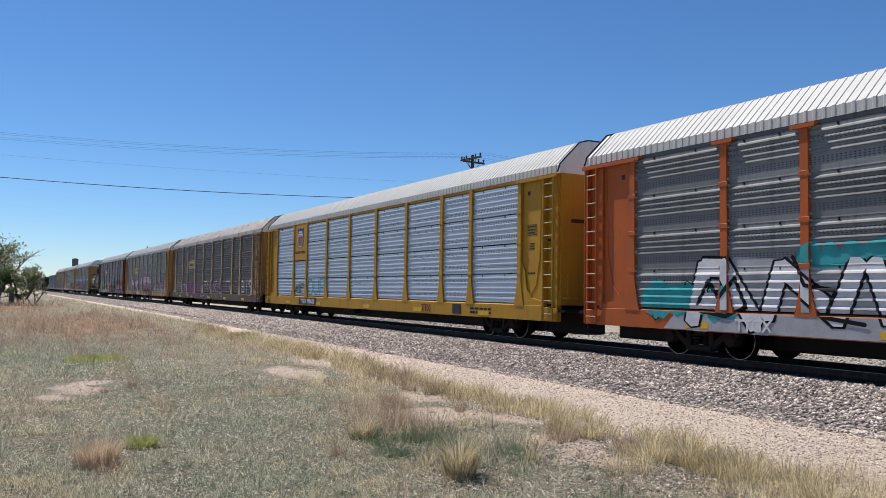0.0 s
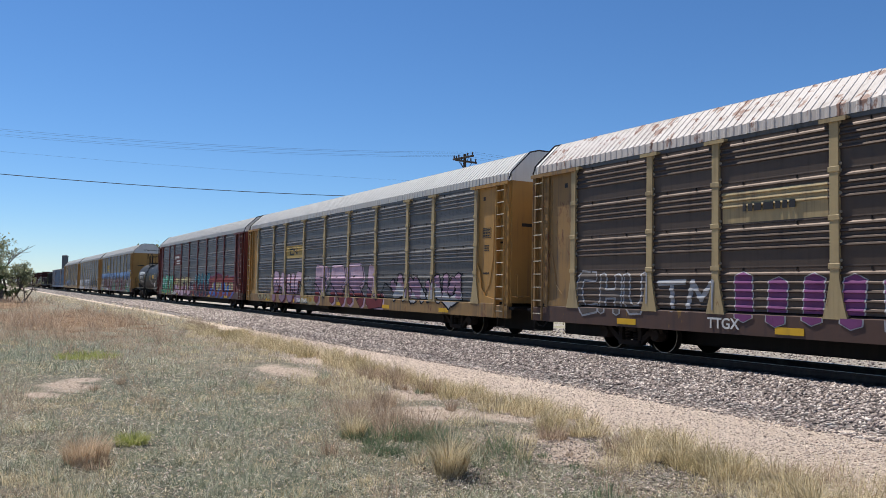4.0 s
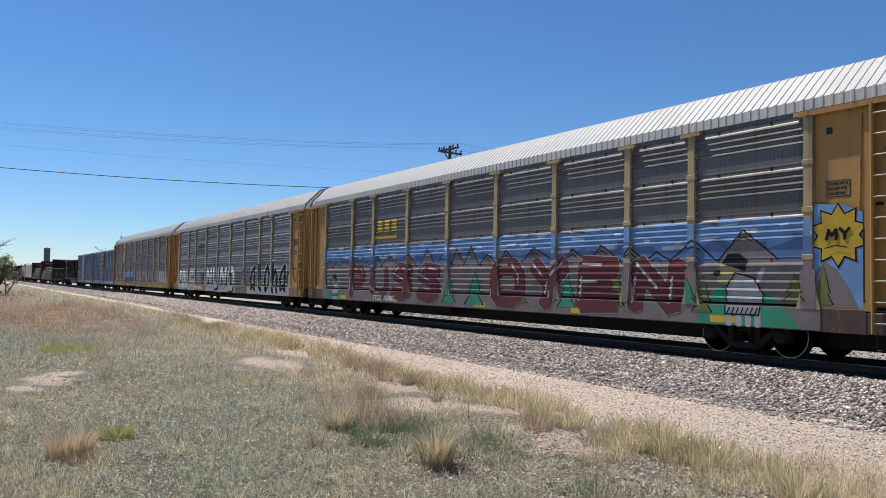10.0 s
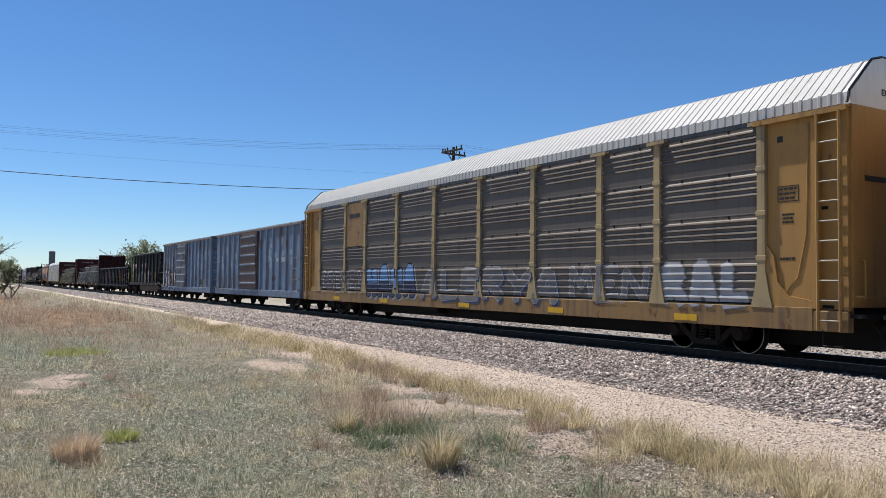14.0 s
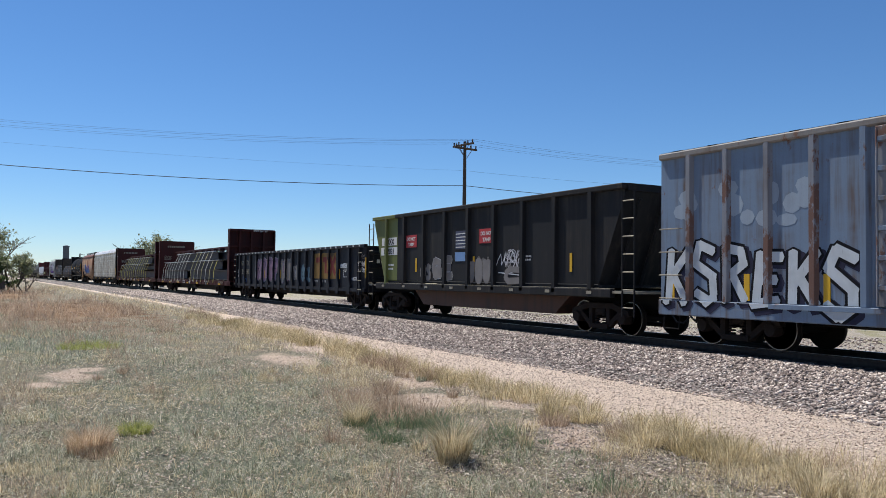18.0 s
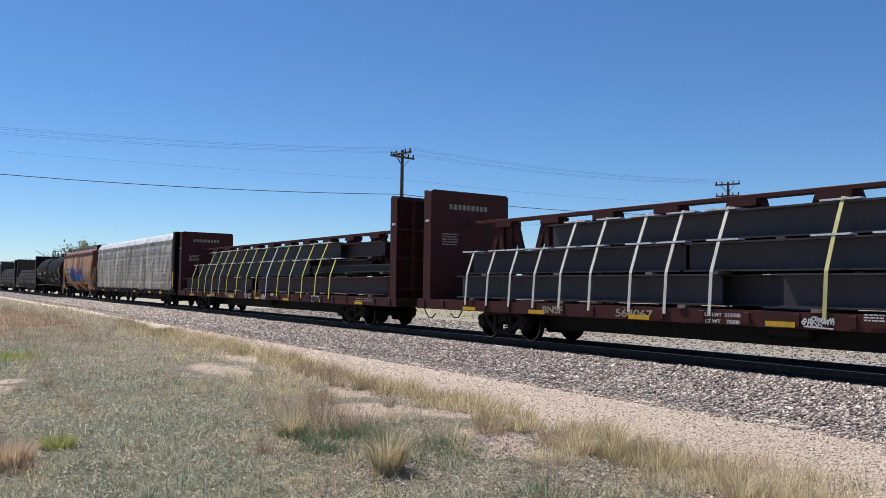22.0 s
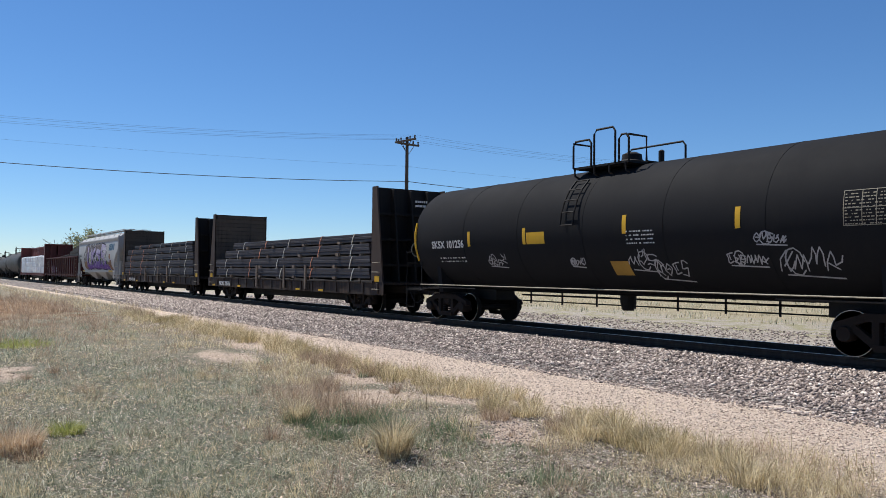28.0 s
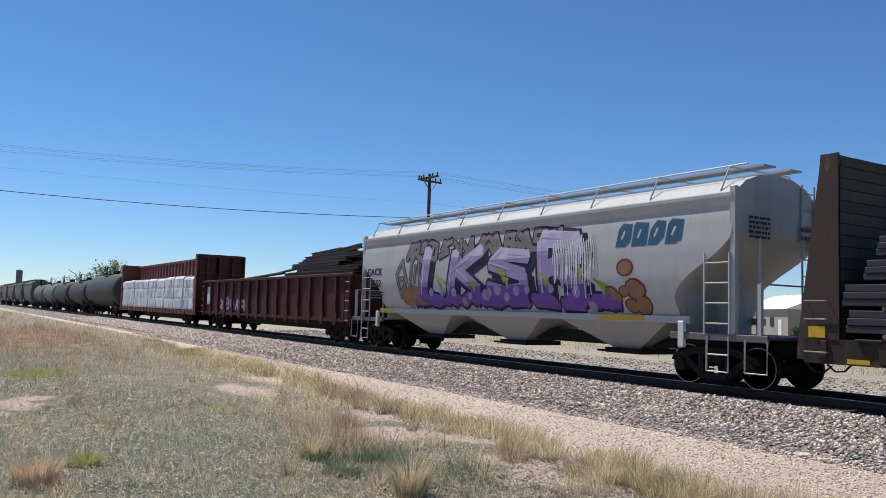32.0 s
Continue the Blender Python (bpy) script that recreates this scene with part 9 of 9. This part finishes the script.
def litter():
    """Dead stalks lying on the soil."""
    r = np.random.RandomState(77)
    n = 80000
    d, a = 4.2 + 17 * r.rand(n) ** 1.25, radians(-4) + radians(70) * r.rand(n)
    x, y = -d * np.cos(a), d * np.sin(a)
    ok = (y < 7.4 + 0.4 * r.randn(n)) & np.array([inside(a, b, [(p, q, s, s / 1.5) for p, q, s in BARE]) < 0.3 for a, b in zip(x, y)])
    x, y, d = x[ok], y[ok], d[ok]
    n = len(x)
    ang, ln, w = r.rand(n) * 6.283, (0.012 + 0.045 * r.rand(n) ** 2) * (1 + d / 18), 0.0019 * (1 + d / 9)
    z = np.array([ground_height(p, q) for p, q in zip(x, y)]) + 0.006 + 0.05 * r.rand(n) ** 2
    c = np.stack([x, y, z], 1)
    e = np.stack([np.cos(ang), np.sin(ang), 0.25 * r.randn(n)], 1) * ln[:, None]
    s = np.stack([-np.sin(ang), np.cos(ang), 0.3 * r.randn(n)], 1) * w[:, None]
    v = np.stack([c - e - s, c - e + s, c + e], 1).reshape(-1, 3)
    half = 3 * (n // 2)
    for lo, hi, m in ((0, half, STRAWBLADE), (half, len(v), PALESTALK)):
        t = np.arange(hi - lo).reshape(-1, 3)
        tagged(new("dry_litter", raw_mesh("dry_litter", v[lo:hi], t, m)), "dead grass stalks lying on the soil", "grass", kind="stuff")


litter()


def tuft(x, y, rad, h, n, material, label, seed, width=0.006, droop=(0.2, 0.9), name="grass_tuft"):
    r = np.random.RandomState(seed)
    # blades fan out from the root, the outer ones lower
    u = np.sqrt(r.rand(n))
    a = r.rand(n) * 6.283
    base = np.stack([rad * u * np.cos(a) * 0.5, rad * u * np.sin(a) * 0.5, np.full(n, -0.01)], 1)
    lean = np.clip(droop[0] + (droop[1] - droop[0]) * (0.55 * u + 0.6 * r.rand(n)), 0, 1.25)
    v, f = blades(base, h * (0.35 + 0.75 * r.rand(n)) * (1.12 - 0.3 * u), width * (0.55 + 0.7 * r.rand(n)), lean, r, a + 0.7 * r.randn(n))
    ob = new(name, raw_mesh(name, v, f, material))
    ob.matrix_basis = pose(x, y, ground_height(x, y))
    tagged(ob, label, "grass tuft", "grass tufts in the field")


tuft(-6.98, 4.12, 0.30, 0.50, 1100, STRAWBLADE, "large round straw-coloured dry grass tuft in the field", 1, 0.006, (0.05, 0.75))
tuft(-9.3, 4.08, 0.26, 0.44, 460, STRAWBLADE, "straw grass tuft with a dark green base", 2, 0.006, (0.1, 0.9))
tuft(-9.2, 4.05, 0.34, 0.20, 260, LUSHBLADE, "dark green grass tuft under dry stalks", 3)
tuft(-6.75, 6.45, 0.44, 0.34, 620, STRAWBLADE, "wide straw grass tuft on the road edge", 4, 0.006, (0.1, 1.1))
tuft(-7.15, 6.5, 0.34, 0.28, 320, RUSSETBLADE, "brown grass tuft on the road edge", 5, 0.006, (0.1, 1.1))
tuft(-5.75, 6.72, 0.52, 0.34, 800, STRAWBLADE, "tall straw grass tuft beside the gravel road", 6, 0.006, (0.1, 1.1))
tuft(-6.25, 6.55, 0.34, 0.24, 300, DULLSTRAW, "dull straw grass tuft beside the gravel road", 7, 0.006, (0.1, 1.1))
tuft(-9.2, 1.0, 0.40, 0.36, 1300, ORANGEBLADE, "round orange-brown dried weed in the field", 8, 0.006, (0.0, 0.7), "dried_weed")
tuft(-8.95, 1.06, 0.34, 0.20, 420, RUSSETBLADE, "grey-brown dead stalks at the foot of the dried weed", 16, 0.005, (0.3, 1.2), "dead_weed")
tuft(-9.96, 1.57, 0.34, 0.20, 620, LIMEBLADE, "low yellow-green weed in the field", 9, 0.008, (0.2, 1.2), "green_weed")
tuft(-21.6, 2.3, 1.5, 0.30, 800, LIMEBLADE, "spreading yellow-green weed in the field", 10, 0.012, (0.2, 1.2), "green_weed")
tuft(-11.5, 5.55, 0.34, 0.36, 420, RUSSETBLADE, "brown dry grass tuft beside bare soil", 11, 0.007, (0.1, 1.1))
tuft(-8.1, 6.25, 0.36, 0.28, 420, RUSSETBLADE, "grey-brown grass tuft beside bare soil", 12, 0.006, (0.1, 1.1))
tuft(-8.45, 6.5, 0.34, 0.30, 360, DULLSTRAW, "straw grass tuft beside bare soil", 13, 0.006, (0.1, 1.1))
tuft(-23.8, 8.35, 0.6, 0.42, 420, STRAWBLADE, "tall straw grass tuft at the road edge", 14, 0.011)
tuft(-36.4, 8.2, 0.8, 0.5, 320, RUSSETBLADE, "brown shrubby grass tuft at the road edge", 15, 0.016)
for i in range(84):
    t = i / 83
    x = -4.2 - 31 * t ** 1.3 + random.uniform(-0.4, 0.4)
    y = 6.75 + 1.0 * min(1, t * 1.6) + random.uniform(-0.4, 0.45)
    tuft(x, y, random.uniform(0.24, 0.46) * (1 + 0.9 * t), random.uniform(0.24, 0.40) * (1 + 0.35 * t), random.choice((190, 290, 380)), random.choice((STRAWBLADE, STRAWBLADE, DULLSTRAW, DULLSTRAW, RUSSETBLADE)), "dry grass tuft in the strip along the road", 140 + i, 0.006 + 0.007 * t, (0.1, 1.1))
for i in range(26):
    x, y = -4.4 - random.uniform(0, 3.4), 4.2 + random.uniform(0, 1.7)
    tuft(x, y, 0.12, random.uniform(0.07, 0.13), 60, random.choice((LUSHBLADE, LUSHBLADE, GREENBLADE, RUSSETBLADE)), "small sparse tuft on stony ground", 260 + i, 0.005, (0.2, 1.1))
for i in range(14):
    x, y = -7.9 - random.uniform(0, 1.7), 4.6 + random.uniform(-0.7, 0.6)
    tuft(x, y, 0.26, 0.19, 170, LUSHBLADE, "dark green grass tuft in the field", 80 + i, 0.006)
for i in range(16):
    a, d = radians(random.uniform(6, 44)), random.uniform(7.5, 18)
    tuft(-d * math.cos(a), min(6.8, d * math.sin(a)), 0.16, random.uniform(0.16, 0.28), 130, random.choice((RUSSETBLADE, STRAWBLADE, GREENBLADE)), "thin dry grass tuft in the field", 110 + i, 0.006)

# ---- power line ----
POLEMAT = coat("weathered_pole_timber", (0.075, 0.058, 0.046), amount=0.5, rough=0.85)
WIREMAT = coat("dull_cable", (0.05, 0.05, 0.052), amount=0.2, rough=0.5)
PORCELAIN = coat("brown_insulator", (0.045, 0.03, 0.028), amount=0.1, rough=0.35)


def power_pole(x, y, h, label, arms, turn, r=0.16, lamp=False):
    pole = thing("utility_pole", label, "utility pole", "power line poles", at=pose(x, y, 0, 0, 0, turn))
    part("shaft", Geo().lathe([(-0.3, r), (0, r), (h * 0.5, r * 0.85), (h, r * 0.62), (h + 0.02, 0.03)], 0, 0, 12, axis="z"), POLEMAT, pole, smooth=True)
    for z, half, spin in arms:
        c, s = math.cos(radians(spin)), math.sin(radians(spin))
        m = pose(0, 0, z, 0, 0, spin)
        arm = part("crossarm", Geo().box(-half, half, -0.20, -0.08, -0.06, 0.06, c=0.01), POLEMAT, pole, at=m)
        for k in (-1, 1):
            part("arm_brace", Geo().tube([(k * half * 0.55, -0.14, -0.05), (k * 0.08, -0.1, -0.62)], 0.02, 5), POLEMAT, arm)
        for a in (-0.92, -0.45, 0.45, 0.92):
            part("insulator", Geo().lathe([(0.06, 0.03), (0.12, 0.06), (0.16, 0.035), (0.2, 0.065), (0.27, 0.03)], -0.14, 0, 8, axis="z", cx=a * half), PORCELAIN, arm)
    if lamp:
        part("lamp_arm", Geo().tube([(0, 0, h - 3.2), (-1.3, 0.0, h - 2.9), (-1.7, 0, h - 2.95)], 0.03, 6), POLEMAT, pole)
        part("lamp_head", Geo().box(-2.2, -1.5, -0.14, 0.14, h - 3.08, h - 2.9, c=0.04), BLACKIRON, pole)
    part("ground_wire", Geo().tube([(r * 0.9, 0.05, 0.2), (r * 0.6, 0.05, h - 0.6)], 0.012, 4), WIREMAT, pole)
    return pole


P0, P1, P2 = Vector((-49.2, -3.5, 0)), Vector((-45.35, 27.45, 0)), Vector((-41.3, 56.5, 0))
power_pole(P1.x, P1.y, 10.95, "tall weathered timber utility pole with a crowded crossarm", [(10.7, 1.05, 8), (10.45, 0.9, 98)], 0)
power_pole(P2.x, P2.y, 10.9, "timber utility pole with two crossarms and a lamp", [(10.7, 1.0, 20), (9.75, 0.95, 20)], 0, lamp=True)
power_pole(P0.x, P0.y, 9.95, "timber utility pole beside the track", [(9.7, 1.25, 8)], 0)
power_pole(-75.5, 53.5, 9.0, "small far timber utility pole with a crossarm", [(8.8, 1.3, -30)], 0, 0.13)
power_pole(-75.0, 118.0, 9.5, "small far timber utility pole", [(9.2, 1.2, 10)], 0, 0.13)


def wire(a, b, sag, label, r=0.016):
    pts = [a.lerp(b, i / 20) - Vector((0, 0, sag * 4 * (i / 20) * (1 - i / 20))) for i in range(21)]
    tagged(new("overhead_wire", Geo().tube(pts, r, 5).mesh("overhead_wire", WIREMAT, True)), label, "cable", "overhead wires")


for dx in (-1.1, -0.5, 0.55, 1.1):
    up = Vector((dx, 0.1, 10.95))
    wire(P0 + up - Vector((0, 0, 1.05)), P1 + up, 0.42, "thin overhead power wire between two poles", 0.0045)
    wire(P1 + up, P2 + up, 0.5, "thin overhead power wire between two poles", 0.005)
wire(P0 + Vector((0, 0, 7.75)), P1 + Vector((0, 0, 8.0)), 0.38, "thick black communication cable between two poles", 0.020)
wire(P1 + Vector((0, 0, 8.0)), P2 + Vector((0, 0, 8.2)), 0.45, "thick black communication cable between two poles", 0.020)
wire(P0 + Vector((0, 0, 8.9)), P1 + Vector((0, 0, 9.0)), 0.2, "thin overhead neutral wire", 0.0035)
wire(P1 + Vector((0, 0, 9.0)), P2 + Vector((0, 0, 9.1)), 0.3, "thin overhead neutral wire", 0.005)
wire(Vector((-75.5, 53.5, 8.9)), P2 + Vector((0, 0, 9.4)), 0.6, "thin service wire between poles", 0.009)
wire(P2 + Vector((0, 0, 8.6)), Vector((-38, 86, 6.5)), 0.8, "service wire running down from the pole", 0.012)

# ---- trees ----
BARK = coat("grey_bark", (0.13, 0.11, 0.095), amount=0.5, rough=0.9)
LEAFA = blade_mat("grey_green_leaves", (0.17, 0.19, 0.10), (0.28, 0.30, 0.175), (0.44, 0.45, 0.30))
LEAFB = blade_mat("dark_green_leaves", (0.06, 0.09, 0.035), (0.10, 0.14, 0.055), (0.18, 0.22, 0.09))


def tree(x, y, h, label, leaves, seed, material=LEAFA, spread=0.55, low=0.3, leaf=0.10, name="tree"):
    """Forked trunk, limbs and twigs; leaves sit in loose clumps on the outer twigs."""
    rnd, wood, tips = random.Random(seed), Geo(), []

    def limb(p, d, ln, r, depth):
        pts, q = [p], d.copy()
        for _ in range(4):
            q = (q + Vector((rnd.uniform(-1, 1), rnd.uniform(-1, 1), rnd.uniform(-0.3, 0.7))) * 0.22).normalized()
            pts.append(pts[-1] + q * ln / 4)
        wood.tube(pts, r, 7 if depth < 2 else 4, r2=r * 0.55)
        if depth >= 3:
            tips.extend(pts[1:])
            return
        for _ in range(rnd.choice((3, 4))):
            s = (q + Vector((rnd.uniform(-1, 1), rnd.uniform(-1, 1), rnd.uniform(-0.5, 0.6))) * (0.5 + spread)).normalized()
            limb(pts[rnd.choice((2, 3, 4))], s, ln * rnd.uniform(0.55, 0.8), r * 0.55, depth + 1)

    for _ in range(3):
        limb(Vector((rnd.uniform(-0.2, 0.2), rnd.uniform(-0.2, 0.2), -0.1)), Vector((rnd.uniform(-0.5, 0.5) * spread, rnd.uniform(-0.5, 0.5) * spread, 1)).normalized(), h * 0.40, h * 0.018, 0)
    top = max(p.z for p in tips)
    t = thing(name, label, "tree", at=pose(x, y, 0) @ Matrix.Scale(1.0, 4))
    k = h / top
    wood.v = [(a * k, b * k, c * k) for a, b, c in wood.v]
    part("trunk", wood, BARK, t, "grey forked trunk with bare limbs")
    if leaves:
        r = np.random.RandomState(seed)
        cs = np.array([tuple(p * k) for p in tips if p.z * k > low * h or rnd.random() < 0.2])
        c = cs[r.randint(0, len(cs), leaves)] + r.randn(leaves, 3) * h * 0.035
        e1, e2 = r.randn(leaves, 3), r.randn(leaves, 3)
        s = leaf * (0.6 + 0.8 * r.rand(leaves, 1))
        e1, e2 = e1 / np.linalg.norm(e1, axis=1)[:, None] * s, e2 / np.linalg.norm(e2, axis=1)[:, None] * s * 0.6
        v = np.stack([c - e1, c + e2, c + e1, c - e2], 1).reshape(-1, 3)
        f = (np.array([(0, 1, 2), (0, 2, 3)])[None] + 4 * np.arange(leaves)[:, None, None]).reshape(-1, 3)
        part("crown", raw_mesh("crown", v, f, material), None, t, "thin uneven crown of small leaves")


def by_angle(az, d):
    return -d * math.cos(radians(az)), d * math.sin(radians(az))


tree(*by_angle(0.1, 92), 7.3, "half-bare tree with grey-green leaves at the field's end", 2600, 3, LEAFA, 0.5, 0.35, 0.14)
tree(*by_angle(-1.6, 90), 7.0, "leafy tree at the field's end", 3600, 9, LEAFB, 0.6, 0.1, 0.15)
tree(*by_angle(0.2, 84), 3.6, "dense green bush under the trees", 4200, 4, LEAFB, 0.9, 0.05, 0.13, "bush")
tree(*by_angle(1.3, 86), 4.0, "grey-green bush at the field's end", 3000, 5, LEAFA, 0.8, 0.08, 0.12, "bush")
tree(*by_angle(0.9, 96), 6.0, "bare grey tree beside the track", 0, 6, LEAFA, 0.7)
tree(*by_angle(2.2, 88), 2.8, "bare twiggy shrub beside the track", 150, 7, LEAFA, 0.8, 0.1, 0.09, "shrub")
tree(*by_angle(10.4, 126), 8.0, "half-bare grey-green tree beyond the track", 2600, 8, LEAFA, 0.6, 0.45, 0.17)
tree(*by_angle(8.8, 128), 7.6, "bare tree beyond the track", 60, 10, LEAFA, 0.7)
tree(*by_angle(7.9, 130), 6.4, "bare tree beyond the track", 0, 11, LEAFA, 0.7)
tree(*by_angle(14.5, 190), 6.5, "far leafy tree beyond the track", 1500, 12, LEAFA, 0.7, 0.2, 0.25)
tree(*by_angle(30.3, 84), 7.9, "slender bare tree beside the utility pole", 0, 13, LEAFA, 0.35)
tree(*by_angle(50.4, 120), 6.6, "far bare tree beyond the track", 40, 14, LEAFA, 0.6)
tree(*by_angle(57.4, 118), 7.2, "reddish bare tree beside the white building", 260, 15, RUSSETBLADE, 0.6, 0.2, 0.16)
tree(*by_angle(60.0, 112), 6.2, "reddish bare tree beside the white building", 260, 16, RUSSETBLADE, 0.6, 0.2, 0.16)
tree(*by_angle(56.3, 92), 1.5, "low dark green shrub before the white building", 900, 17, LEAFB, 0.9, 0.0, 0.12, "shrub")
tree(*by_angle(44.0, 150), 5.0, "far scrubby tree beyond the track", 700, 18, LEAFA, 0.7, 0.1, 0.22)

# ---- far buildings ----
SILOMAT = coat("dark_silo_concrete", (0.10, 0.12, 0.15), amount=0.4, rough=0.8)
x, y = by_angle(4.49, 950)
silo = thing("grain_silo", "tall dark grain silo on the horizon", "silo", at=pose(x, y, 0))
part("tower", Geo().lathe([(0, 3.1), (30.5, 3.1)], 0, 0, 20, axis="z"), SILOMAT, silo, smooth=True)
part("cap", Geo().lathe([(30.5, 3.3), (31.3, 3.3), (32.3, 0.6)], 0, 0, 20, axis="z"), SILOMAT, silo)
x, y = by_angle(56.4, 108)
house = thing("white_shed", "low grey building with a white metal roof", "building", at=pose(x, y, 0, 0, 0, -35))
SHEDWALL = coat("grey_shed_wall", (0.30, 0.28, 0.25), amount=0.3)
part("wall", Geo().box(-8, 8, -4.5, 4.5, 0, 3.3), SHEDWALL, house)
part("roof", Geo().prism([(-4.9, 3.25), (4.9, 3.25), (0, 5.2)], -8.4, 8.4), coat("white_metal_roof", (0.78, 0.78, 0.77), amount=0.15, rough=0.4), house, "white metal gable roof")
for i, w in enumerate((-5, -1.5, 2.5)):
    win = part("window", Geo().box(w, w + 1.2, -4.56, -4.5, 1.2, 2.3), LETTERBLACK, house)
part("door", Geo().box(5.2, 6.2, -4.56, -4.5, 0, 2.05), WHITE, house)


def motions():
    for car, s in CARS:
        walk(car, [(0, pose(s, TY, RAIL)), (32, pose(s + SPEED * 32, TY, RAIL))])
    # every wheelset rolls with the train; those of one side of the trucks share their keys
    turn, first = math.degrees(SPEED / 0.42 / FPS), {}
    for w, s in BOGIES:
        if s not in first:
            walk(w, [(i / FPS, pose(s * 0.88, 0, 0.42, 0, i * turn, 0)) for i in range(32 * FPS + 1)])
            first[s] = w.animation_data
        else:
            keys = w.animation_data_create()
            w.rotation_mode = "QUATERNION"
            keys.action = first[s].action
            keys.action_slot = first[s].action_slot


motions()
